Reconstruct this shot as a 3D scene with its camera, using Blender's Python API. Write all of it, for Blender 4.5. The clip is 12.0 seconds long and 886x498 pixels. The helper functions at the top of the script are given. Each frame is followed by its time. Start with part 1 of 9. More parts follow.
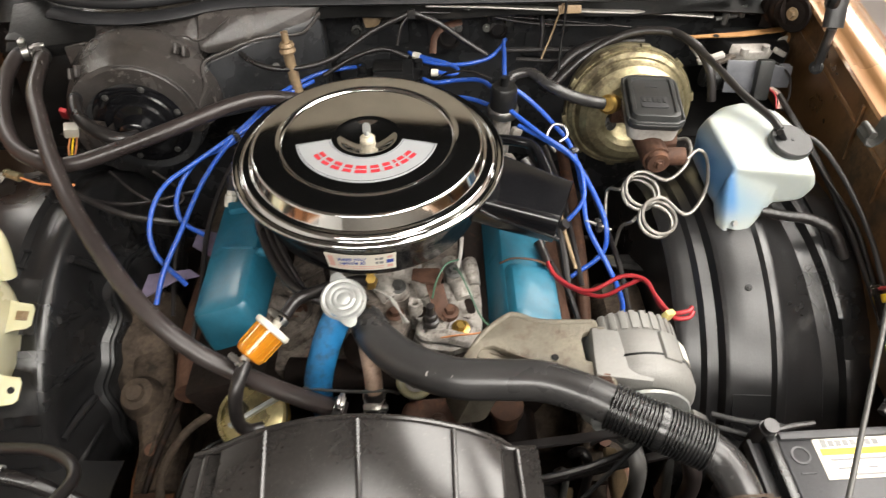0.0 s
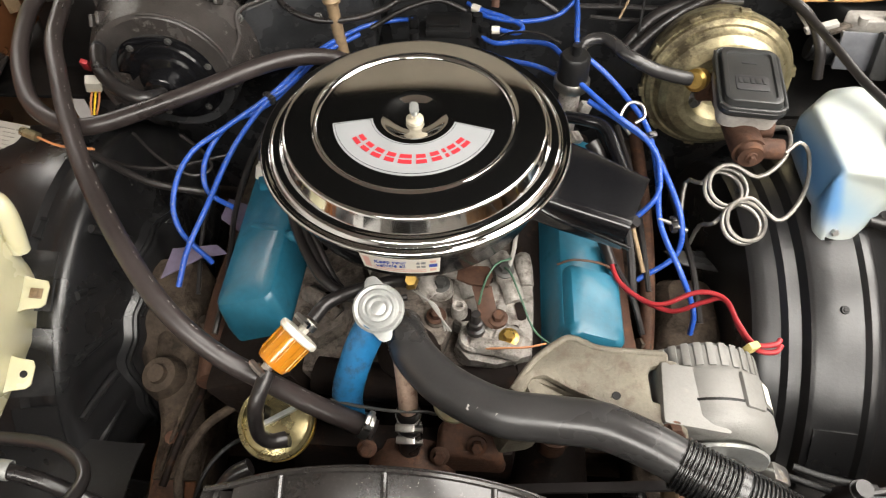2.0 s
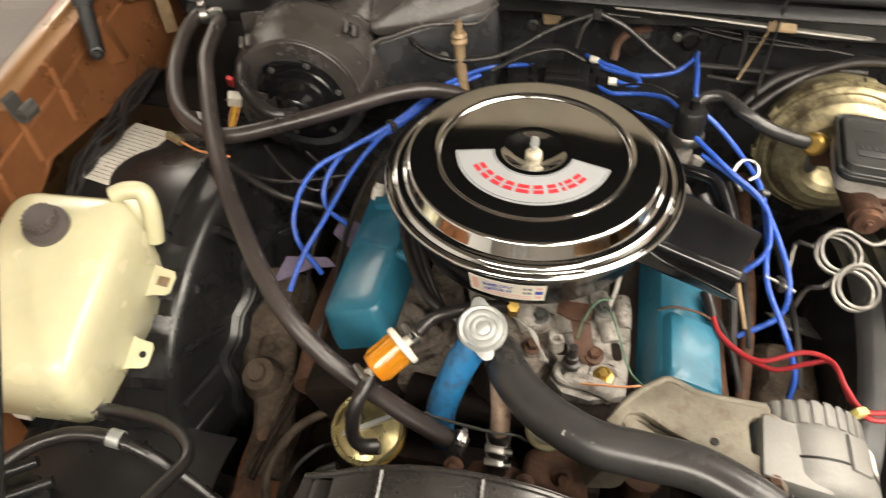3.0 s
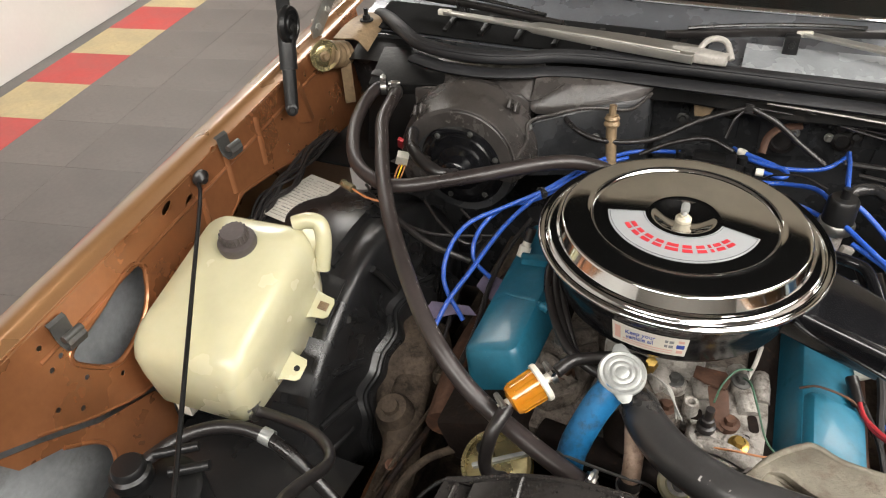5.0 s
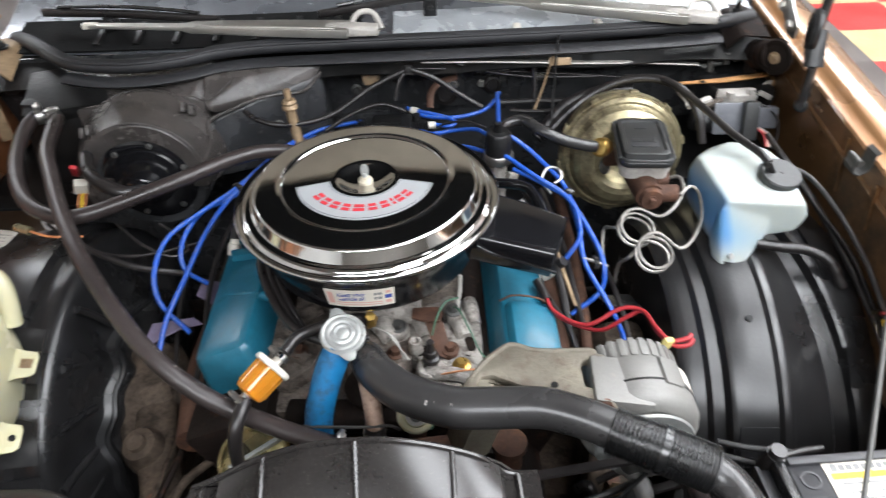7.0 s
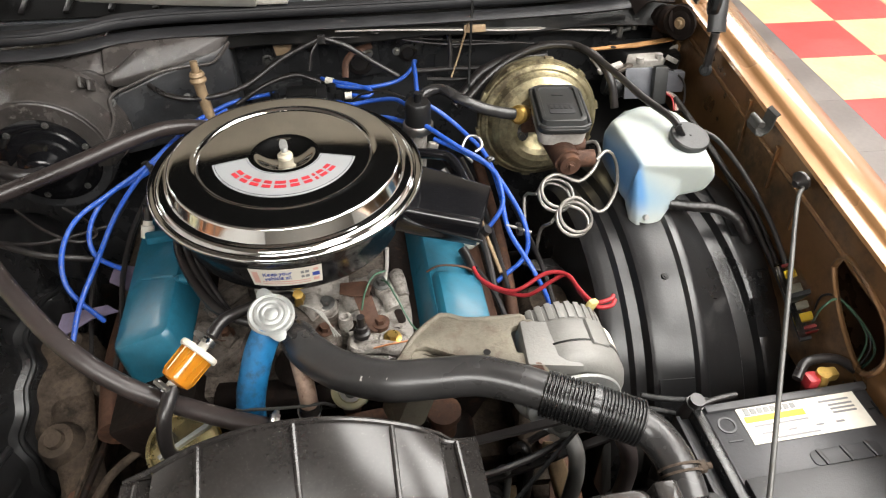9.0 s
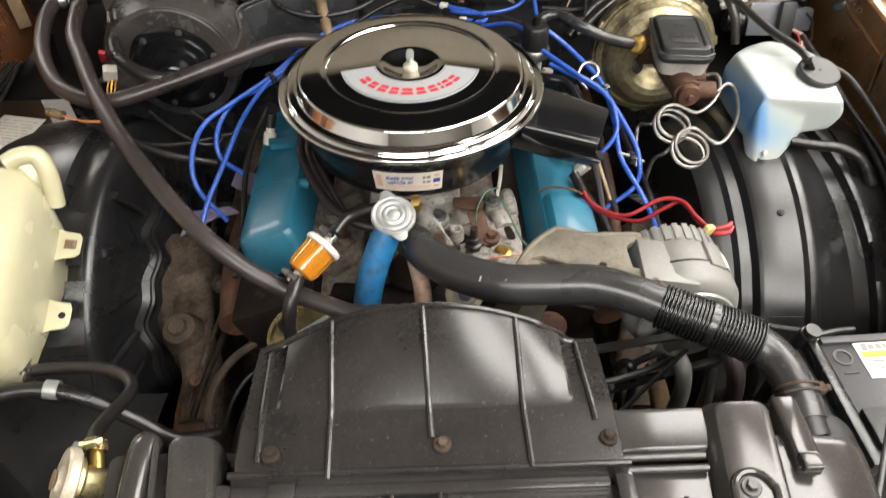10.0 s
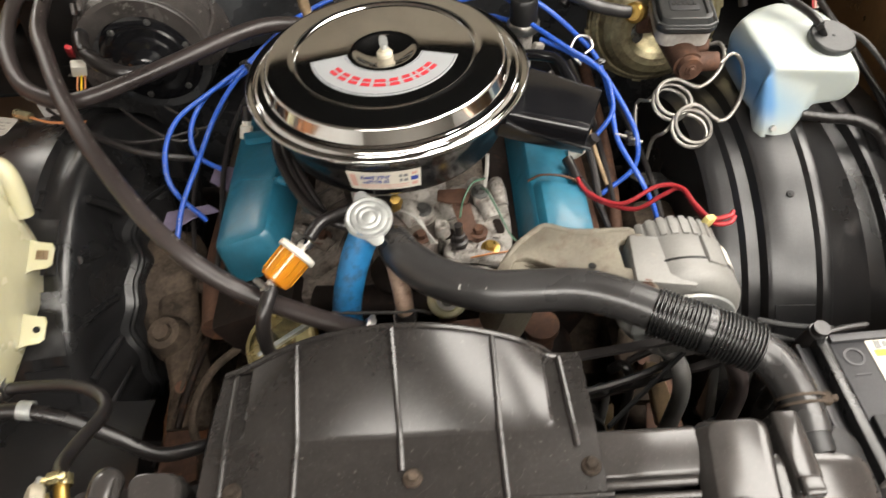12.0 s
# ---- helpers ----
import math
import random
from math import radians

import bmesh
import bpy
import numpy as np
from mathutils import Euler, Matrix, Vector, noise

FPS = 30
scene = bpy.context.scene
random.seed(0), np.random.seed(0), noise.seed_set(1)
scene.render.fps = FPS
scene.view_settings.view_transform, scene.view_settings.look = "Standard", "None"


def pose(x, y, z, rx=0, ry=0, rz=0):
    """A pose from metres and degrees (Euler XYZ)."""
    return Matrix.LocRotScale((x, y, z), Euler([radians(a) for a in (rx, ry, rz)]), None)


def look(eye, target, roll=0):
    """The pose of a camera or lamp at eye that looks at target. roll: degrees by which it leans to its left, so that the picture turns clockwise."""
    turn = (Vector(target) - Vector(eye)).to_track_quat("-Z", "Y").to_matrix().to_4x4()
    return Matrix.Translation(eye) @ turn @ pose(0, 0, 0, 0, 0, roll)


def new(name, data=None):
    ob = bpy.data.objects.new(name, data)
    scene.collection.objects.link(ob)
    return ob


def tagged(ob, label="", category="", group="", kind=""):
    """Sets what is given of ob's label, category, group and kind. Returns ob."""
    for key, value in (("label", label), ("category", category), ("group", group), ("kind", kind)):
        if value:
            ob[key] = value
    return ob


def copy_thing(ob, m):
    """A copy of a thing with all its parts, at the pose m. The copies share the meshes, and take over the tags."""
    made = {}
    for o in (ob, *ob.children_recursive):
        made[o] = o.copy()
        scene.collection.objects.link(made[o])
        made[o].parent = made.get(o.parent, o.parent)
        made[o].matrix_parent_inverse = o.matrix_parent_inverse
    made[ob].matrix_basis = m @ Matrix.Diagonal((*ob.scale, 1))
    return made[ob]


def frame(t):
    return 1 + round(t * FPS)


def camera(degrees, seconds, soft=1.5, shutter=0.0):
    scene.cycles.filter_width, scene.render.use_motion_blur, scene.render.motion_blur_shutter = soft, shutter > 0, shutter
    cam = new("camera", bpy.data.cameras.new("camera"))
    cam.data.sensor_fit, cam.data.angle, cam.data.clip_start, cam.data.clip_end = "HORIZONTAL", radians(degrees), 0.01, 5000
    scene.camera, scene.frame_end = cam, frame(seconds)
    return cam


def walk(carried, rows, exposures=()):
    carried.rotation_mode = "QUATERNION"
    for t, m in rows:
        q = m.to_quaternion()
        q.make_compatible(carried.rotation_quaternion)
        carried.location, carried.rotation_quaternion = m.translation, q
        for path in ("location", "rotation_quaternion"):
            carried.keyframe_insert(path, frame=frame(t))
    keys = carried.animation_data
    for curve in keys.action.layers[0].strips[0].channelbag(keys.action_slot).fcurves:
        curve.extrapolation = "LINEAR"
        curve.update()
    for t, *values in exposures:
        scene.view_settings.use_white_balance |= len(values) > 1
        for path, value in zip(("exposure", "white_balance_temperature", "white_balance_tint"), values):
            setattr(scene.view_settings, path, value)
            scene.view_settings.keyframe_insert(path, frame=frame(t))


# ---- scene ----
cam = camera(64.4, 12.0, soft=1.1, shutter=0.5)
PATH = [
    (0, (0.102, -0.861, 1.643), (0.118, 0.537, 0.213), -0.6),
    (0.5, (0.065, -0.879, 1.653), (0.057, 0.474, 0.18), -1.2),
    (1, (0.087, -0.79, 1.646), (0.054, 0.504, 0.123), -1.4),
    (1.5, (0.098, -0.708, 1.626), (0.033, 0.54, 0.064), -1.7),
    (2, (0.095, -0.699, 1.618), (-0.017, 0.537, 0.05), -1.8),
    (2.5, (0.089, -0.715, 1.623), (-0.102, 0.545, 0.081), -1.7),
    (3, (0.055, -0.756, 1.62), (-0.274, 0.567, 0.157), -2.2),
    (3.5, (0.025, -0.801, 1.614), (-0.467, 0.564, 0.238), -2.7),
    (3.7, (0.014, -0.821, 1.618), (-0.522, 0.551, 0.266), -2.3),
    (5.3, (0.041, -0.892, 1.6), (-0.64, 0.545, 0.387), -3.3),
    (5.5, (0.047, -0.894, 1.599), (-0.603, 0.556, 0.385), -3.8),
    (6, (0.068, -0.898, 1.608), (-0.402, 0.609, 0.38), -3.7),
    (6.5, (0.085, -0.901, 1.611), (-0.153, 0.643, 0.362), -3.4),
    (7, (0.118, -0.914, 1.608), (0.113, 0.632, 0.34), -2.7),
    (7.5, (0.123, -0.916, 1.601), (0.3, 0.606, 0.316), -1.5),
    (7.7, (0.118, -0.915, 1.601), (0.343, 0.596, 0.31), -1.2),
    (9.3, (0.091, -0.905, 1.614), (0.302, 0.55, 0.258), 1.3),
    (9.5, (0.068, -0.915, 1.609), (0.214, 0.537, 0.241), 0.5),
    (10, (0.022, -0.965, 1.571), (0.059, 0.446, 0.154), -0.6),
    (10.5, (0.022, -0.973, 1.556), (-0.008, 0.394, 0.096), -1.8),
    (11, (0.024, -0.951, 1.556), (-0.043, 0.375, 0.06), -3.6),
    (11.5, (0.035, -0.932, 1.56), (-0.028, 0.379, 0.051), -4.9),
    (12, (0.084, -0.881, 1.571), (0.048, 0.44, 0.07), -4.8),
]
LOOKS = [(0.0, 0.1, 6600, 10), (1.5, 0.15, 6600, 10), (2.5, 0.1, 6700, 10), (3.0, 0.15, 7200, 10), (3.5, 0.25, 7400, 10), (5.5, -0.1, 6250, 10), (6.0, -0.1, 6150, 10), (6.5, -0.05, 6000, 10),
         (7.0, 0.05, 5850, 10), (7.5, 0.0, 6250, 10), (9.5, 0.1, 6450, 10), (10.5, 0.05, 6600, 10), (12.0, 0.05, 6700, 10)]
walk(cam, [(t, look(eye, target, roll)) for t, eye, target, roll in PATH], LOOKS)


# ---- light: an indoor hall with long ceiling lamps, and its grey air ----
world = bpy.data.worlds.new("hall_air")
scene.world = world
world.use_nodes = True
world.node_tree.nodes["Background"].inputs["Color"].default_value = (1.0, 0.96, 0.9, 1)
world.node_tree.nodes["Background"].inputs["Strength"].default_value = 0.02
GROUND, CEILING = -0.06, 3.3
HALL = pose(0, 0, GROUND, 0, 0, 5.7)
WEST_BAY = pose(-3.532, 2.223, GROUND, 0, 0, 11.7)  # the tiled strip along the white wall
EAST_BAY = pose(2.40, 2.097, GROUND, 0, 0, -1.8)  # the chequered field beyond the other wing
LAMP_WATTS = 102.0
LAMPS = [(1.7, -3.7), (1.7, -1.4), (1.95, 0.45), (-0.7, -3.0), (4.1, -1.2), (4.6, 3.2), (2.9, 2.9), (-2.6, 3.6)]
for lx, ly in LAMPS:
    la = bpy.data.lights.new("ceiling_lamp_light", "AREA")
    la.shape, la.size, la.size_y, la.energy, la.color = "RECTANGLE", 2.1, 1.4, LAMP_WATTS, (1.0, 0.975, 0.925)
    new("ceiling_lamp_light", la).matrix_world = HALL @ pose(lx, ly, CEILING - GROUND - 0.075, 0, 0, 0)


# ---- builders ----
def top_of(ob):
    while ob.parent:
        ob = ob.parent
    return ob


def finish(name, bm, material, origin, angle):
    bmesh.ops.recalc_face_normals(bm, faces=bm.faces)
    bmesh.ops.translate(bm, verts=bm.verts, vec=-Vector(origin))
    me = bpy.data.meshes.new(name)
    bm.to_mesh(me)
    bm.free()
    me.polygons.foreach_set("use_smooth", [True] * len(me.polygons))
    me.set_sharp_from_angle(angle=radians(angle))
    me.materials.append(material)
    return me


def thing(name, base, label, category, group="", kind=""):
    """An Empty at the base of a thing, which parents its parts."""
    ob = new(name)
    ob.location = base
    ob.empty_display_size = 0.03
    return tagged(ob, label, category, group, kind)


def part(name, bm, material, parent, label="", angle=38):
    """One mesh object, given in world places, under a thing or under a part."""
    ob = new(name, finish(name, bm, material, top_of(parent).location, angle))
    ob.parent = parent
    return tagged(ob, label)


def solo(name, bm, material, label, category, group="", kind="", angle=38):
    """A thing that is one mesh; its origin is the middle of its underside."""
    pts = np.array([v.co[:] for v in bm.verts])
    lo, hi = pts.min(0), pts.max(0)
    base = ((lo[0] + hi[0]) / 2, (lo[1] + hi[1]) / 2, lo[2])
    ob = new(name, finish(name, bm, material, base, angle))
    ob.location = base
    return tagged(ob, label, category, group, kind)


def join(*bms):
    out = bms[0]
    for b in bms[1:]:
        me = bpy.data.meshes.new("tmp")
        b.to_mesh(me)
        b.free()
        out.from_mesh(me)
        bpy.data.meshes.remove(me)
    return out


def moved(bm, m):
    bmesh.ops.transform(bm, matrix=m, verts=bm.verts)
    return bm


def loft(loops, caps=True, closed=True):
    bm = bmesh.new()
    rings = [[bm.verts.new(p) for p in loop] for loop in loops]
    n = len(rings[0])
    for a, b in zip(rings, rings[1:]):
        for i in range(n if closed else n - 1):
            bm.faces.new((a[i], a[(i + 1) % n], b[(i + 1) % n], b[i]))
    if caps:
        bm.faces.new(rings[0])
        bm.faces.new(rings[-1][::-1])
    return bm


def lathe(profile, seg=48, m=None, caps=True):
    """Turns (radius, height) pairs about the z axis."""
    loops = [[(max(r, 1e-5) * math.cos(2 * math.pi * i / seg), max(r, 1e-5) * math.sin(2 * math.pi * i / seg), z) for i in range(seg)] for r, z in profile]
    bm = loft(loops, caps)
    bmesh.ops.remove_doubles(bm, verts=bm.verts, dist=2e-5)
    return moved(bm, m) if m else bm


def box(sx, sy, sz, bevel=0.0, m=None, seg=2):
    bm = bmesh.new()
    bmesh.ops.create_cube(bm, size=1)
    bmesh.ops.scale(bm, vec=(sx, sy, sz), verts=bm.verts)
    if bevel:
        bmesh.ops.bevel(bm, geom=list(bm.edges), offset=bevel, segments=seg, profile=0.6, affect="EDGES")
    return moved(bm, m) if m else bm


def at(x, y, z, rx=0, ry=0, rz=0):
    return pose(x, y, z, rx, ry, rz)


def prism(outline, h, bevel=0.0, m=None, seg=2):
    """A flat outline (x, y) raised from 0 to h."""
    bm = bmesh.new()
    f = bm.faces.new([bm.verts.new((x, y, 0)) for x, y in outline])
    r = bmesh.ops.extrude_face_region(bm, geom=[f])
    up = [v for v in r["geom"] if isinstance(v, bmesh.types.BMVert)]
    bmesh.ops.translate(bm, verts=up, vec=(0, 0, h))
    if bevel:
        bmesh.ops.bevel(bm, geom=list(bm.edges), offset=bevel, segments=seg, profile=0.6, affect="EDGES")
    return moved(bm, m) if m else bm


def rrect(cx, cy, w, d, r, n=5):
    out = []
    for sx, sy, a0 in ((1, 1, 0), (-1, 1, 90), (-1, -1, 180), (1, -1, 270)):
        for k in range(n + 1):
            a = radians(a0 + 90 * k / n)
            out.append((cx + sx * (w / 2 - r) + r * math.cos(a), cy + sy * (d / 2 - r) + r * math.sin(a)))
    return out


def spline(pts, sub=8):
    """Points of a smooth curve through pts."""
    p = [Vector(q) for q in pts]
    p = [2 * p[0] - p[1]] + p + [2 * p[-1] - p[-2]]
    out = []
    for a, b, c, d in zip(p, p[1:], p[2:], p[3:]):
        for k in range(sub):
            t = k / sub
            out.append(0.5 * (2 * b + (c - a) * t + (2 * a - 5 * b + 4 * c - d) * t * t + (3 * b - a - 3 * c + d) * t ** 3))
    return out + [p[-2]]


def tube(pts, r, seg=12, sub=8, swell=None, flat=1.0):
    """A pipe along a smooth curve; swell(length so far) scales its radius, flat squeezes it."""
    c = spline(pts, sub)
    loops, side, run = [], None, 0.0
    for i, q in enumerate(c):
        t = (c[min(i + 1, len(c) - 1)] - c[max(i - 1, 0)]).normalized()
        if side is None:
            side = t.orthogonal().normalized() if abs(t.z) > 0.9 else Vector((0, 0, 1)).cross(t).normalized()
        side = (side - t * side.dot(t)).normalized()
        up = t.cross(side)
        if i:
            run += (q - c[i - 1]).length
        k = r * (swell(run) if swell else 1.0)
        loops.append([q + k * (math.cos(2 * math.pi * j / seg) * side + flat * math.sin(2 * math.pi * j / seg) * up) for j in range(seg)])
    return loft(loops)


def rod(a, b, r, seg=12, r2=None):
    a, b = Vector(a), Vector(b)
    m = Matrix.Translation(a) @ (b - a).to_track_quat("Z", "Y").to_matrix().to_4x4()
    return lathe([(0, 0), (r, 0), (r2 or r, (b - a).length), (0, (b - a).length)], seg, m)


def facing(place, way, spin=0):
    """A pose whose z axis points along way."""
    return Matrix.Translation(place) @ Vector(way).to_track_quat("Z", "Y").to_matrix().to_4x4() @ pose(0, 0, 0, 0, 0, spin)


def hexbolt(place, way=(0, 0, 1), r=0.008, h=0.006, washer=0.012, spin=0):
    m = facing(place, way, spin)
    head = lathe([(0, 0.0015), (r, 0.0015), (r, h * 0.8), (r * 0.85, h + 0.0015), (0, h + 0.0015)], 6)
    ring = lathe([(0, -0.001), (washer, -0.001), (washer, 0.0012), (washer * 0.9, 0.002), (0, 0.002)], 20)
    return moved(join(head, ring), m)


def clamp_ring(place, way, r, width=0.01, screw=True):
    """A worm-drive hose clamp with its screw block."""
    m = facing(place, way)
    band = lathe([(r, -width / 2), (r + 0.0015, -width / 2), (r + 0.0015, width / 2), (r, width / 2), (r, -width / 2)], 28, caps=False)
    if screw:
        band = join(band, box(0.014, 0.009, width * 1.1, 0.0015, at(0, r + 0.005, 0)), rod((-0.013, r + 0.006, 0), (0.012, r + 0.006, 0), 0.004, 8))
    return moved(band, m)


def sheet(fn, nu, nv, thick=0.0):
    """A surface fn(u, v) for u, v in 0..1, with a thickness."""
    bm = bmesh.new()
    g = [[bm.verts.new(fn(i / nu, j / nv)) for j in range(nv + 1)] for i in range(nu + 1)]
    for i in range(nu):
        for j in range(nv):
            bm.faces.new((g[i][j], g[i + 1][j], g[i + 1][j + 1], g[i][j + 1]))
    if thick:
        bmesh.ops.recalc_face_normals(bm, faces=bm.faces)
        bmesh.ops.solidify(bm, geom=list(bm.faces), thickness=thick)
    return bm


def plate_with_holes(outline, holes, thick, lift):
    """A sheet in two coordinates, with openings; lift turns (a, b) into a place."""
    bm = bmesh.new()
    for loop in (outline, *holes):
        vs = [bm.verts.new((a, b, 0)) for a, b in loop]
        for i in range(len(vs)):
            bm.edges.new((vs[i], vs[(i + 1) % len(vs)]))
    bmesh.ops.triangle_fill(bm, use_beauty=True, use_dissolve=False, edges=list(bm.edges))
    back = bmesh.ops.extrude_face_region(bm, geom=list(bm.faces), use_keep_orig=True)
    bmesh.ops.translate(bm, verts=[v for v in back["geom"] if isinstance(v, bmesh.types.BMVert)], vec=(0, 0, thick))
    for v in bm.verts:
        v.co = Vector(lift(v.co.x, v.co.y)) + Vector((v.co.z, 0, 0))
    return bm


def hull(points, bevel, seg=3):
    """A rounded body round its corners."""
    bm = bmesh.new()
    for p in points:
        bm.verts.new(p)
    r = bmesh.ops.convex_hull(bm, input=list(bm.verts))
    bmesh.ops.delete(bm, geom=[v for v in r["geom_interior"] if isinstance(v, bmesh.types.BMVert)], context="VERTS")
    bmesh.ops.dissolve_limit(bm, angle_limit=radians(6), verts=list(bm.verts), edges=list(bm.edges))
    if bevel:
        bmesh.ops.bevel(bm, geom=list(bm.edges), offset=bevel, segments=seg, profile=0.5, affect="EDGES", clamp_overlap=True)
    return bm


def oval(ca, cb, wa, wb, turn=0, n=20, power=1.0):
    out = []
    for k in range(n):
        t = 2 * math.pi * k / n
        a, b = wa * math.copysign(abs(math.cos(t)) ** power, math.cos(t)), wb * math.copysign(abs(math.sin(t)) ** power, math.sin(t))
        out.append((ca + a * math.cos(turn) - b * math.sin(turn), cb + a * math.sin(turn) + b * math.cos(turn)))
    return out


def words(text, size, m, depth=0.0003):
    """Lettering as a mesh, set about the middle of its line."""
    cu = bpy.data.curves.new("lettering", "FONT")
    cu.body, cu.size, cu.align_x, cu.align_y, cu.extrude = text, size, "CENTER", "CENTER", depth
    ob = bpy.data.objects.new("lettering", cu)
    scene.collection.objects.link(ob)
    bpy.context.view_layer.update()
    me = bpy.data.meshes.new_from_object(ob)
    bm = bmesh.new()
    bm.from_mesh(me)
    bpy.data.objects.remove(ob)
    return moved(bm, m)


# ---- materials ----
def material(name, colour, rough=0.5, metal=0.0, var=0.2, fine=120, coarse=9, bump=0.15, stain=None, stain_amount=0.0, stain_scale=14,
             coat=0.0, spec=0.5, rough_var=0.12, see=0.0, glow_through=0.0, scratches=0.0, per_piece=0.0):
    """A surface with fine grain, broad patches, stains and wear, sized in metres."""
    m = bpy.data.materials.new(name)
    m.use_nodes = True
    nt = m.node_tree
    b = nt.nodes["Principled BSDF"]
    link = nt.links.new
    tc = nt.nodes.new("ShaderNodeTexCoord")

    def noise_of(scale, detail=6, rough_=0.6):
        n = nt.nodes.new("ShaderNodeTexNoise")
        n.inputs["Scale"].default_value, n.inputs["Detail"].default_value, n.inputs["Roughness"].default_value = scale, detail, rough_
        link(tc.outputs["Object"], n.inputs["Vector"])
        return n

    def mixed(kind, fac, a, c):
        x = nt.nodes.new("ShaderNodeMix")
        x.data_type, x.blend_type = "RGBA", kind
        for sock, val in ((x.inputs["Factor"], fac), (x.inputs["A"], a), (x.inputs["B"], c)):
            if isinstance(val, bpy.types.NodeSocket):
                link(val, sock)
            else:
                sock.default_value = val
        return x.outputs["Result"]

    def ranged(sock, lo, hi, a, c):
        r = nt.nodes.new("ShaderNodeMapRange")
        link(sock, r.inputs["Value"])
        for key, val in (("From Min", lo), ("From Max", hi), ("To Min", a), ("To Max", c)):
            r.inputs[key].default_value = val
        return r.outputs["Result"]

    n_fine, n_coarse = noise_of(fine), noise_of(coarse, 4)
    dark, light = tuple(c * (1 - var) for c in colour[:3]) + (1,), tuple(min(1, c * (1 + var)) for c in colour[:3]) + (1,)
    col = mixed("MIX", ranged(n_coarse.outputs["Fac"], 0.3, 0.7, 0, 1), dark, light)
    col = mixed("MULTIPLY", 1.0, col, mixed("MIX", ranged(n_fine.outputs["Fac"], 0.3, 0.7, 0, 1), (1 - var * 0.7,) * 3 + (1,), (1, 1, 1, 1)))
    rgh = ranged(n_coarse.outputs["Fac"], 0.25, 0.75, max(0.02, rough - rough_var), min(1, rough + rough_var))
    if stain:
        n_st = noise_of(stain_scale, 8, 0.7)
        lo = 0.72 - 0.45 * stain_amount
        fac = ranged(n_st.outputs["Fac"], lo, lo + 0.16, 0, 0.9)
        col = mixed("MIX", fac, col, stain)
        add = nt.nodes.new("ShaderNodeMath")
        add.operation, add.use_clamp = "MULTIPLY_ADD", True
        link(fac, add.inputs[0])
        add.inputs[1].default_value = 0.3 if rough < 0.5 else 0.1
        link(rgh, add.inputs[2])
        rgh = add.outputs[0]
    if per_piece:
        oi = nt.nodes.new("ShaderNodeObjectInfo")
        col = mixed("MULTIPLY", 1.0, col, mixed("MIX", oi.outputs["Random"], (1 - per_piece,) * 3 + (1,), (1, 1, 1, 1)))
    if scratches:
        for size, lo in ((900, 0.705), (330, 0.73)):
            n_s = noise_of(size, 2)
            col = mixed("MIX", ranged(n_s.outputs["Fac"], lo, lo + 0.03, 0, scratches), col, (0.3, 0.285, 0.26, 1))
    link(col, b.inputs["Base Color"])
    link(rgh, b.inputs["Roughness"])
    b.inputs["Metallic"].default_value = metal
    b.inputs["Specular IOR Level"].default_value = spec
    b.inputs["Coat Weight"].default_value, b.inputs["Coat Roughness"].default_value = coat, 0.08
    if bump:
        bp = nt.nodes.new("ShaderNodeBump")
        bp.inputs["Strength"].default_value, bp.inputs["Distance"].default_value = bump, 0.002
        link(n_fine.outputs["Fac"], bp.inputs["Height"])
        link(bp.outputs["Normal"], b.inputs["Normal"])
    if glow_through:
        b.inputs["Subsurface Weight"].default_value = glow_through
        b.inputs["Subsurface Radius"].default_value = (0.03, 0.025, 0.015)
        b.inputs["Subsurface Scale"].default_value = 0.5
    if see:
        tr = nt.nodes.new("ShaderNodeBsdfTransparent")
        tr.inputs["Color"].default_value = (0.94, 0.97, 0.97, 1)
        mx = nt.nodes.new("ShaderNodeMixShader")
        mx.inputs["Fac"].default_value = see
        link(b.outputs[0], mx.inputs[1])
        link(tr.outputs[0], mx.inputs[2])
        link(mx.outputs[0], nt.nodes["Material Output"].inputs["Surface"])
    return m


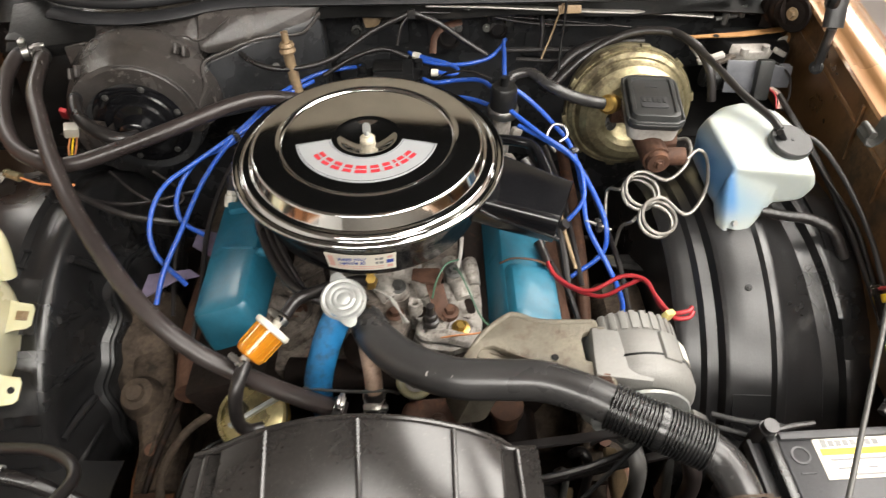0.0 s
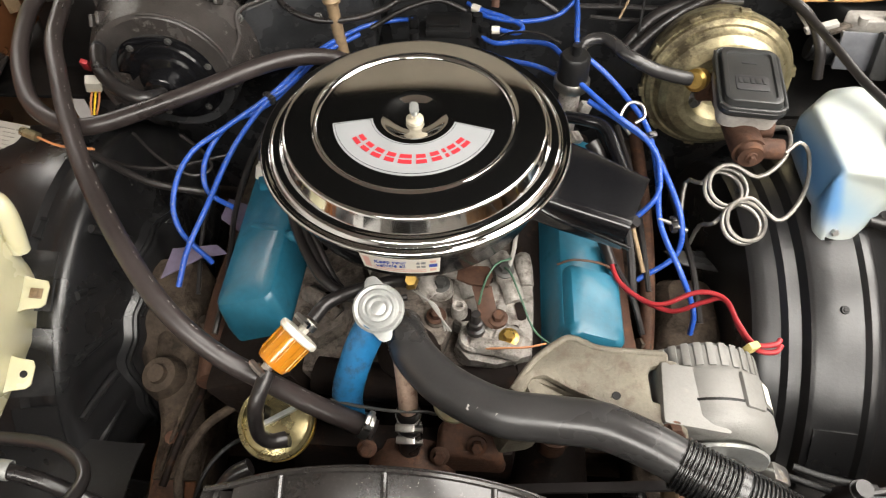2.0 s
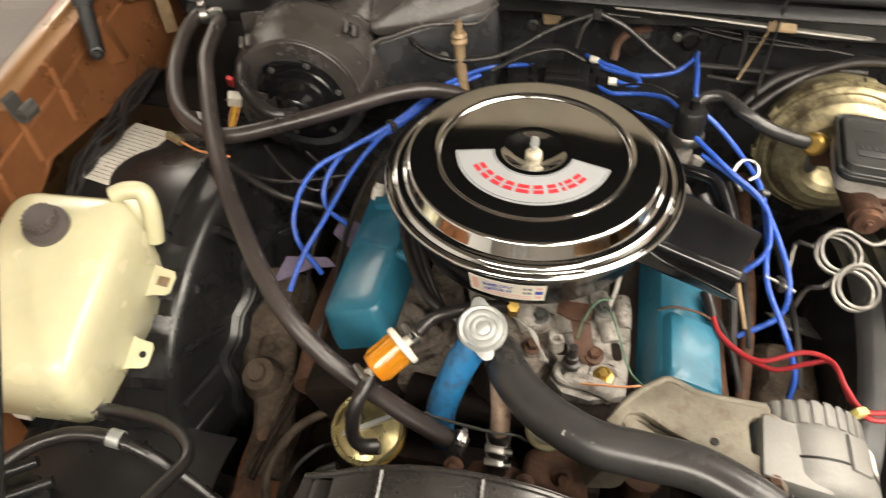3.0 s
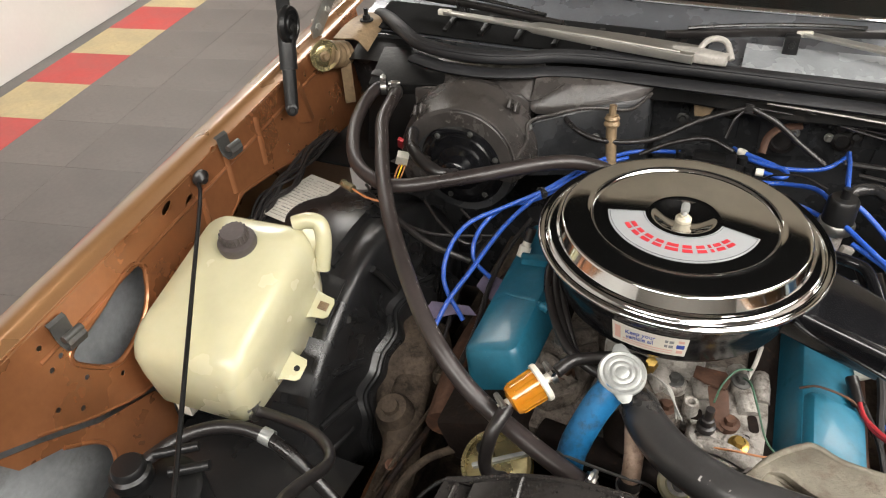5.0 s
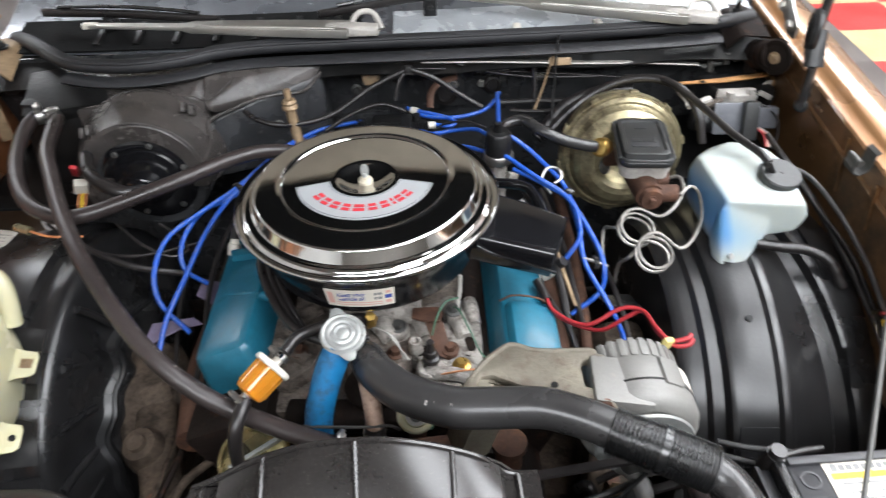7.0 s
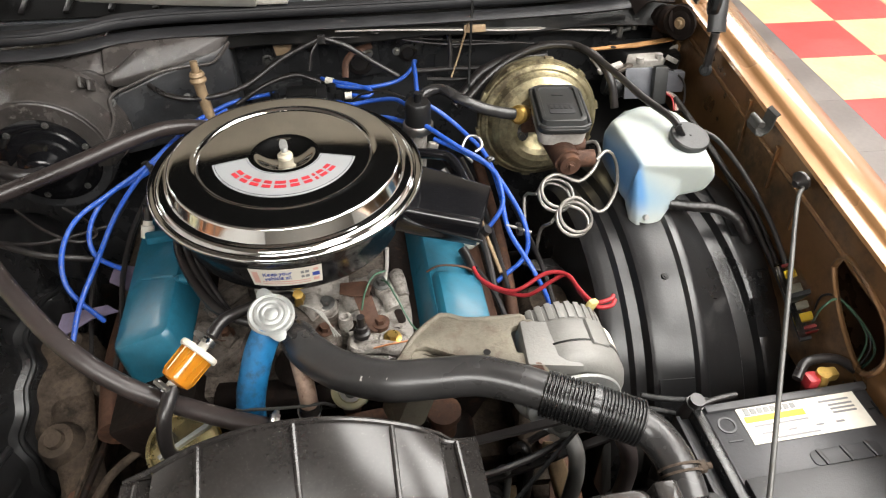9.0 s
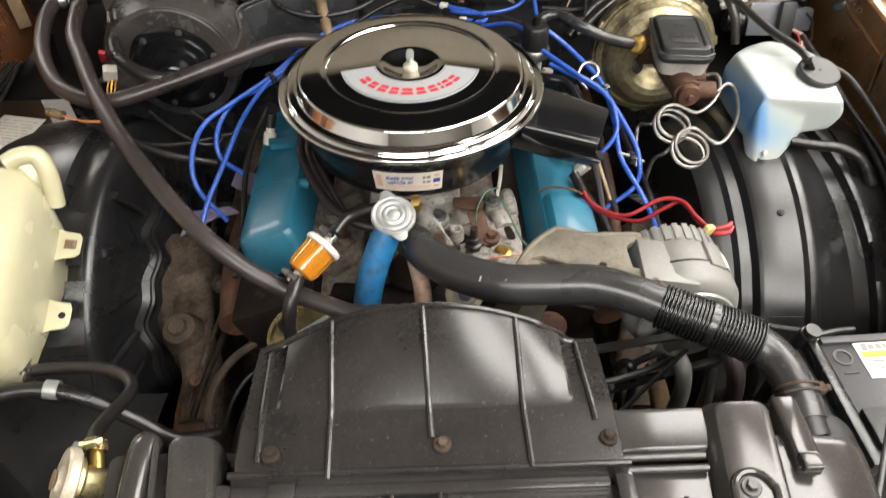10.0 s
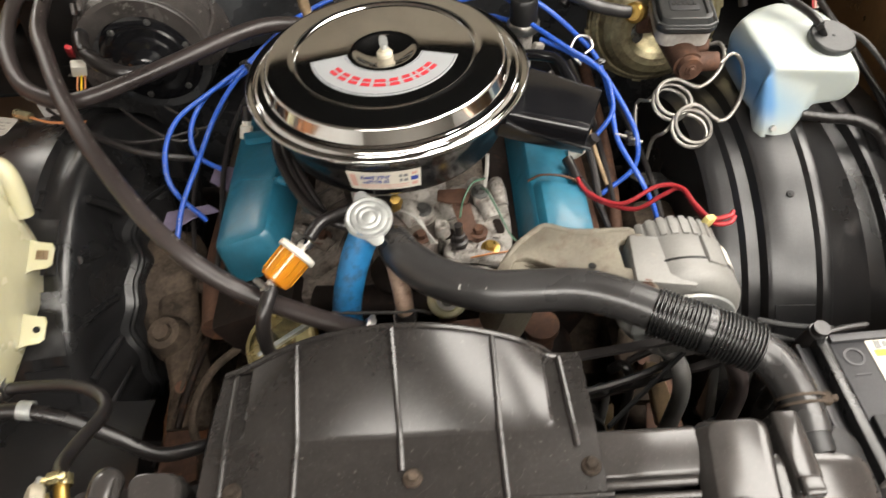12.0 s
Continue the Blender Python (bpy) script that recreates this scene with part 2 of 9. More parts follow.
DUST = (0.16, 0.14, 0.12, 1)
M = {
    "clip_steel": material("clip_steel", (0.085, 0.084, 0.08), 0.45, 0.5, 0.25, 160, 20, 0.2, (0.05, 0.035, 0.025, 1), 0.3, 40),
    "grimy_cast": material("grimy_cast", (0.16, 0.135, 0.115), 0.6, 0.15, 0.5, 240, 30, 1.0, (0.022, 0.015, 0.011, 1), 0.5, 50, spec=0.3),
    "lid_black": material("lid_black", (0.02, 0.021, 0.021), 0.4, 0, 0.25, 260, 12, 0.12, (0.06, 0.058, 0.054, 1), 0.25, 30),
    "firewall_paint": material("firewall_paint", (0.034, 0.035, 0.037), 0.27, 0, 0.4, 160, 14, 0.3, (0.05, 0.042, 0.036, 1), 0.3, 24, spec=0.5),
    # darker, more stained copy of copper_paint: the right panel's shade is in its colour
    "shaded_bronze": material("shaded_bronze", (0.22, 0.115, 0.048), 0.34, 0.6, 0.2, 120, 6, 0.08, (0.06, 0.042, 0.026, 1), 0.5, 7, coat=0.3),
    "plug_yellow": material("plug_yellow", (0.55, 0.46, 0.17), 0.5, 0, 0.1, 120, 20, 0.05),
    "cap_cream": material("cap_cream", (0.5, 0.45, 0.35), 0.5, 0.3, 0.2, 200, 30, 0.3, (0.2, 0.12, 0.07, 1), 0.35, 40),
    "chrome": material("chrome", (0.6, 0.6, 0.595), 0.075, 1.0, 0.03, 300, 12, 0.0, rough_var=0.025),
    "black_enamel": material("black_enamel", (0.006, 0.006, 0.007), 0.16, 0, 0.2, 200, 10, 0.02, spec=0.5, scratches=0.25),
    "copper_paint": material("copper_paint", (0.36, 0.145, 0.06), 0.3, 0.65, 0.16, 90, 7, 0.04, (0.12, 0.06, 0.035, 1), 0.25, 10, coat=0.35),
    "copper_outer": material("copper_outer", (0.27, 0.14, 0.06), 0.3, 0.45, 0.08, 260, 5, 0.02, coat=0.8),
    "hood_lining": material("hood_lining", (0.42, 0.37, 0.29), 0.4, 0.1, 0.15, 90, 5, 0.03),
    "black_plastic": material("black_plastic", (0.009, 0.009, 0.0095), 0.38, 0, 0.3, 160, 8, 0.12, (0.04, 0.036, 0.033, 1), 0.2, 16, scratches=0.3, spec=0.4),
    "shroud_plastic": material("shroud_plastic", (0.0215, 0.0194, 0.0184), 0.22, 0, 0.35, 260, 7, 0.015, (0.085, 0.076, 0.068, 1), 0.2, 110, rough_var=0.05, scratches=0.55),
    "support_plastic": material("support_plastic", (0.038, 0.0348, 0.033), 0.17, 0, 0.3, 240, 6, 0.02, (0.085, 0.075, 0.068, 1), 0.18, 60, rough_var=0.08, scratches=0.5),
    "liner_plastic": material("liner_plastic", (0.0125, 0.0123, 0.0128), 0.3, 0, 0.35, 220, 5, 0.12, (0.035, 0.034, 0.033, 1), 0.3, 12, scratches=0.35, spec=0.6, rough_var=0.1),
    "heater_plastic": material("heater_plastic", (0.056, 0.05, 0.047), 0.26, 0, 0.4, 420, 9, 0.3, (0.12, 0.108, 0.098, 1), 0.34, 26, scratches=0.3),
    "rubber": material("rubber", (0.015, 0.013, 0.0128), 0.34, 0, 0.35, 180, 10, 0.15, (0.05, 0.042, 0.037, 1), 0.22, 22, spec=0.5),
    "rubber_seal": material("rubber_seal", (0.022, 0.022, 0.024), 0.5, 0, 0.3, 120, 9, 0.12, DUST, 0.12, 15, spec=0.3),
    "hose_grey": material("hose_grey", (0.027, 0.026, 0.0258), 0.27, 0, 0.25, 260, 8, 0.06, (0.05, 0.045, 0.042, 1), 0.2, 18),
    "engine_blue": material("engine_blue", (0.014, 0.118, 0.185), 0.38, 0, 0.22, 110, 12, 0.1, (0.018, 0.085, 0.12, 1), 0.3, 34, coat=0.15, scratches=0.35),
    "filler_blue": material("filler_blue", (0.01, 0.115, 0.27), 0.4, 0, 0.3, 110, 22, 0.25, (0.012, 0.035, 0.07, 1), 0.5, 38),
    "cast_aluminium": material("cast_aluminium", (0.36, 0.335, 0.305), 0.5, 0.25, 0.4, 260, 30, 1.0, (0.06, 0.042, 0.032, 1), 0.5, 55),
    "bracket_cast": material("bracket_cast", (0.155, 0.138, 0.105), 0.6, 0.2, 0.3, 260, 14, 0.8, (0.09, 0.068, 0.05, 1), 0.5, 34),
    "silver_paint": material("silver_paint", (0.165, 0.161, 0.15), 0.5, 0.15, 0.12, 260, 18, 0.3, (0.22, 0.2, 0.175, 1), 0.25, 40),
    "bare_steel": material("bare_steel", (0.45, 0.44, 0.42), 0.33, 1.0, 0.2, 200, 20, 0.1, (0.2, 0.15, 0.1, 1), 0.3, 40),
    "zinc_gold": material("zinc_gold", (0.5, 0.44, 0.27), 0.33, 0.8, 0.35, 150, 14, 0.2, (0.045, 0.033, 0.021, 1), 0.62, 9, scratches=0.45),
    "hose_brown": material("hose_brown", (0.03, 0.0235, 0.0225), 0.36, 0, 0.3, 200, 10, 0.12, (0.05, 0.042, 0.037, 1), 0.25, 22),
    "pump_gold": material("pump_gold", (0.42, 0.36, 0.19), 0.27, 0.85, 0.2, 160, 20, 0.15, (0.2, 0.14, 0.06, 1), 0.3, 30),
    "brass": material("brass", (0.55, 0.36, 0.1), 0.35, 0.9, 0.2, 200, 30, 0.1, (0.25, 0.15, 0.06, 1), 0.3, 60),
    "tin": material("tin", (0.36, 0.37, 0.36), 0.42, 0.55, 0.18, 260, 30, 0.15, (0.28, 0.27, 0.23, 1), 0.35, 60),
    "rusty_iron": material("rusty_iron", (0.088, 0.046, 0.031), 0.65, 0.2, 0.45, 140, 18, 0.5, (0.16, 0.075, 0.04, 1), 0.4, 30, spec=0.25),
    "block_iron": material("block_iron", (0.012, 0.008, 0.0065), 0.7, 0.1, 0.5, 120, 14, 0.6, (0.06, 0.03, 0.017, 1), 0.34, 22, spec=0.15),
    "frame_dirt": material("frame_dirt", (0.08, 0.06, 0.045), 0.75, 0, 0.5, 160, 14, 1.0, (0.018, 0.014, 0.011, 1), 0.55, 26, spec=0.15),
    "pale_rust": material("pale_rust", (0.34, 0.24, 0.18), 0.55, 0.2, 0.3, 200, 25, 0.4, (0.12, 0.055, 0.03, 1), 0.45, 60),
    "dark_metal": material("dark_metal", (0.007, 0.0068, 0.0068), 0.45, 0, 0.4, 120, 9, 0.3, (0.034, 0.029, 0.025, 1), 0.33, 15, spec=0.25),
    "tan_coat": material("tan_coat", (0.27, 0.19, 0.11), 0.5, 0.3, 0.25, 160, 20, 0.2, (0.1, 0.06, 0.03, 1), 0.35, 35),
    "cream_plastic": material("cream_plastic", (0.475, 0.45, 0.30), 0.24, 0, 0.06, 60, 6, 0.05, glow_through=0.35),
    "wire_blue": material("wire_blue", (0.02, 0.08, 0.4), 0.32, 0, 0.1, 120, 20, 0.0),
    "wire_red": material("wire_red", (0.3, 0.02, 0.025), 0.4, 0, 0.12, 120, 20, 0.0),
    "wire_green": material("wire_green", (0.04, 0.1, 0.06), 0.5, 0, 0.15, 120, 20, 0.0),
    "wire_orange": material("wire_orange", (0.5, 0.2, 0.08), 0.5, 0, 0.15, 120, 20, 0.0),
    "brake_line": material("brake_line", (0.24, 0.228, 0.21), 0.4, 0.7, 0.2, 200, 30, 0.1, (0.2, 0.16, 0.12, 1), 0.3, 50),
    "amber": material("amber", (0.45, 0.17, 0.012), 0.14, 0, 0.1, 60, 20, 0.0, (0.5, 0.15, 0.01, 1), 0.3, 40, coat=0.5, glow_through=0.5),
    "white_plastic": material("white_plastic", (0.6, 0.57, 0.5), 0.4, 0, 0.08, 120, 12, 0.05),
    "dirty_white": material("dirty_white", (0.4, 0.38, 0.35), 0.5, 0, 0.25, 160, 20, 0.3, (0.07, 0.06, 0.05, 1), 0.3, 40),
    "paper": material("paper", (0.66, 0.62, 0.54), 0.7, 0, 0.08, 200, 15, 0.05, (0.45, 0.4, 0.33, 1), 0.2, 25),
    "sleeve_black": material("sleeve_black", (0.009, 0.009, 0.0092), 0.27, 0, 0.3, 200, 12, 0.05, (0.03, 0.027, 0.025, 1), 0.2, 30, spec=0.6),
    "hose_worn": material("hose_worn", (0.1, 0.097, 0.092), 0.42, 0, 0.25, 200, 10, 0.15, (0.05, 0.042, 0.037, 1), 0.25, 22),
    "cap_grey": material("cap_grey", (0.075, 0.062, 0.06), 0.45, 0, 0.25, 220, 12, 0.15, (0.14, 0.12, 0.11, 1), 0.25, 40),
    "primer_grey": material("primer_grey", (0.24, 0.25, 0.26), 0.5, 0, 0.3, 90, 7, 0.2, (0.12, 0.11, 0.1, 1), 0.35, 9),
    "old_paper": material("old_paper", (0.46, 0.44, 0.39), 0.55, 0, 0.12, 200, 15, 0.05, (0.3, 0.27, 0.23, 1), 0.3, 25),
    "hose_print": material("hose_print", (0.27, 0.26, 0.24), 0.7, 0, 0.3, 200, 20, 0.0),
    "label_silver": material("label_silver", (0.34, 0.355, 0.365), 0.45, 0.2, 0.04, 300, 20, 0.0),
    "ink_black": material("ink_black", (0.02, 0.02, 0.022), 0.5, 0, 0.1, 200, 20, 0.0),
    "ink_grey": material("ink_grey", (0.2, 0.2, 0.2), 0.6, 0, 0.1, 200, 20, 0.0),
    "ink_red": material("ink_red", (0.46, 0.025, 0.035), 0.45, 0, 0.05, 200, 20, 0.0),
    "ink_pink": material("ink_pink", (0.62, 0.36, 0.3), 0.5, 0, 0.05, 200, 20, 0.0),
    "ink_blue": material("ink_blue", (0.03, 0.06, 0.3), 0.5, 0, 0.05, 200, 20, 0.0),
    "ink_yellow": material("ink_yellow", (0.8, 0.55, 0.02), 0.5, 0, 0.05, 200, 20, 0.0),
    "battery_case": material("battery_case", (0.012, 0.012, 0.013), 0.42, 0, 0.25, 260, 8, 0.15, DUST, 0.15, 16),
    "battery_top": material("battery_top", (0.036, 0.036, 0.039), 0.45, 0, 0.2, 260, 8, 0.15, DUST, 0.15, 16),
    "pad_black": material("pad_black", (0.006, 0.006, 0.006), 0.85, 0, 0.4, 160, 9, 0.5, spec=0.1),
    "cowl_paint": material("cowl_paint", (0.13, 0.138, 0.152), 0.28, 0.5, 0.2, 160, 6, 0.03, DUST, 0.15, 12, coat=0.1, spec=0.3),
    "bright_panel": material("bright_panel", (0.36, 0.38, 0.4), 0.25, 0.3, 0.2, 160, 8, 0.05, (0.2, 0.2, 0.2, 1), 0.25, 20),
    "wiper_steel": material("wiper_steel", (0.42, 0.41, 0.38), 0.36, 0.8, 0.12, 160, 12, 0.05),
    "floor_grey": material("floor_grey", (0.138, 0.121, 0.112), 0.4, 0, 0.22, 50, 2.2, 0.15, (0.15, 0.133, 0.124, 1), 0.3, 3.5, per_piece=0.14),
    "floor_red": material("floor_red", (0.46, 0.05, 0.045), 0.38, 0, 0.18, 30, 3, 0.08, (0.4, 0.07, 0.06, 1), 0.2, 4, per_piece=0.08),
    "floor_cream": material("floor_cream", (0.46, 0.37, 0.2), 0.4, 0, 0.2, 40, 4, 0.1, (0.35, 0.29, 0.165, 1), 0.3, 7, per_piece=0.08),
    "concrete": material("concrete", (0.16, 0.15, 0.14), 0.75, 0, 0.2, 50, 3, 0.3, (0.15, 0.14, 0.12, 1), 0.3, 5),
    "wall_white": material("wall_white", (0.74, 0.73, 0.7), 0.6, 0, 0.04, 40, 1.2, 0.1, (0.6, 0.57, 0.52, 1), 0.12, 3),
    "wall_plain": material("wall_plain", (0.2, 0.185, 0.165), 0.7, 0, 0.08, 40, 1.2, 0.1),
    "ceiling_white": material("ceiling_white", (0.3, 0.29, 0.27), 0.8, 0, 0.05, 30, 1.5, 0.1),
    "lamp_case": material("lamp_case", (0.7, 0.7, 0.7), 0.4, 0, 0.05, 60, 6, 0.05),
}


def glowing(name, colour, strength):
    m = bpy.data.materials.new(name)
    m.use_nodes = True
    b = m.node_tree.nodes["Principled BSDF"]
    b.inputs["Base Color"].default_value = (0.9, 0.9, 0.88, 1)
    b.inputs["Emission Color"].default_value, b.inputs["Emission Strength"].default_value = colour, strength
    return m


def glass(name, tint, rough=0.02):
    m = bpy.data.materials.new(name)
    m.use_nodes = True
    b = m.node_tree.nodes["Principled BSDF"]
    b.inputs["Base Color"].default_value, b.inputs["Transmission Weight"].default_value = tint, 1.0
    b.inputs["Roughness"].default_value, b.inputs["IOR"].default_value = rough, 1.5
    return m


M["lamp_glow"] = glowing("lamp_glow", (1.0, 0.95, 0.88, 1), 4.5)
M["windshield_glass"] = glass("windshield_glass", (0.75, 0.85, 0.85, 1))
M["clear_plastic"] = glass("clear_plastic", (0.9, 0.88, 0.8, 1), 0.15)


# ---- the hall ----
def hall_slab(name, x0, x1, y0, y1, z0, z1, mat_, label):
    bm = box(x1 - x0, y1 - y0, z1 - z0, 0, HALL @ pose((x0 + x1) / 2, (y0 + y1) / 2, (z0 + z1) / 2))
    return solo(name, bm, mat_, label, name.split("_")[0], kind="structure")


TOP = CEILING - GROUND
hall_floor = hall_slab("floor", -4.1, 7.0, -6.0, 9.0, -0.2, -0.004, M["concrete"], "worn concrete floor under laid square tiles")
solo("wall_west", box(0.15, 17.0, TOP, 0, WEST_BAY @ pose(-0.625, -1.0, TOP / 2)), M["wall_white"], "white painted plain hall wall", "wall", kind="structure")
hall_slab("wall_east", 6.8, 7.0, -6.0, 9.0, 0, TOP, M["wall_white"], "white painted plain hall wall")
hall_slab("wall_north", -3.87, 6.8, 8.8, 9.0, 0, TOP, M["wall_plain"], "beige grey painted plain hall wall")
hall_slab("wall_south", -3.87, 6.8, -6.0, -5.8, 0, TOP, M["wall_plain"], "beige grey painted plain hall wall")
hall_slab("ceiling", -4.1, 7.0, -6.0, 9.0, TOP, TOP + 0.15, M["ceiling_white"], "pale grey painted flat hall ceiling")

lamp = None
for lx, ly in LAMPS:
    m = HALL @ pose(lx, ly, TOP)
    if lamp is None:
        lamp = thing("ceiling_lamp", m.translation, "flat white ceiling lamp with a lit diffuser", "lamp", "ceiling lamps")
        lamp.matrix_world = m
        for nm, bm, mt in (("housing", box(2.14, 1.44, 0.04, 0.006, at(0, 0, -0.022)), "lamp_case"), ("diffuser", box(2.1, 1.4, 0.02, 0.004, at(0, 0, -0.052)), "lamp_glow")):
            ob = new(nm, finish(nm, bm, M[mt], (0, 0, 0), 38))
            ob.parent = lamp
    else:
        copy_thing(lamp, m)

# ---- the car's shell ----
def left_x(y):
    return -0.851 - 0.076 * y


def right_x(y):
    return 0.831 + 0.023 * y


def crest_z(y):
    return 0.999 + 0.0725 * y


def fender_skin(edge, s):
    """The rolled top and the outer side of a front wing; s is -1 on the near side of the hall wall, 1 on the other."""
    prof = [(0.11, -0.72), (0.125, -0.35), (0.115, -0.16), (0.085, -0.07), (0.045, -0.018), (0.012, -0.002), (0.0, 0.0), (-0.006, -0.002),
            (-0.010, -0.006), (-0.018, -0.009), (-0.027, -0.011), (-0.030, -0.016)]
    if s > 0:
        prof[:7] = [(0.12, -0.72), (0.135, -0.35), (0.13, -0.16), (0.105, -0.06), (0.068, -0.012), (0.03, 0.003), (0.0, 0.002)]

    def fn(u, v):
        y = -1.0 + 1.7 * u
        k = v * (len(prof) - 1)
        i = min(int(k), len(prof) - 2)
        f = k - i
        dx, dz = (prof[i][j] * (1 - f) + prof[i + 1][j] * f for j in (0, 1))
        return edge(y) + s * dx, y, crest_z(y) + dz
    return sheet(fn, 24, (len(prof) - 1) * 2, 0.0025)


SLOPE = {-1: 0.15, 1: 0.03}


def wing_panel(edge, s, low, holes):
    """The upright inner wall of a wing, from its lip to the lower edge, with its openings."""
    top = [(y, crest_z(y) - 0.012) for y in np.linspace(-1.0, 0.6, 17)]
    return plate_with_holes(top + low[::-1], holes, 0.002, lambda y, z: (edge(y) - s * (0.028 + SLOPE[s] * (crest_z(y) - 0.018 - z)), y, z))


def on_wing(edge, s, y, z, proud=0.0):
    return Vector((edge(y) - s * (0.028 + SLOPE[s] * (crest_z(y) - 0.018 - z) + proud), y, z))


LOW = [(-1.0, 0.86), (-0.62, 0.855), (-0.56, 0.82), (-0.47, 0.765), (-0.364, 0.723), (-0.27, 0.76), (-0.15, 0.82), (-0.03, 0.86), (0.0, 0.872), (0.14, 0.85), (0.3, 0.81), (0.5, 0.80), (0.6, 0.80)]
LOW_R = [(-1.0, 0.72), (-0.6, 0.70), (-0.36, 0.70), (-0.2, 0.70), (-0.1, 0.76), (0.0, 0.80), (0.12, 0.80), (0.3, 0.80), (0.6, 0.80)]
HOLE_L = [(-0.276, 0.9), (-0.285, 0.915), (-0.313, 0.921), (-0.393, 0.898), (-0.45, 0.885), (-0.46, 0.868), (-0.445, 0.845), (-0.415, 0.815), (-0.384, 0.808), (-0.33, 0.828), (-0.295, 0.86)]
HOLE_R = [(-0.24, 0.895), (-0.245, 0.915), (-0.262, 0.927), (-0.309, 0.922), (-0.365, 0.905), (-0.395, 0.87), (-0.39, 0.83), (-0.366, 0.812), (-0.31, 0.835), (-0.262, 0.87)]
fender_l = thing("fender", (-0.9, -0.2, 0.3), "copper painted front wing with a bare inner panel", "fender", "front wings")
part("outer_skin", fender_skin(left_x, -1), M["copper_outer"], fender_l)
part("inner_panel", wing_panel(left_x, -1, LOW, [HOLE_L, oval(-0.186, 0.957, 0.015, 0.006, 0.35), oval(-0.133, 0.94, 0.012, 0.0055, 0.35), oval(-0.034, 0.985, 0.006, 0.005)] + [oval(y, z, 0.0045, 0.0045, n=10) for y, z in ((-0.49, 0.923), (-0.47, 0.891), (-0.492, 0.883), (-0.455, 0.833), (-0.403, 0.79), (-0.516, 0.828), (-0.485, 0.799))]), M["copper_paint"], fender_l)
fender_r = thing("fender", (0.9, -0.2, 0.3), "bronze painted front wing with shade-darkened brown inner panel", "fender", "front wings")
part("outer_skin", fender_skin(right_x, 1), M["copper_outer"], fender_r)
# this inner wall takes the darker bronze that stands in for its shade
part("inner_panel", wing_panel(right_x, 1, LOW_R, [HOLE_R, oval(-0.16, 0.972, 0.013, 0.0045, 0.3)]), M["shaded_bronze"], fender_r)


def pressed_rib(edge, s, y0, z0, y1, z1, w=0.009, h=0.005):
    a, b = on_wing(edge, s, y0, z0, -0.003), on_wing(edge, s, y1, z1, -0.003)
    return tube([a, a.lerp(b, 0.5), b], w * 1.5, 12, 3, flat=0.32)


for y0, z0, y1, z1 in ((0.1, 0.98, 0.084, 0.885), (-0.016, 0.96, -0.026, 0.885), (-0.11, 0.925, -0.12, 0.87)):
    part("pressed_rib", pressed_rib(left_x, -1, y0, z0, y1, z1), M["copper_paint"], fender_l)
    part("pressed_rib", pressed_rib(right_x, 1, y0, z0, y1, z1), M["shaded_bronze"], fender_r)
part("long_crease", tube([on_wing(left_x, -1, y, crest_z(y) - 0.06, -0.002) for y in (-0.5, -0.2, 0.1, 0.4)], 0.006, 8, 4), M["copper_paint"], fender_l)
part("long_crease", tube([on_wing(right_x, 1, y, crest_z(y) - 0.06, -0.002) for y in (-0.5, -0.2, 0.1, 0.4)], 0.006, 8, 4), M["shaded_bronze"], fender_r)
part("hole_rim", tube([on_wing(left_x, -1, y, z, 0.0) for y, z in HOLE_L + HOLE_L[:1]], 0.005, 8, 3), M["copper_paint"], fender_l)
part("hole_rim", tube([on_wing(right_x, 1, y, z, 0.0) for y, z in HOLE_R + HOLE_R[:1]], 0.005, 8, 3), M["shaded_bronze"], fender_r)

# apron in front of the left wing panel, towards the radiator support
APRON = [(-0.62, 0.835), (-0.56, 0.802), (-0.47, 0.745), (-0.364, 0.705), (-0.345, 0.66), (-0.36, 0.56), (-0.50, 0.50), (-0.535, 0.58), (-0.50, 0.64), (-0.478, 0.69), (-0.49, 0.725), (-0.535, 0.765), (-0.60, 0.795)]
part("lower_apron", plate_with_holes(APRON, [], 0.002, lambda y, z: (left_x(y) + 0.028 + 0.15 * (crest_z(y) - 0.018 - z) - 0.012, y, z)), M["copper_paint"], fender_l)
part("apron_fold", tube([(left_x(y) + 0.028 + 0.15 * (crest_z(y) - 0.018 - z) - 0.01, y, z) for y, z in ((-0.535, 0.58), (-0.50, 0.64), (-0.478, 0.69), (-0.49, 0.725), (-0.535, 0.765))], 0.004, 8, 5), M["copper_paint"], fender_l)
part("lower_bead", tube([on_wing(left_x, -1, y, z + 0.004, 0.0) for y, z in LOW[2:11]], 0.0032, 8, 4), M["copper_paint"], fender_l)
part("corner_post", hull([on_wing(left_x, -1, 0.20, 0.985, -0.002), on_wing(left_x, -1, 0.23, 0.90, -0.002), on_wing(left_x, -1, 0.26, 0.97, 0.012), on_wing(left_x, -1, 0.27, 0.89, 0.014), on_wing(left_x, -1, 0.30, 0.98, -0.002), on_wing(left_x, -1, 0.31, 0.88, -0.002)], 0.004), M["copper_paint"], fender_l)


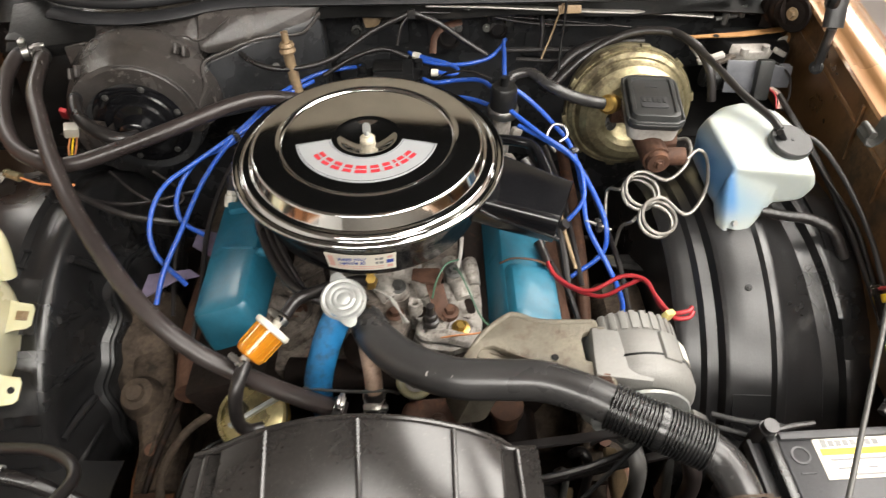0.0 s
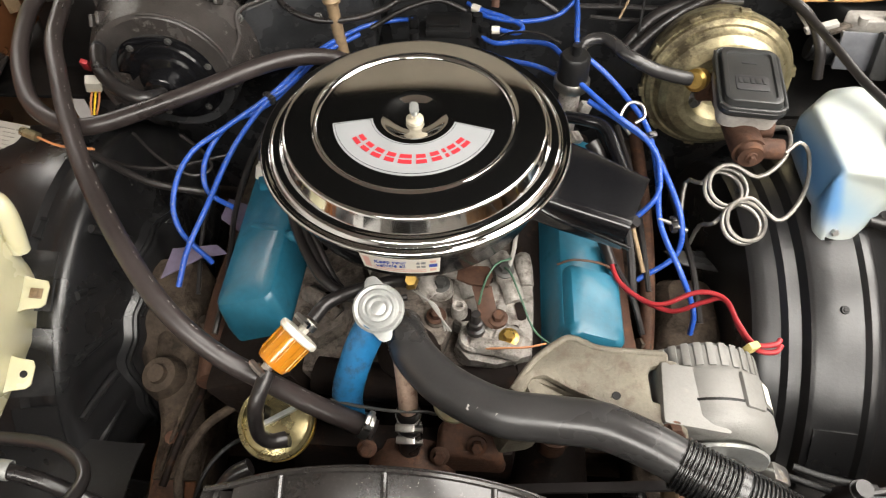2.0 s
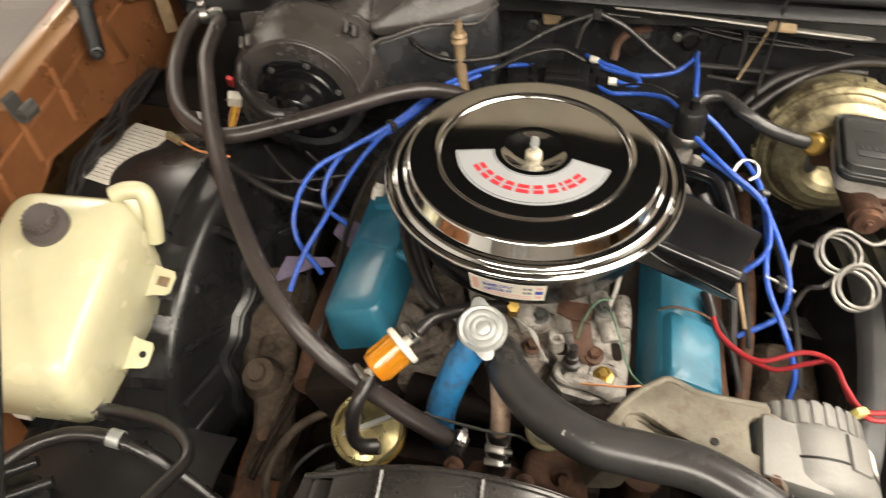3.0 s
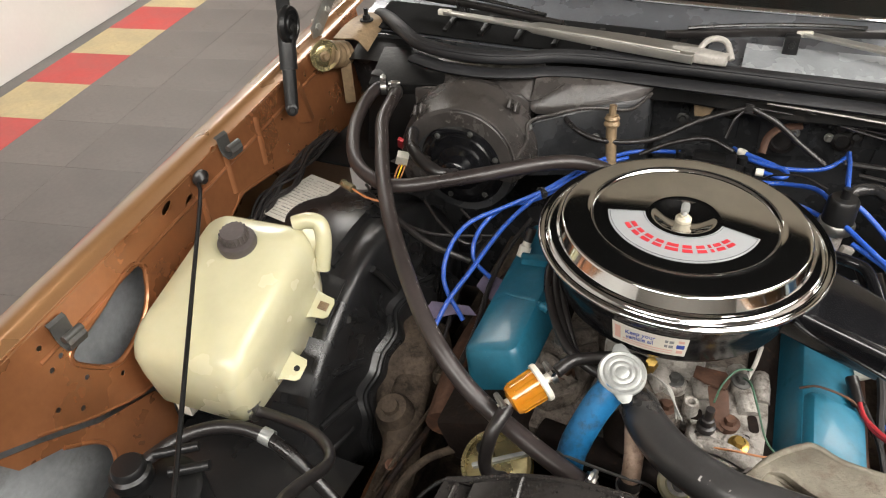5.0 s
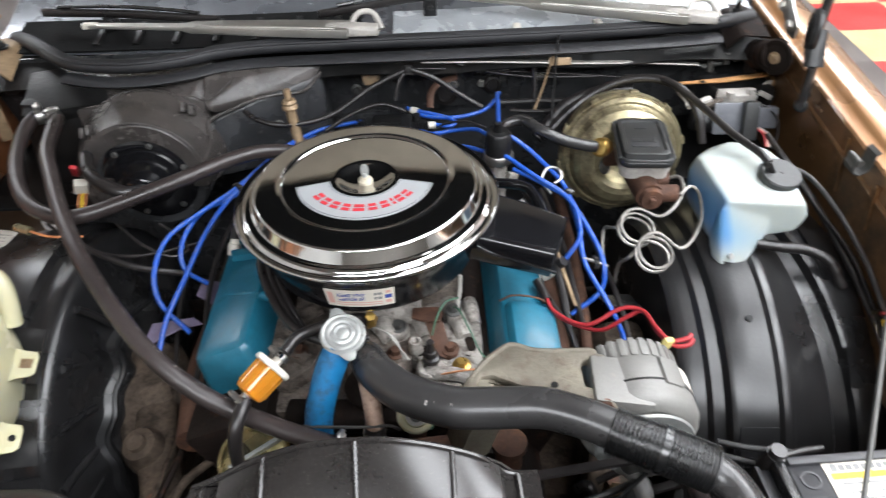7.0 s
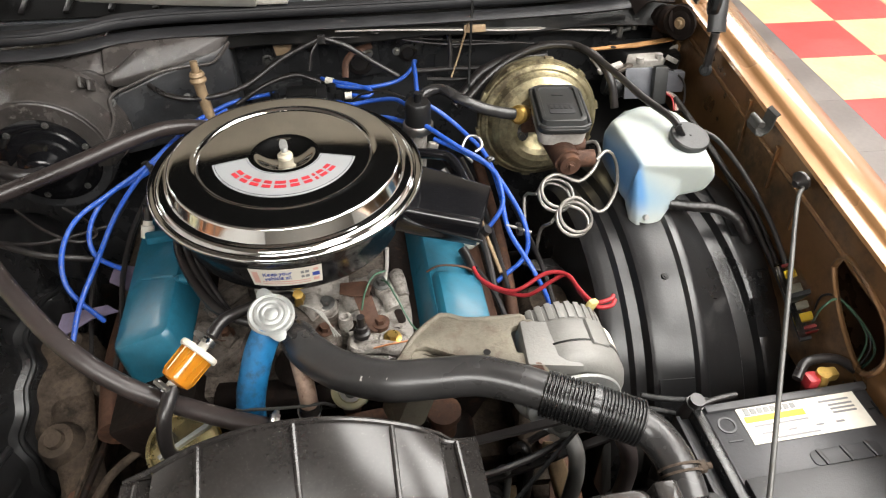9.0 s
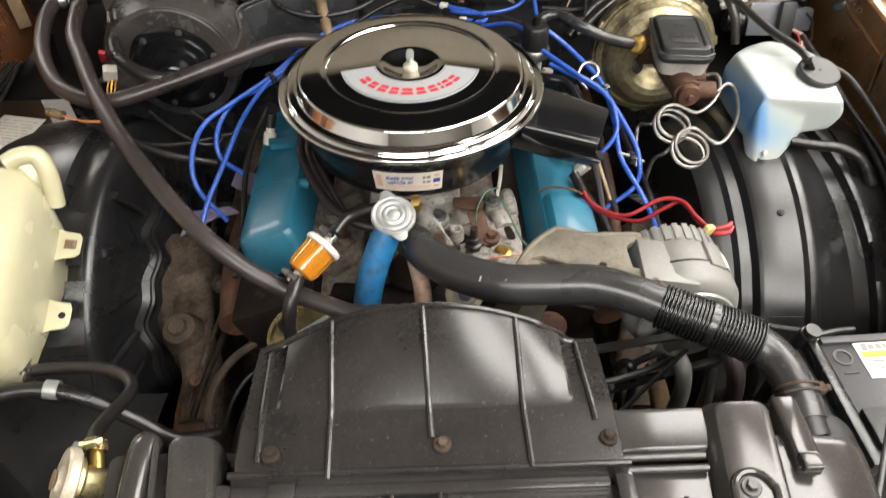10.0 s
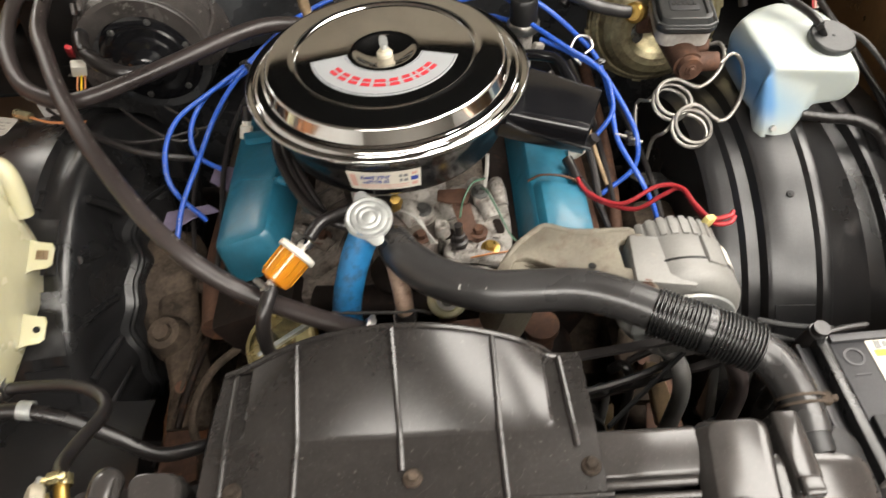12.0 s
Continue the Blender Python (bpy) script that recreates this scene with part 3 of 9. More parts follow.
def liner(prof, yc, zc, a0, a1, n=56, drift=0.0, wave=0.0):
    """A wheel housing: an (x, radius) section carried round the axle."""
    def fn(u, v):
        k = v * (len(prof) - 1)
        i = min(int(k), len(prof) - 2)
        f = k - i
        x, r = (prof[i][j] * (1 - f) + prof[i + 1][j] * f for j in (0, 1))
        a = radians(a0 + (a1 - a0) * u)
        if drift and 0.66 < x < 0.79:
            x += drift * (math.cos(a) - 0.35) * (1 - abs(x - 0.715) / 0.08) ** 0.5 if abs(x - 0.715) < 0.08 else 0
        x += wave * (math.sin(7.5 * a) + 0.6 * math.sin(17 * a + 1)) * max(0.0, min(1.0, (0.352 - r) / 0.07)) if r > 0.15 else 0
        return x, yc - r * math.cos(a), zc + r * math.sin(a)
    return sheet(fn, n, (len(prof) - 1) * 2, 0.003)


AXLE_Y, AXLE_Z = 0.04, 0.45
PROF_R = [(0.9, 0.25), (0.84, 0.335), (0.80, 0.36), (0.74, 0.374), (0.732, 0.372), (0.727, 0.357), (0.702, 0.356), (0.695, 0.37), (0.65, 0.383), (0.642, 0.388), (0.630, 0.388),
          (0.624, 0.381), (0.565, 0.372), (0.558, 0.368), (0.552, 0.352), (0.535, 0.35), (0.528, 0.34), (0.5, 0.334), (0.492, 0.328), (0.488, 0.29), (0.484, 0.1)]
PROF_L = [(-0.9, 0.25), (-0.84, 0.335), (-0.80, 0.352), (-0.7, 0.366), (-0.60, 0.378), (-0.585, 0.378), (-0.578, 0.366), (-0.56, 0.362), (-0.545, 0.366), (-0.532, 0.364), (-0.524, 0.357), (-0.518, 0.342), (-0.51, 0.30), (-0.503, 0.255), (-0.496, 0.238), (-0.475, 0.23), (-0.468, 0.22), (-0.462, 0.1)]
house_l = thing("wheelhouse_liner", (-0.65, AXLE_Y, 0.4), "black moulded plastic wheelhouse liner with stepped ribs", "liner", "wheelhouse liners")
part("shell", liner(PROF_L, AXLE_Y, AXLE_Z, -8, 185, n=96, wave=0.009), M["liner_plastic"], house_l)
house_r = thing("wheelhouse_liner", (0.68, AXLE_Y, 0.4), "black moulded plastic wheelhouse liner with curved ridge", "liner", "wheelhouse liners")
part("shell", liner(PROF_R, AXLE_Y, AXLE_Z, -8, 185, drift=0.045), M["liner_plastic"], house_r)


def liner_pad(x0, x1, r0, r1, a0, a1, rise=0.003):
    def fn(u, v):
        a, x, r = radians(a0 + (a1 - a0) * u), x0 + (x1 - x0) * v, r0 + (r1 - r0) * v + rise
        return x, AXLE_Y - r * math.cos(a), AXLE_Z + r * math.sin(a)
    return sheet(fn, 8, 2, 0.004)


for x0, x1, r0, r1, a0, a1 in ((0.566, 0.622, 0.372, 0.381, 28, 38), (0.742, 0.80, 0.374, 0.36, 46, 56), (0.742, 0.80, 0.374, 0.36, 74, 92)):
    part("raised_pad", liner_pad(x0, x1, r0, r1, a0, a1), M["liner_plastic"], house_r)
for x0, x1, r0, r1, a0, a1 in ((-0.598, -0.535, 0.379, 0.364, 22, 33), (-0.598, -0.535, 0.379, 0.364, 36, 52), (-0.598, -0.54, 0.379, 0.366, 56, 70)):
    part("raised_pad", liner_pad(x0, x1, r0, r1, a0, a1), M["liner_plastic"], house_l)
for x, r, a in ((0.6, 0.378, 64), (0.6, 0.377, 33), (0.77, 0.366, 62), (0.76, 0.37, 84)):
    p = Vector((x, AXLE_Y - r * math.cos(radians(a)), AXLE_Z + r * math.sin(radians(a))))
    part("push_pin", hexbolt(p, p - Vector((x, AXLE_Y, AXLE_Z)), 0.0035, 0.002, 0.006), M["dark_metal"], house_r)
for a0 in (14, 27, 43, 60, 78):
    # stiffening folds pressed into the upright inner face
    pts = [(-0.516 + 0.016 * k / 4, AXLE_Y - (0.345 - 0.022 * k) * math.cos(radians(a0 + 1.5 * k)), AXLE_Z + (0.345 - 0.022 * k) * math.sin(radians(a0 + 1.5 * k))) for k in range(5)]
    part("moulded_fold", tube(pts, 0.007, 8, 4), M["liner_plastic"], house_l)
part("inner_lip", tube([(-0.478 + 0.008 * math.sin(7.5 * radians(a)) + 0.005 * math.sin(17 * radians(a) + 1), AXLE_Y - 0.232 * math.cos(radians(a)), AXLE_Z + 0.232 * math.sin(radians(a))) for a in range(-5, 130, 5)], 0.006, 8, 3), M["black_plastic"], house_l)
part("outer_flap", sheet(lambda u, v: (left_x(-1.0 + 0.85 * u) - 0.03 + 0.006 * math.sin(12 * u), -1.0 + 0.85 * u, 0.35 + 0.60 * v), 12, 6, 0.003), M["primer_grey"], house_l, "dusty grey panel behind the wing")
part("splash_shelf", sheet(lambda u, v: (-0.80 + 0.37 * u, -0.28 - 0.40 * v, 0.575 + 0.02 * math.sin(5 * u + 2 * v) - 0.03 * v + 0.012 * math.sin(9 * v)), 16, 14, 0.003), M["liner_plastic"], house_l)
# front wall of each housing, down to the dark sheet below
part("front_wall", sheet(lambda u, v: (-0.9 + 0.48 * u, -0.32 - 0.04 * v + 0.01 * math.sin(9 * u), 0.47 - 0.2 * v), 8, 4, 0.003), M["liner_plastic"], house_l)
part("front_wall", sheet(lambda u, v: (0.485 + 0.42 * u, -0.33 - 0.03 * v, 0.47 - 0.2 * v), 8, 4, 0.003), M["liner_plastic"], house_r)

# firewall, cowl and windscreen
firewall = thing("firewall", (0, 0.56, 0.3), "black painted firewall with pressed details", "firewall", kind="structure")
part("wall", sheet(lambda u, v: (-0.86 + 1.72 * u, 0.56 + 0.012 * math.sin(14 * u) * (1 - v) - 0.05 * v ** 3, 0.25 + 0.76 * v), 40, 14, 0.004), M["firewall_paint"], firewall)
for x, z, w, hh in ((0.0, 0.90, 0.10, 0.07), (0.135, 0.885, 0.09, 0.08), (0.25, 0.93, 0.07, 0.06), (0.07, 0.955, 0.05, 0.03), (0.33, 0.88, 0.06, 0.10), (-0.05, 0.80, 0.12, 0.08)):
    part("pressed_pad", box(w, 0.02, hh, 0.006, at(x, 0.53, z, 0, 6 * math.sin(40 * x), 0)), M["firewall_paint"], firewall)
for x, z, r in ((0.135, 0.885, 0.028), (0.24, 0.90, 0.02), (0.03, 0.93, 0.014), (0.30, 0.95, 0.016)):
    part("grommet", lathe([(0, 0), (r, 0), (r, 0.01), (r * 0.7, 0.014), (r * 0.6, 0.008), (0, 0.008)], 20, facing((x, 0.52, z), (0, -1, 0.1))), M["rubber"], firewall)
part("side_wall", box(0.004, 0.5, 0.7, 0, at(-0.855, 0.8, 0.62)), M["dark_metal"], firewall)
part("corner_shelf", box(0.32, 0.30, 0.008, 0.002, at(-0.72, 0.43, 0.785)), M["dark_metal"], firewall)
part("corner_shelf", box(0.30, 0.30, 0.008, 0.002, at(0.73, 0.43, 0.785)), M["dark_metal"], firewall)
part("side_wall", box(0.004, 0.5, 0.7, 0, at(0.865, 0.8, 0.62)), M["dark_metal"], firewall)
cowl = thing("cowl", (0, 0.6, 0.95), "dark glossy cowl panel below the windscreen", "cowl", kind="structure")
part("front_ledge", sheet(lambda u, v: (-0.8 + 1.6 * u, 0.43 + 0.10 * v, 1.004 + 0.004 * math.sin(30 * u) - 0.03 * (1 - v)), 30, 4, 0.003), M["dark_metal"], cowl)
part("deck", sheet(lambda u, v: (-0.84 + 1.68 * u, 0.50 + 0.22 * v + 0.03 * (2 * u - 1) ** 2, 1.012 + 0.05 * v - 0.012 * math.sin(3.14 * v)), 24, 8, 0.003), M["cowl_paint"], cowl)
part("vent_recess", sheet(lambda u, v: (-0.79 + 0.75 * u, 0.505 + 0.12 * v + 0.03 * (2 * (0.12 + 0.36 * u) - 1) ** 2, 1.018 + 0.021 * v), 14, 3, 0.003), M["pad_black"], cowl, "black air intake recess")
for k in range(7):
    x = -0.60 + 0.085 * k
    part("vent_bar", box(0.012, 0.085, 0.006, 0.002, at(x, 0.557 + 0.03 * (2 * (x + 0.84) / 1.68 - 1) ** 2, 1.031, 10, 0, 0)), M["dark_metal"], cowl)
part("screen_panel", sheet(lambda u, v: (0.03 + 0.72 * u, 0.505 + 0.105 * v + 0.03 * (2 * (0.52 + 0.43 * u) - 1) ** 2, 1.0165 + 0.02 * v + 0.004 * math.sin(3.1 * v)), 16, 6, 0.003), M["bright_panel"], cowl, "bright metal intake panel")
for x in (0.29, 0.46, 0.60):
    part("panel_tab", box(0.016, 0.03, 0.012, 0.003, at(x, 0.515, 1.026)), M["white_plastic"], cowl, "pale plastic tab")
part("dash_shelf", box(1.5, 0.5, 0.02, 0.004, at(0, 1.02, 1.03)), M["pad_black"], cowl)
screen = thing("windscreen", (0, 0.73, 1.06), "sloping glass windscreen with bright trim", "windscreen", kind="structure")
part("pane", sheet(lambda u, v: (-0.76 + 1.52 * u, 0.735 + 0.60 * v + 0.03 * (2 * u - 1) ** 2, 1.066 + 0.38 * v), 12, 4, 0.005), M["windshield_glass"], screen)
part("lower_trim", tube([(-0.8 + 1.6 * k / 8, 0.727 + 0.03 * (k / 4 - 1) ** 2, 1.066) for k in range(9)], 0.008, 10, 4, flat=0.6), M["chrome"], screen)
SEAL = [(-0.80, 0.60, 1.02), (-0.75, 0.555, 1.028), (-0.696, 0.502, 1.03), (-0.622, 0.436, 1.03), (-0.544, 0.409, 1.03), (-0.458, 0.404, 1.03), (-0.38, 0.423, 1.03), (-0.318, 0.452, 1.03), (-0.225, 0.466, 1.03), (-0.083, 0.467, 1.03), (0.145, 0.466, 1.03),
        (0.365, 0.467, 1.03), (0.58, 0.474, 1.03), (0.70, 0.486, 1.03), (0.78, 0.515, 1.028)]
seal_t = thing("hood_seal", (0, 0.44, 1.0), "thick black rubber hood seal along the cowl", "seal")
part("bulb", tube(SEAL, 0.0165, 14, 8, flat=0.85), M["rubber_seal"], seal_t)
part("lip", tube([(x, y - 0.011, z + 0.009) for x, y, z in SEAL[2:-1]], 0.004, 8, 8), M["rubber_seal"], seal_t)
part("flange", tube([(x, y - 0.024, z - 0.024) for x, y, z in SEAL[3:-1]], 0.02, 10, 8, flat=0.45), M["rubber_seal"], seal_t)

# hood, raised on its hinges above the bay
HOOD = pose(0, 0.63, 1.155, -73) @ pose(0, 0, 0, 0, 0, 180)
hood = thing("hood", (0, 0.58, 1.1), "raised bronze hood with black insulation pad", "hood")
part("skin", sheet(lambda u, v: HOOD @ Vector((-0.84 + 1.68 * u, 0.0 + 1.42 * v, 0.02 - 0.02 * (2 * u - 1) ** 2)), 12, 10, 0.004), M["copper_outer"], hood)
part("inner_frame", moved(box(1.62, 1.36, 0.02, 0.006), HOOD @ pose(0, 0.7, -0.012)), M["hood_lining"], hood)
part("insulation_pad", moved(prism([(-0.76, 0.22), (-0.4, 0.21), (0, 0.205), (0.4, 0.21), (0.76, 0.22), (0.76, 1.26), (0.5, 1.33), (-0.5, 1.33), (-0.66, 1.26)], 0.016, 0.005), HOOD @ pose(0, 0, -0.04)), M["pad_black"], hood)

# ---- air cleaner ----
cleaner = thing("air_cleaner", (0, 0, 0.86), "round chrome-lidded black air cleaner on the engine", "air cleaner")
part("base_pan", lathe([(0.0, 0.872), (0.12, 0.874), (0.158, 0.878), (0.168, 0.884), (0.171, 0.89), (0.178, 0.925), (0.1865, 0.956), (0.199, 0.967), (0.199, 0.970), (0.0, 0.970)], 96), M["black_enamel"], cleaner, "gloss black base pan")
def dome_z(r):
    """The lid's shallow middle dome."""
    return 1.0104 - 0.353 * r * r


lid = part("lid", lathe([(0.0, 0.9705), (0.203, 0.9705), (0.2052, 0.9715), (0.2064, 0.973), (0.207, 0.9748), (0.2068, 0.9765), (0.2060, 0.978), (0.2045, 0.979), (0.2022, 0.9787), (0.2, 0.9778), (0.198, 0.9768), (0.1965, 0.9764), (0.1953, 0.9767), (0.1945, 0.9776),
                         (0.1935, 0.9792), (0.1925, 0.9807), (0.1912, 0.982), (0.1895, 0.983), (0.1875, 0.9834), (0.1855, 0.9835), (0.181, 0.9832), (0.1797, 0.9836), (0.1790, 0.985), (0.1737, 1.0002), (0.1732, 1.0014), (0.1724, 1.0026), (0.1713, 1.0035), (0.170, 1.0041), (0.167, 1.0047), (0.163, 1.0050), (0.150, 1.0059), (0.140, 1.0063), (0.1355, 1.0065), (0.1335, 1.0078),
                         (0.1315, 1.0083), (0.1295, 1.0075), (0.1275, 1.0048)] + [(0.124 - 0.0079 * k, dome_z(0.124 - 0.0079 * k)) for k in range(10)] + [(0.0508, dome_z(0.0508)), (0.0465, 1.0097), (0.0445, 1.0094), (0.041, 1.0078), (0.034, 1.004), (0.026, 1.0012), (0.018, 1.0), (0.0, 0.9992)], 128), M["chrome"], cleaner, "polished chrome lid", 34)
nut = part("wing_nut", lathe([(0.0, 0.998), (0.0105, 0.998), (0.0115, 1.0005), (0.0115, 1.0045), (0.0098, 1.0065), (0.0068, 1.0075), (0.0062, 1.0105), (0.0, 1.011)], 24), M["cap_cream"], cleaner, "cream nut with a bright steel wing")
part("wing", join(prism([(-0.0045, 0), (0.0045, 0), (0.0062, 0.006), (0.0058, 0.015), (0.0035, 0.0195), (-0.0035, 0.0195), (-0.0058, 0.015), (-0.0062, 0.006)], 0.0035, 0.0011, at(0, 0.00175, 1.012, 90, 0, 0)), rod((0, 0, 1.008), (0, 0, 1.017), 0.0048, r2=0.0034)), M["tin"], nut, "bright steel wing")


def arc_plate(r0, r1, a0, a1, z, h, n=36):
    """A plate bent to the lid's shallow dome."""
    def fn(u, v):
        a, r = radians(a0 + (a1 - a0) * u), r0 + (r1 - r0) * v
        return r * math.cos(a), r * math.sin(a), dome_z(r) + z - 1.0126 + h
    return sheet(fn, n, 3, h)


badge = part("badge", arc_plate(0.054, 0.1065, 189.5, 348.5, 1.0129, 0.0005), M["label_silver"], cleaner, "silver curved badge with paired red bars")
part("badge_border", join(arc_plate(0.1034, 0.1042, 191, 347, 1.0136, 0.0002), arc_plate(0.0566, 0.0572, 192, 346, 1.0142, 0.0002), arc_plate(0.0566, 0.1042, 190.8, 191.2, 1.0138, 0.0002, 2), arc_plate(0.0566, 0.1042, 346.8, 347.2, 1.0138, 0.0002, 2)), M["ink_black"], badge)
for k, w in enumerate((9.0, 8.0, 9.0, 8.5, 11.5, 9.0, 8.5, 3.0, 8.0, 8.5)):
    a = (206.5, 219, 231.5, 244, 257.5, 271.5, 284.5, 294, 302.5, 314)[k] + 9.5
    part("badge_mark", join(arc_plate(0.0735, 0.0795, a - w / 2, a + w / 2, 1.0137, 0.0006, 4), arc_plate(0.0825, 0.0885, a - w / 2, a + w / 2, 1.0137, 0.0006, 4)), M["ink_red"], badge)

# sticker on the pan's front
ST_A, ST_R = radians(268.5), 0.1768
def on_pan(du, dv, out):
    """A place on the sticker: du along the pan, dv up its slope."""
    r0 = 0.1775 + 0.22 * dv + out
    a = ST_A + du / 0.174
    return Vector((r0 * math.cos(a), r0 * math.sin(a), 0.922 + dv * 0.96))


def pan_patch(u0, u1, v0, v1, out):
    return sheet(lambda u, v: on_pan(u0 + (u1 - u0) * u, v0 + (v1 - v0) * v, out), 8, 2, 0.0002)


sticker = part("sticker", pan_patch(-0.051, 0.047, -0.024, 0.018, 0.0012), M["paper"], cleaner, "small white sticker with blue and pink print")
for txt, u, v in (("Keep your", -0.013, 0.0078), ("vehicle all", -0.013, -0.0032)):
    o = on_pan(u, v, 0.0022)
    way = Vector((math.cos(ST_A), math.sin(ST_A), -0.21)).normalized()
    up = Vector((0, 0, 1)) - way * way.z
    up.normalize()
    rot = Matrix((up.cross(way), up, way)).transposed().to_4x4() @ Matrix.Diagonal((0.92, 1.15, 1, 1))
    part("print", words(txt, 0.0102, Matrix.Translation(o) @ rot), M["ink_blue"], sticker)
for u0, u1, v0, v1, mt in ((0.0185, 0.0225, 0.0045, 0.0105, "ink_grey"), (0.0240, 0.0295, 0.0045, 0.0105, "ink_grey"), (0.0185, 0.0225, -0.0062, -0.0002, "ink_grey"), (0.0240, 0.0295, -0.0062, -0.0002, "ink_grey"), (0.0335, 0.0435, -0.006, 0.003, "ink_blue"), (0.035, 0.042, 0.007, 0.013, "ink_pink"),
                           (0.0345, 0.0425, -0.017, -0.01, "ink_pink"), (-0.036, 0.03, -0.0135, -0.0115, "ink_pink"), (-0.036, 0.03, -0.0185, -0.017, "ink_pink"), (-0.047, -0.039, -0.016, 0.012, "ink_pink")):
    part("print", pan_patch(u0, u1, v0, v1, 0.0019), M[mt], sticker)

# intake snout of the air cleaner
def snout_loop(o, w, hgt, r, way):
    way = Vector(way).normalized()
    side = Vector((0, 0, 1)).cross(way).normalized()
    up = way.cross(side)
    return [Vector(o) + a * side + b * up for a, b in rrect(0, 0, w, hgt, r, 4)]


SN = (0.93, -0.37, -0.10)
snout_pts = [((0.125, -0.028, 0.925), 0.120, 0.056, 0.012), ((0.185, -0.022, 0.920), 0.122, 0.054, 0.012), ((0.22, -0.036, 0.916), 0.118, 0.056, 0.012), ((0.286, -0.062, 0.908), 0.104, 0.056, 0.014), ((0.296, -0.066, 0.9065), 0.102, 0.056, 0.014)]
snout_bm = loft([snout_loop(o, w, hh, r, SN) for o, w, hh, r in snout_pts] + [snout_loop((0.294, -0.065, 0.9068), 0.096, 0.05, 0.012, SN), snout_loop((0.20, -0.03, 0.918), 0.1, 0.045, 0.01, SN)])
snout = part("intake_snout", snout_bm, M["black_enamel"], cleaner, "black tapered intake snout")
part("weld_seam", tube([(0.167, -0.085, 0.93), (0.19, -0.088, 0.917), (0.225, -0.098, 0.91), (0.285, -0.12, 0.90)], 0.003, 8, 4), M["black_enamel"], snout)

# ---- engine ----
engine = thing("engine", (0, 0, 0.3), "dirty iron engine block with aluminium intake", "engine")
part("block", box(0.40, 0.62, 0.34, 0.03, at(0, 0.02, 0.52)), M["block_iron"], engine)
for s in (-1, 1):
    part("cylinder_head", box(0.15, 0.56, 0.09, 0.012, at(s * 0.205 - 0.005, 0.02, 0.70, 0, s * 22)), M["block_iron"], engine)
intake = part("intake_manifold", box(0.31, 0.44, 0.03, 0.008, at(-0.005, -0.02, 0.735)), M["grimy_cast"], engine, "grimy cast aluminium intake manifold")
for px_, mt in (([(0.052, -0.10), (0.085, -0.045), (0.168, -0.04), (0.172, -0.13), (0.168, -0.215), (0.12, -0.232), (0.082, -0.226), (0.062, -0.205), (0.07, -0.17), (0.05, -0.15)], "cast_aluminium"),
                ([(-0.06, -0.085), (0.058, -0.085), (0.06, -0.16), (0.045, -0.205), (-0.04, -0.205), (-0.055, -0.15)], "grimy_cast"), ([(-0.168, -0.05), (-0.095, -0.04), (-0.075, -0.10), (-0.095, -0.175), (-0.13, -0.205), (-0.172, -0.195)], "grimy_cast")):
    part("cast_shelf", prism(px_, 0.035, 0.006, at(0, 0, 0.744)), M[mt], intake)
part("plenum", box(0.15, 0.17, 0.05, 0.015, at(0.0, -0.01, 0.795)), M["cast_aluminium"], intake)
for x0, y0, x1, y1, r, mt in ((0.0, -0.085, 0.03, -0.125, 0.02, "cast_aluminium"), (0.12, -0.05, 0.146, -0.13, 0.015, "cast_aluminium"), (-0.10, -0.05, -0.148, -0.10, 0.015, "grimy_cast"), (0.085, -0.205, 0.15, -0.215, 0.012, "cast_aluminium"),
                              (-0.155, -0.13, -0.105, -0.165, 0.013, "grimy_cast"), (0.066, -0.08, 0.082, -0.125, 0.013, "cast_aluminium"), (-0.05, -0.085, -0.06, -0.16, 0.017, "grimy_cast"), (0.155, -0.05, 0.16, -0.10, 0.012, "cast_aluminium")):
    part("cast_ridge", tube([(x0, y0, 0.782), ((x0 + x1) / 2, (y0 + y1) / 2, 0.786), (x1, y1, 0.778)], r, 10, 4, flat=0.9), M[mt], intake)
# flat dark patches on the shelves: shade of casting pockets put into the colour
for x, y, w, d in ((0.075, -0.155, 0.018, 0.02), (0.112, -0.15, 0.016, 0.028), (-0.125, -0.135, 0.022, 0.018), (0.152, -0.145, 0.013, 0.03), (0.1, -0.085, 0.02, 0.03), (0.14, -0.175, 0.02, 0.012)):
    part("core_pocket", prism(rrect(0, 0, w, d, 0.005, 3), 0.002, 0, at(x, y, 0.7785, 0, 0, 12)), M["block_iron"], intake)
part("water_crossover", tube([(-0.13, -0.235, 0.735), (-0.06, -0.245, 0.74), (0.02, -0.25, 0.745), (0.09, -0.245, 0.745), (0.145, -0.225, 0.745)], 0.028, 14, 5, flat=0.8), M["block_iron"], intake)
part("thermostat_housing", lathe([(0, 0.76), (0.042, 0.76), (0.044, 0.775), (0.036, 0.785), (0.028, 0.80), (0.024, 0.82), (0, 0.82)], 28, at(0.0, -0.215, 0.0)), M["block_iron"], intake)
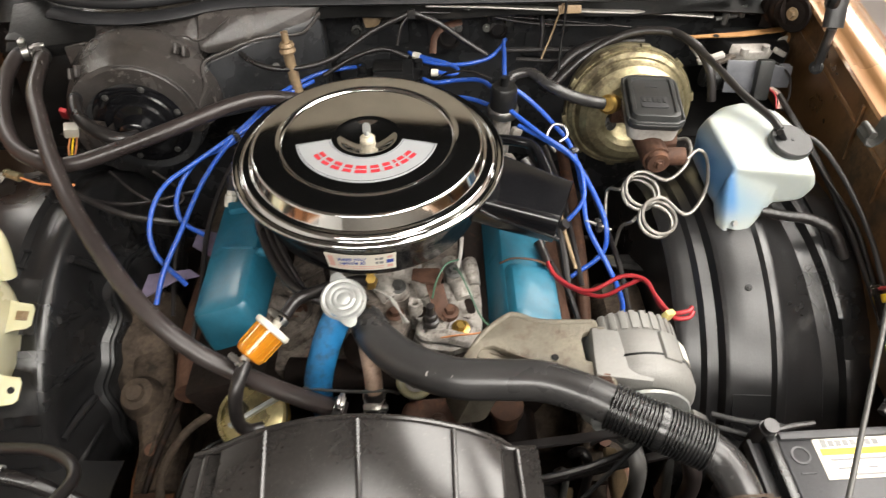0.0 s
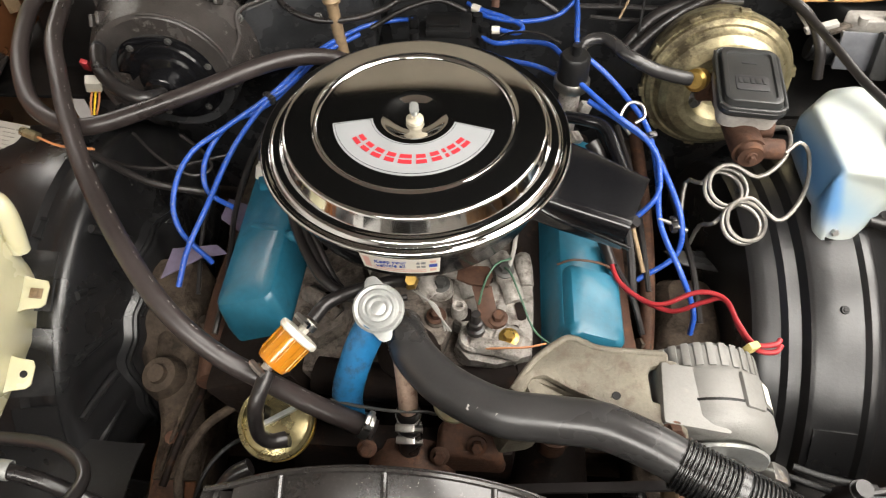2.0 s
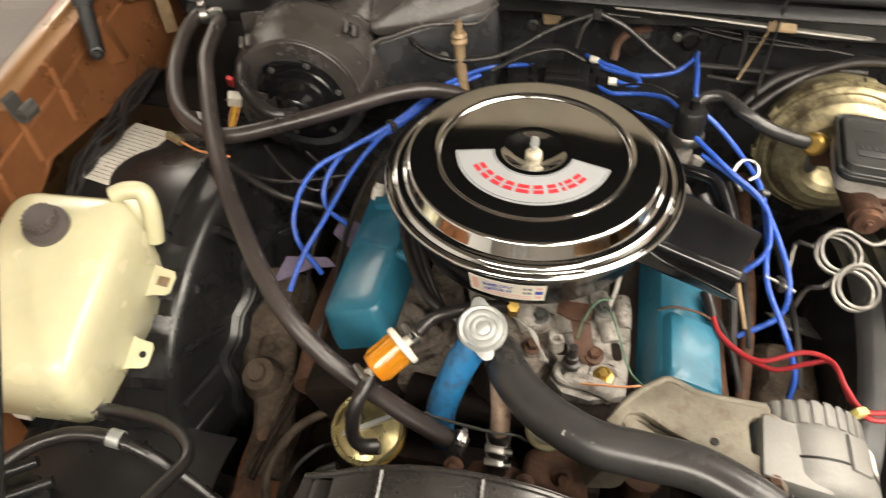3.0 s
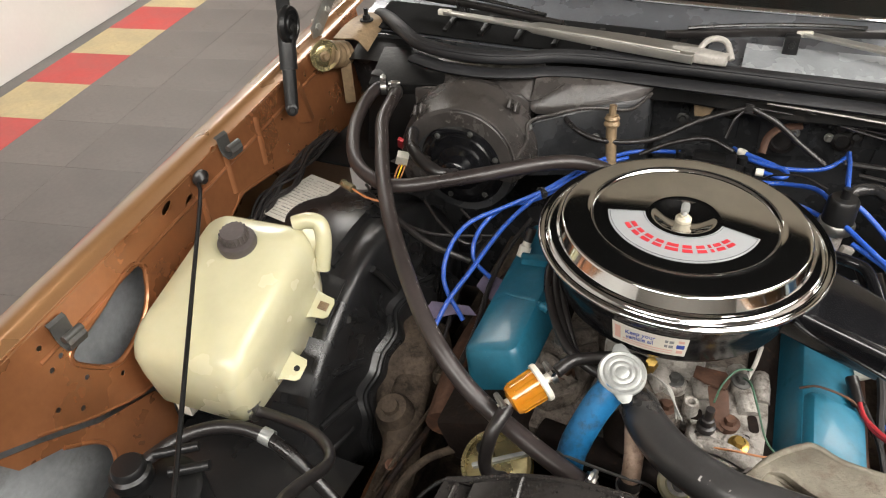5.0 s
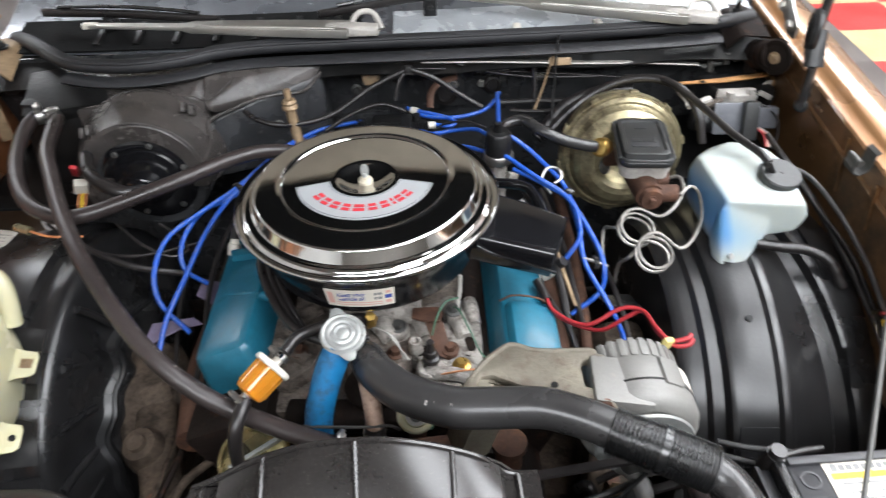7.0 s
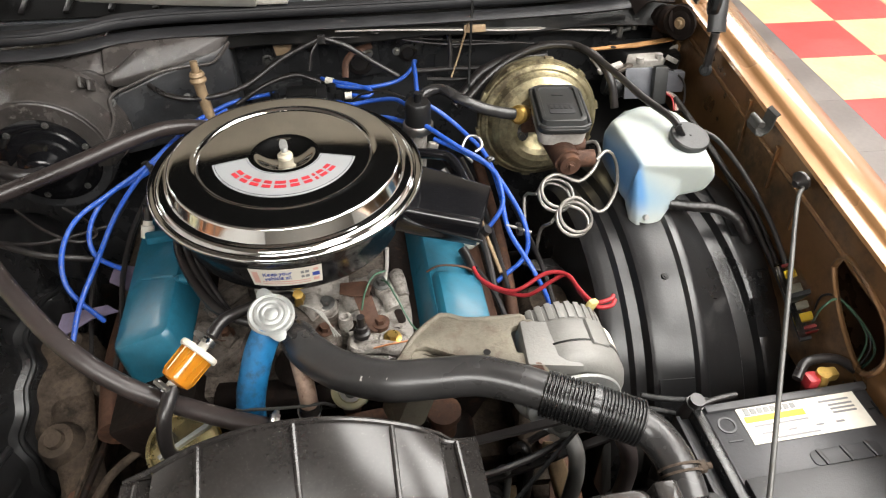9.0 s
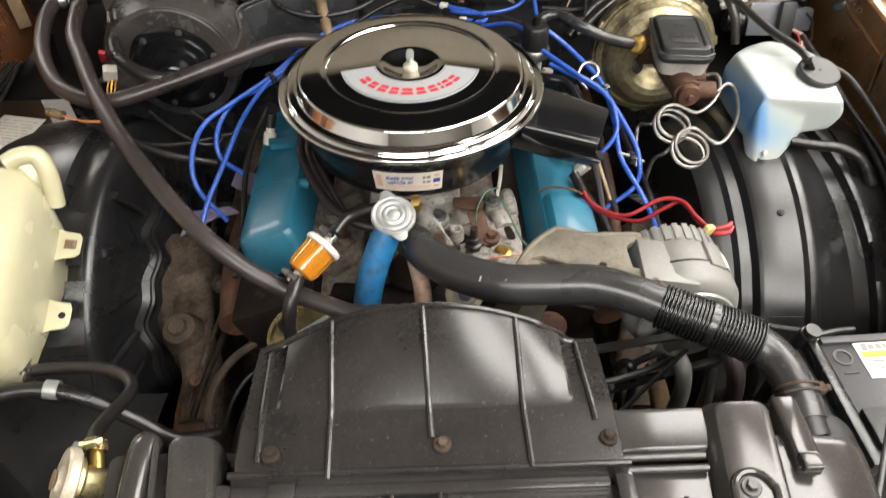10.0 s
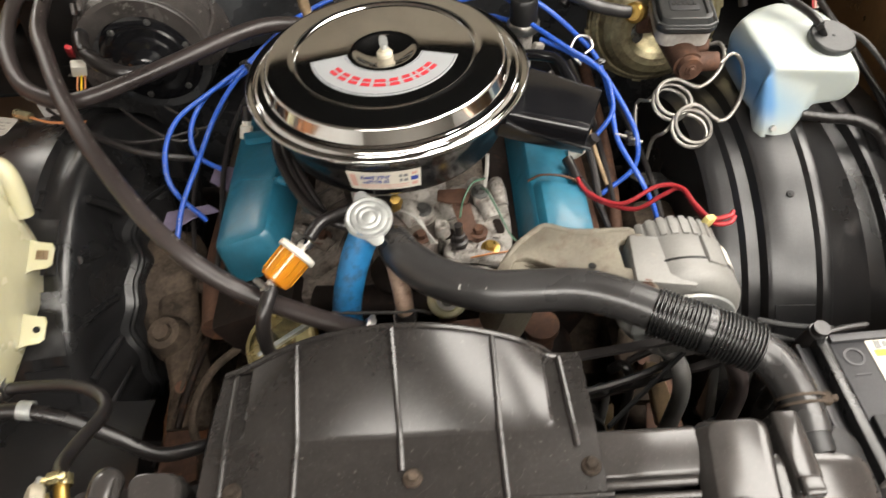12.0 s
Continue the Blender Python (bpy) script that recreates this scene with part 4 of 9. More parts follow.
for x, y, z, r, hh, mt in ((-0.139, -0.094, 0.776, 0.014, 0.02, "grimy_cast"), (0.037, -0.115, 0.772, 0.019, 0.022, "cast_aluminium"), (0.066, -0.154, 0.772, 0.0115, 0.03, "cast_aluminium"),
                           (0.088, -0.196, 0.772, 0.022, 0.018, "cast_aluminium"), (0.136, -0.19, 0.768, 0.023, 0.014, "cast_aluminium"), (-0.117, -0.154, 0.772, 0.015, 0.016, "grimy_cast"),
                           (0.034, -0.163, 0.765, 0.016, 0.02, "grimy_cast"), (0.128, -0.09, 0.772, 0.012, 0.03, "cast_aluminium"), (0.12, -0.165, 0.772, 0.012, 0.022, "rusty_iron"), (-0.155, -0.165, 0.772, 0.011, 0.014, "grimy_cast")):
    part("boss", lathe([(0, -0.02), (r * 1.25, -0.02), (r, 0), (r, hh * 0.8), (r * 0.85, hh), (r * 0.5, hh), (r * 0.45, hh * 0.6), (0, hh * 0.6)], 20, at(x, y, z)), M[mt], intake)
for x, y, z, mt in ((0.136, -0.19, 0.782, "brass"), (0.037, -0.115, 0.795, "clip_steel"), (-0.139, -0.094, 0.796, "clip_steel"), (0.128, -0.09, 0.802, "clip_steel"), (0.034, -0.163, 0.786, "rusty_iron"), (-0.117, -0.154, 0.789, "rusty_iron"), (0.12, -0.167, 0.794, "rusty_iron"), (-0.065, -0.245, 0.795, "rusty_iron"), (0.045, -0.255, 0.797, "rusty_iron")):
    part("bolt", hexbolt((x, y, z), (0, -0.1, 1), 0.0085, 0.009, 0.014), M[mt], intake)
# temperature sender with its lead
part("sender", join(lathe([(0, 0), (0.013, 0), (0.013, 0.008), (0.009, 0.01), (0.009, 0.02), (0.006, 0.021), (0.006, 0.04), (0, 0.041)], 16, at(0.09, -0.188, 0.794))), M["rubber"], intake, "black rubber booted sender")
part("brass_fitting", join(lathe([(0, 0), (0.011, 0), (0.011, 0.02), (0.008, 0.024), (0.008, 0.034), (0, 0.034)], 6, facing((-0.001, -0.145, 0.838), (0.1, -0.5, 0.9)))), M["brass"], engine, "brass vacuum fitting")
bracket = join(prism([(0, 0), (0.042, 0.004), (0.05, -0.012), (0.046, -0.036), (0.018, -0.034), (0.0, -0.026)], 0.004, 0.001, at(0.062, -0.098, 0.815, -10, 0, -4)),
               prism([(0, 0), (0.028, 0.002), (0.042, -0.045), (0.034, -0.058), (0.018, -0.05)], 0.004, 0.001, at(0.082, -0.128, 0.814, 30, 0, -4)))
part("rusty_bracket", bracket, M["rusty_iron"], engine, "bent rusty steel bracket")
part("throttle_stay", tube([(0.141, -0.07, 0.86), (0.139, -0.078, 0.83), (0.132, -0.09, 0.795)], 0.0032, 8, 4), M["dirty_white"], engine)
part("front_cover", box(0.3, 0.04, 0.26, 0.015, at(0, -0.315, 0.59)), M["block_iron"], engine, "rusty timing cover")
part("pump_housing", lathe([(0, 0), (0.06, 0), (0.06, 0.03), (0.045, 0.05), (0.03, 0.07), (0, 0.07)], 28, facing((0.01, -0.32, 0.67), (0, -1, 0))), M["rusty_iron"], engine)
part("bypass_neck", tube([(0.0, -0.262, 0.85), (0.008, -0.297, 0.838), (0.0105, -0.312, 0.82), (0.0108, -0.318, 0.80)], 0.0124, 14, 6), M["pale_rust"], engine, "rusty bypass pipe")
part("bypass_hose", tube([(0.0105, -0.316, 0.808), (0.0108, -0.321, 0.785), (0.0105, -0.332, 0.75), (0.01, -0.335, 0.70)], 0.0145, 14, 6), M["rubber"], engine, "short black bypass hose")
for z, y in ((0.797, -0.318), (0.774, -0.324)):
    part("hose_clamp", join(clamp_ring((0.0105, y, z), (0, -0.25, 1), 0.0152, 0.008, False), box(0.024, 0.01, 0.011, 0.002, at(0.008, y - 0.019, z, 20)), rod((0.02, y - 0.02, z), (0.03, y - 0.02, z), 0.0048, 8)), M["bare_steel"], engine, "bright worm-drive clamp")
part("pump_neck", hull([(0.05, -0.345, 0.74), (0.125, -0.345, 0.735), (0.14, -0.32, 0.70), (0.045, -0.30, 0.76), (0.12, -0.295, 0.76), (0.04, -0.345, 0.68), (0.14, -0.345, 0.68)], 0.008), M["rusty_iron"], engine, "rusty cast pump neck")
for x, y, z in ((0.098, -0.336, 0.753), (-0.045, -0.342, 0.74), (0.05, -0.345, 0.735)):
    part("cover_bolt", hexbolt((x, y, z), (0, -0.7, 0.7), 0.0085, 0.009, 0.013), M["rusty_iron"], engine)
pulley = [(0, 0), (0.03, 0), (0.03, 0.01), (0.078, 0.012), (0.084, 0.006), (0.086, 0.008), (0.08, 0.018), (0.078, 0.02), (0.08, 0.022), (0.086, 0.032), (0.084, 0.034), (0.076, 0.03), (0.035, 0.028), (0, 0.03)]
part("pump_pulley", lathe(pulley, 48, facing((0.01, -0.385, 0.67), (0, -1, 0))), M["dark_metal"], engine)
part("lower_pulley", lathe([(r * 1.05, h * 1.4) for r, h in pulley], 48, facing((0.01, -0.37, 0.50), (0, -1, 0))), M["dark_metal"], engine)
part("steering_pulley", lathe([(r * 0.95, h * 1.2) for r, h in pulley], 48, facing((0.20, -0.385, 0.63), (0, -1, 0))), M["dark_metal"], engine, "dark steering pump pulley")


def belt(c0, r0, c1, r1, y, w=0.011):
    """A belt round two pulleys that turn about the y axis."""
    d = math.atan2(c1[1] - c0[1], c1[0] - c0[0])
    ln = math.hypot(c1[0] - c0[0], c1[1] - c0[1])
    off = math.acos((r0 - r1) / ln)
    pts = [(c0[0] + r0 * math.cos(d + off + (2 * math.pi - 2 * off) * k / 14), c0[1] + r0 * math.sin(d + off + (2 * math.pi - 2 * off) * k / 14)) for k in range(15)]
    pts += [(c1[0] + r1 * math.cos(d - off + 2 * off * k / 10), c1[1] + r1 * math.sin(d - off + 2 * off * k / 10)) for k in range(11)]
    return loft([[(x, y - w / 2, z) for x, z in pts], [(x, y + w / 2, z) for x, z in pts]], caps=False)


def thick(bm, t):
    bmesh.ops.recalc_face_normals(bm, faces=bm.faces)
    bmesh.ops.solidify(bm, geom=list(bm.faces), thickness=t)
    return bm


for label, a in (("alternator drive belt", ((0.01, 0.67), 0.083, (0.39, 0.80), 0.04, -0.40)), ("steering pump drive belt", ((0.01, 0.50), 0.087, (0.20, 0.63), 0.079, -0.407))):
    solo("drive_belt", thick(belt(*a), 0.006), M["rubber"], "black rubber " + label, "belt", "drive belts")
fan = thing("cooling_fan", (0.01, -0.44, 0.42), "dark steel cooling fan behind the shroud", "fan")
part("hub", lathe([(0, 0), (0.05, 0), (0.05, 0.03), (0.03, 0.045), (0, 0.045)], 28, facing((0.01, -0.425, 0.67), (0, -1, 0))), M["dark_metal"], fan)
for k in range(5):
    a = 2 * math.pi * k / 5 + 0.3
    part("blade", moved(box(0.15, 0.07, 0.003, 0.001), at(0.01, -0.45, 0.67) @ Matrix.Rotation(-a, 4, "Y") @ at(0.115, 0, 0, 35)), M["dark_metal"], fan)


def valve_cover(cx, cy, cz, tilt, mat_, label, length=0.43, hump=False, w=0.125):
    """A pressed valve cover with a flange, tilted with its cylinder bank."""
    base = at(cx, cy, cz, 0, tilt, 0)
    t = thing("valve_cover", base.translation, label, "valve cover", "valve covers")
    body = [(0, 0, 0.016, -0.03), (0.002, 0.006, 0.016, 0.0), (0.006, 0.03, 0.015, 0.033), (0.009, 0.036, 0.014, 0.039), (0.013, 0.041, 0.013, 0.0425), (0.02, 0.048, 0.011, 0.044), (0.05, 0.09, 0.008, 0.0455)]
    part("body", moved(loft([[(x, y, z) for x, y in rrect(0, 0, w - dw, length - dl, r, 5)] for dw, dl, r, z in body]), base), mat_, t, "", 30)
    for s in (-1, 1):
        part("edge_bead", moved(tube([(s * (w / 2 + 0.006), -length / 2 + 0.012, -0.028), (s * (w / 2 + 0.006), 0, -0.028), (s * (w / 2 + 0.006), length / 2 - 0.012, -0.028)], 0.0022, 6, 2), base), mat_, t)
    part("flange", moved(prism(rrect(0, 0, w + 0.017, length + 0.014, 0.014, 4), 0.004, 0.001, at(0, 0, -0.033)), base), mat_, t)
    for y in np.linspace(-length / 2 + 0.02, length / 2 - 0.02, 4):
        for s in (-1, 1):
            part("bolt", moved(hexbolt((s * (w / 2 + 0.003), y, -0.029), (0, 0, 1), 0.006, 0.005, 0.009), base), M["clip_steel"], t)
    if hump:
        part("raised_front", moved(loft([[(x, y, z) for x, y in rrect(0.002, -length / 2 + 0.068, 0.090 - d, 0.126 - d, 0.016, 4)] for d, z in ((0, 0.03), (0.004, 0.05), (0.016, 0.058), (0.04, 0.06))]), base), mat_, t)
        part("strap", moved(tube([(-0.05, -0.088, 0.045), (-0.03, -0.085, 0.0615), (0.02, -0.08, 0.0615), (0.056, -0.085, 0.04)], 0.0018, 8, 5), base), M["rusty_iron"], t)
    else:
        part("clip_boss", moved(join(rod((0.04, -0.06, 0.036), (0.058, -0.075, 0.046), 0.006), rod((0.058, -0.075, 0.046), (0.07, -0.08, 0.04), 0.008)), base), mat_, t)
        part("dent_ridge", moved(tube([(-0.02, -0.035, 0.044), (0.015, -0.05, 0.045), (0.04, -0.058, 0.042)], 0.006, 8, 4, flat=0.5), base), mat_, t)
    return t


valve_cover(-0.223, 0.012, 0.767, -20, M["engine_blue"], "blue painted steel valve cover beside the manifold", length=0.40, w=0.102)
valve_cover(0.234, 0.005, 0.752, 20, M["engine_blue"], "blue painted valve cover, raised front, worn edges", hump=True, w=0.099)

# ---- oil filler, filter, fuel pump ----
filler = thing("oil_filler_tube", (-0.05, -0.30, 0.70), "bent blue oil filler tube with tin cap", "filler tube")
part("tube", tube([(-0.066, -0.292, 0.68), (-0.07, -0.298, 0.745), (-0.07, -0.293, 0.80), (-0.053, -0.266, 0.855), (-0.034, -0.244, 0.892)], 0.0205, 18, 8, swell=lambda s: 0.74 + 0.26 * min(1, s / 0.14) + 0.012 * math.sin(70 * s)), M["filler_blue"], filler)
CAPW = (0.06, -0.30, 1)
cap = part("cap", lathe([(0, -0.004), (0.0295, -0.006), (0.0315, -0.004), (0.0315, 0.002), (0.029, 0.0045), (0.025, 0.0035), (0.0225, 0.0055), (0.019, 0.0055), (0.0165, 0.0035), (0.0135, 0.0055), (0.0115, 0.0055), (0.009, 0.0035), (0.005, 0.005), (0, 0.005)], 48, facing((-0.028, -0.234, 0.906), CAPW)), M["tin"], filler, "pressed tin cap with rings", 25)
for sy in (-1, 1):
    m = facing((-0.028, -0.234, 0.906), CAPW)
    part("ear", moved(prism([(-0.014, 0.024), (0.014, 0.024), (0.008, 0.038), (0.004, 0.042), (-0.004, 0.042), (-0.008, 0.038)], 0.0022, 0.0006, at(0, 0, 0) @ Matrix.Rotation(0 if sy > 0 else math.pi, 4, "Z") @ at(0.004, 0, 0)), m @ Matrix.Rotation(0.25, 4, "Z")), M["tin"], cap)
FILT_A, FILT_B = Vector((-0.165, -0.291, 0.850)), Vector((-0.124, -0.247, 0.871))
ff = thing("fuel_filter", FILT_A, "amber see-through fuel filter in the fuel line", "fuel filter")
fw = FILT_B - FILT_A
fm = facing(FILT_A, fw)
L = fw.length
part("amber_body", lathe([(0, 0.004), (0.012, 0.004), (0.0205, 0.007), (0.0225, 0.012), (0.0235, L - 0.014), (0.0243, L - 0.012), (0, L - 0.012)], 36, fm), M["amber"], ff, "ribbed amber plastic body")
part("end_ring", lathe([(0, L - 0.013), (0.0265, L - 0.013), (0.0282, L - 0.011), (0.0282, L - 0.006), (0.0265, L - 0.004), (0.01, L - 0.003), (0, L - 0.003)], 36, fm), M["white_plastic"], ff, "cream end ring")
for k in range(14):
    a = 2 * math.pi * k / 14
    part("rib", moved(rod((0.0228 * math.cos(a), 0.0228 * math.sin(a), 0.014), (0.0234 * math.cos(a), 0.0234 * math.sin(a), L - 0.014), 0.0011, 6), fm), M["amber"], ff)
part("nipple", rod(FILT_A + fw * 0.06, FILT_A - fw * 0.2, 0.007), M["white_plastic"], ff)
part("nipple", rod(FILT_B - fw * 0.05, FILT_B + fw * 0.22, 0.007), M["white_plastic"], ff)
for p in (FILT_A - fw * 0.1, FILT_B + fw * 0.14):
    part("hose_clamp", clamp_ring(p, fw, 0.0105, 0.008), M["bare_steel"], ff, "small steel clamp")
solo("fuel_hose", tube([(-0.113, -0.235, 0.877), (-0.097, -0.214, 0.884), (-0.07, -0.192, 0.878), (-0.045, -0.18, 0.876), (-0.015, -0.158, 0.86), (0.0, -0.15, 0.845)], 0.0088, 12, 6), M["rubber"], "short black fuel hose from filter to carburettor", "hose", "fuel hoses")
solo("fuel_hose", tube([(-0.162, -0.300, 0.853), (-0.165, -0.316, 0.851), (-0.171, -0.335, 0.838), (-0.175, -0.346, 0.81), (-0.175, -0.350, 0.782), (-0.165, -0.350, 0.765), (-0.150, -0.342, 0.756)], 0.0098, 12, 6), M["rubber"], "black fuel hose curling down to the fuel pump", "hose", "fuel hoses")
pump = thing("fuel_pump", (-0.172, -0.318, 0.62), "gold zinc plated fuel pump with crossed rib", "fuel pump")
pm = facing((-0.173, -0.309, 0.733), (-0.05, -0.35, 1))
part("dome", lathe([(0, -0.06), (0.035, -0.06), (0.042, -0.02), (0.05, -0.012), (0.05, -0.002), (0.047, 0.002), (0.044, 0.004), (0, 0.006)], 40, pm), M["pump_gold"], pump)
part("rib", moved(box(0.088, 0.007, 0.012, 0.002, at(0.006, 0.008, 0.010, 0, 0, 38)), pm), M["tin"], pump)
part("rim", lathe([(0.046, 0.002), (0.051, 0.002), (0.0525, 0.005), (0.051, 0.008), (0.046, 0.007), (0.046, 0.002)], 40, pm, caps=False), M["pump_gold"], pump)
part("outlet", moved(join(rod((-0.02, 0.008, 0.0), (-0.02, 0.008, 0.03), 0.011), rod((0.004, -0.03, 0.016), (0.03, -0.022, 0.02), 0.008)), pm), M["dark_metal"], pump)
part("copper_band", lathe([(0.05, -0.012), (0.0525, -0.012), (0.0525, -0.006), (0.05, -0.006), (0.05, -0.012)], 36, pm, caps=False), M["brass"], pump)
solo("fuel_hose", tube([(-0.205, -0.36, 0.70), (-0.232, -0.375, 0.69), (-0.26, -0.41, 0.65), (-0.28, -0.45, 0.58)], 0.0115, 12, 5), M["rubber"], "black rubber supply hose at the fuel pump", "hose", "fuel hoses")

wire_stay_pts = [(-0.09, -0.305, 0.80), (-0.05, -0.318, 0.812), (0.0, -0.325, 0.818), (0.03, -0.322, 0.815), (0.045, -0.318, 0.80)]
solo("thin_wire", tube(wire_stay_pts, 0.0022, 8, 6), M["clip_steel"], "thin grey wire across the engine front", "wire", "thin wires")
for k in range(3):
    solo("thin_wire", tube([(0.004 + 0.004 * k, -0.163, 0.845), (0.02 + 0.003 * k, -0.178, 0.852 - 0.003 * k), (0.038, -0.185 - 0.004 * k, 0.842), (0.05 + 0.004 * k, -0.205, 0.815)], 0.0013, 6, 5), M["hose_print"], "thin bare wire beside the thermostat", "wire", "thin wires")

# ---- radiator hose ----
RH = [(-0.004, -0.212, 0.83), (0.002, -0.238, 0.855), (0.020, -0.276, 0.868), (0.059, -0.317, 0.876), (0.118, -0.35, 0.885), (0.175, -0.358, 0.89), (0.231, -0.365, 0.895), (0.278, -0.383, 0.895), (0.318, -0.404, 0.892)]
rhose = thing("radiator_hose", RH[0], "thick grey-black upper radiator hose with moulded bends", "hose", "radiator hoses")
rtube = part("rubber_tube", tube(RH, 0.0262, 20, 8, swell=lambda s: 0.98 + 0.05 * math.sin(9 * s)), M["hose_grey"], rhose)
for k, w in enumerate((0.003, 0.004, 0.004, 0.005)):
    part("print_mark", box(w, 0.006, 0.0006, 0, at(0.086 + 0.0108 * k, -0.3548 - 0.0037 * k, 0.9020 + 0.0016 * k, 38, 8, -20)), M["hose_print"], rtube, "worn white print")
cor = thing("flex_sleeve", (0.36, -0.43, 0.86), "black ribbed flexible hose sleeve on the radiator hose", "hose")
RC = [(0.309, -0.4, 0.892), (0.338, -0.415, 0.890), (0.366, -0.428, 0.887), (0.393, -0.44, 0.883), (0.42, -0.452, 0.878)]
RCV = spline(RC, 12)
def along_sleeve(f):
    k = f * (len(RCV) - 1)
    i = min(int(k), len(RCV) - 2)
    return RCV[i].lerp(RCV[i + 1], k - i), RCV[i + 1] - RCV[i]
for nm, f0, f1, count in (("rear_sleeve", 0.0, 0.475, 13), ("front_sleeve", 0.505, 1.0, 14)):
    sleeve = part(nm, tube([along_sleeve(f0 + (f1 - f0) * k / 6)[0] for k in range(7)], 0.0272, 24, 3), M["sleeve_black"], cor)
    for k in range(count):
        place, way = along_sleeve(f0 + (f1 - f0) * (k + 0.5) / count)
        part("rib", lathe([(0.026, -0.0019), (0.0285, -0.0016), (0.0296, -0.0007), (0.0296, 0.0007), (0.0285, 0.0016), (0.026, 0.0019)], 28, facing(place, way), caps=False), M["sleeve_black"], sleeve, "", 60)
part("joint_collar", tube(RCV[22:26], 0.0304, 20, 3), M["sleeve_black"], cor, "smooth joint collar")
solo("radiator_hose", tube([(0.414, -0.45, 0.879), (0.432, -0.466, 0.874), (0.444, -0.492, 0.868), (0.449, -0.52, 0.86), (0.45, -0.545, 0.852)], 0.0235, 18, 8), M["hose_grey"], "short grey-black hose end at the radiator", "hose")
solo("hose_clamp", join(clamp_ring((0.449, -0.509, 0.863), (0.02, -1, -0.28), 0.0245, 0.003, False), clamp_ring((0.449, -0.517, 0.861), (0.02, -1, -0.28), 0.0245, 0.003, False), box(0.012, 0.014, 0.009, 0.002, at(0.474, -0.513, 0.868)), rod((0.474, -0.513, 0.868), (0.486, -0.514, 0.87), 0.004, 8)), M["frame_dirt"], "dull steel double wire clamp at the radiator", "clamp")

# ---- alternator ----
ALT = Vector((0.366, -0.242, 0.818))
alt = thing("alternator", (0.366, -0.31, 0.74), "silver painted alternator with cooling slots", "alternator")
am = facing(ALT, (0.02, -1, -0.03))
part("rear_case", lathe([(0, 0), (0.05, 0.0), (0.066, 0.003), (0.0725, 0.009), (0.073, 0.012), (0.073, 0.04), (0.0745, 0.042), (0, 0.042)], 56, am), M["silver_paint"], alt)
for k in range(32):
    a = 2 * math.pi * k / 32
    part("vent_fin", moved(box(0.004, 0.0095, 0.03, 0.0018, at(0.0728 * math.cos(a), 0.0728 * math.sin(a), 0.021) @ Matrix.Rotation(a, 4, "Z")), am), M["silver_paint"], alt)
part("middle_case", lathe([(0, 0.042), (0.078, 0.042), (0.0795, 0.045), (0.0795, 0.078), (0.0785, 0.081), (0, 0.081)], 56, am), M["silver_paint"], alt)
part("front_case", lathe([(0, 0.0815), (0.08, 0.0815), (0.08, 0.1), (0.076, 0.11), (0.068, 0.117), (0.059, 0.119), (0.056, 0.116), (0.044, 0.117), (0.04, 0.122), (0, 0.122)], 56, am), M["silver_paint"], alt, "silver front case with rings")
part("seam", lathe([(0.0798, 0.0795), (0.0806, 0.0795), (0.0806, 0.0825), (0.0798, 0.0825), (0.0798, 0.0795)], 56, am, caps=False), M["dark_metal"], alt)
for a in (60, 150, 240, 330):
    part("case_lug", moved(box(0.012, 0.03, 0.045, 0.005, at(0.0775 * math.cos(radians(a)), 0.0775 * math.sin(radians(a)), 0.066) @ Matrix.Rotation(radians(a), 4, "Z")), am), M["silver_paint"], alt)
part("fan_disc", lathe([(0, 0.124), (0.062, 0.124), (0.066, 0.127), (0.064, 0.13), (0.02, 0.131), (0, 0.131)], 40, am), M["tin"], alt, "bright front disc")
part("pulley", lathe([(0, 0.132), (0.038, 0.132), (0.028, 0.142), (0.038, 0.152), (0.012, 0.153), (0.012, 0.162), (0, 0.162)], 36, am), M["bare_steel"], alt)
part("mount_lug", box(0.078, 0.078, 0.036, 0.007, at(0.338, -0.322, 0.874, 0, 8, -4)), M["silver_paint"], alt)
part("mount_lug", box(0.035, 0.024, 0.02, 0.006, at(0.447, -0.372, 0.80, 0, 40, 0)), M["bare_steel"], alt)
part("connector", box(0.018, 0.01, 0.018, 0.003, at(0.425, -0.24, 0.865, 10, 20, 30)), M["plug_yellow"], alt, "pale yellow wire connector")
part("case_label", sheet(lambda u, v: am @ Vector((0.0808 * math.cos(radians(5 + 38 * u)), 0.0808 * math.sin(radians(5 + 38 * u)), 0.048 + 0.026 * v)), 8, 2, 0.0003), M["paper"], alt, "white paper label")
brk = thing("alternator_bracket", (0.24, -0.31, 0.80), "cast grey-brown alternator bracket on the engine", "bracket")
plate = [(0.132, -0.322), (0.157, -0.286), (0.186, -0.258), (0.205, -0.249), (0.222, -0.252), (0.240, -0.262), (0.264, -0.266), (0.312, -0.263), (0.318, -0.268), (0.316, -0.282), (0.296, -0.286), (0.291, -0.295), (0.292, -0.330), (0.313, -0.335), (0.322, -0.348), (0.312, -0.361), (0.286, -0.358),
         (0.266, -0.349), (0.232, -0.333), (0.201, -0.320), (0.173, -0.304), (0.158, -0.308), (0.146, -0.332)]
part("plate", prism(plate, 0.013, 0.004, at(0, 0, 0.877)), M["bracket_cast"], brk)
part("rib_wall", tube([(0.136, -0.322, 0.884), (0.16, -0.286, 0.888), (0.19, -0.259, 0.889), (0.207, -0.253, 0.889), (0.24, -0.265, 0.888), (0.31, -0.268, 0.888)], 0.0045, 10, 6), M["bracket_cast"], brk)
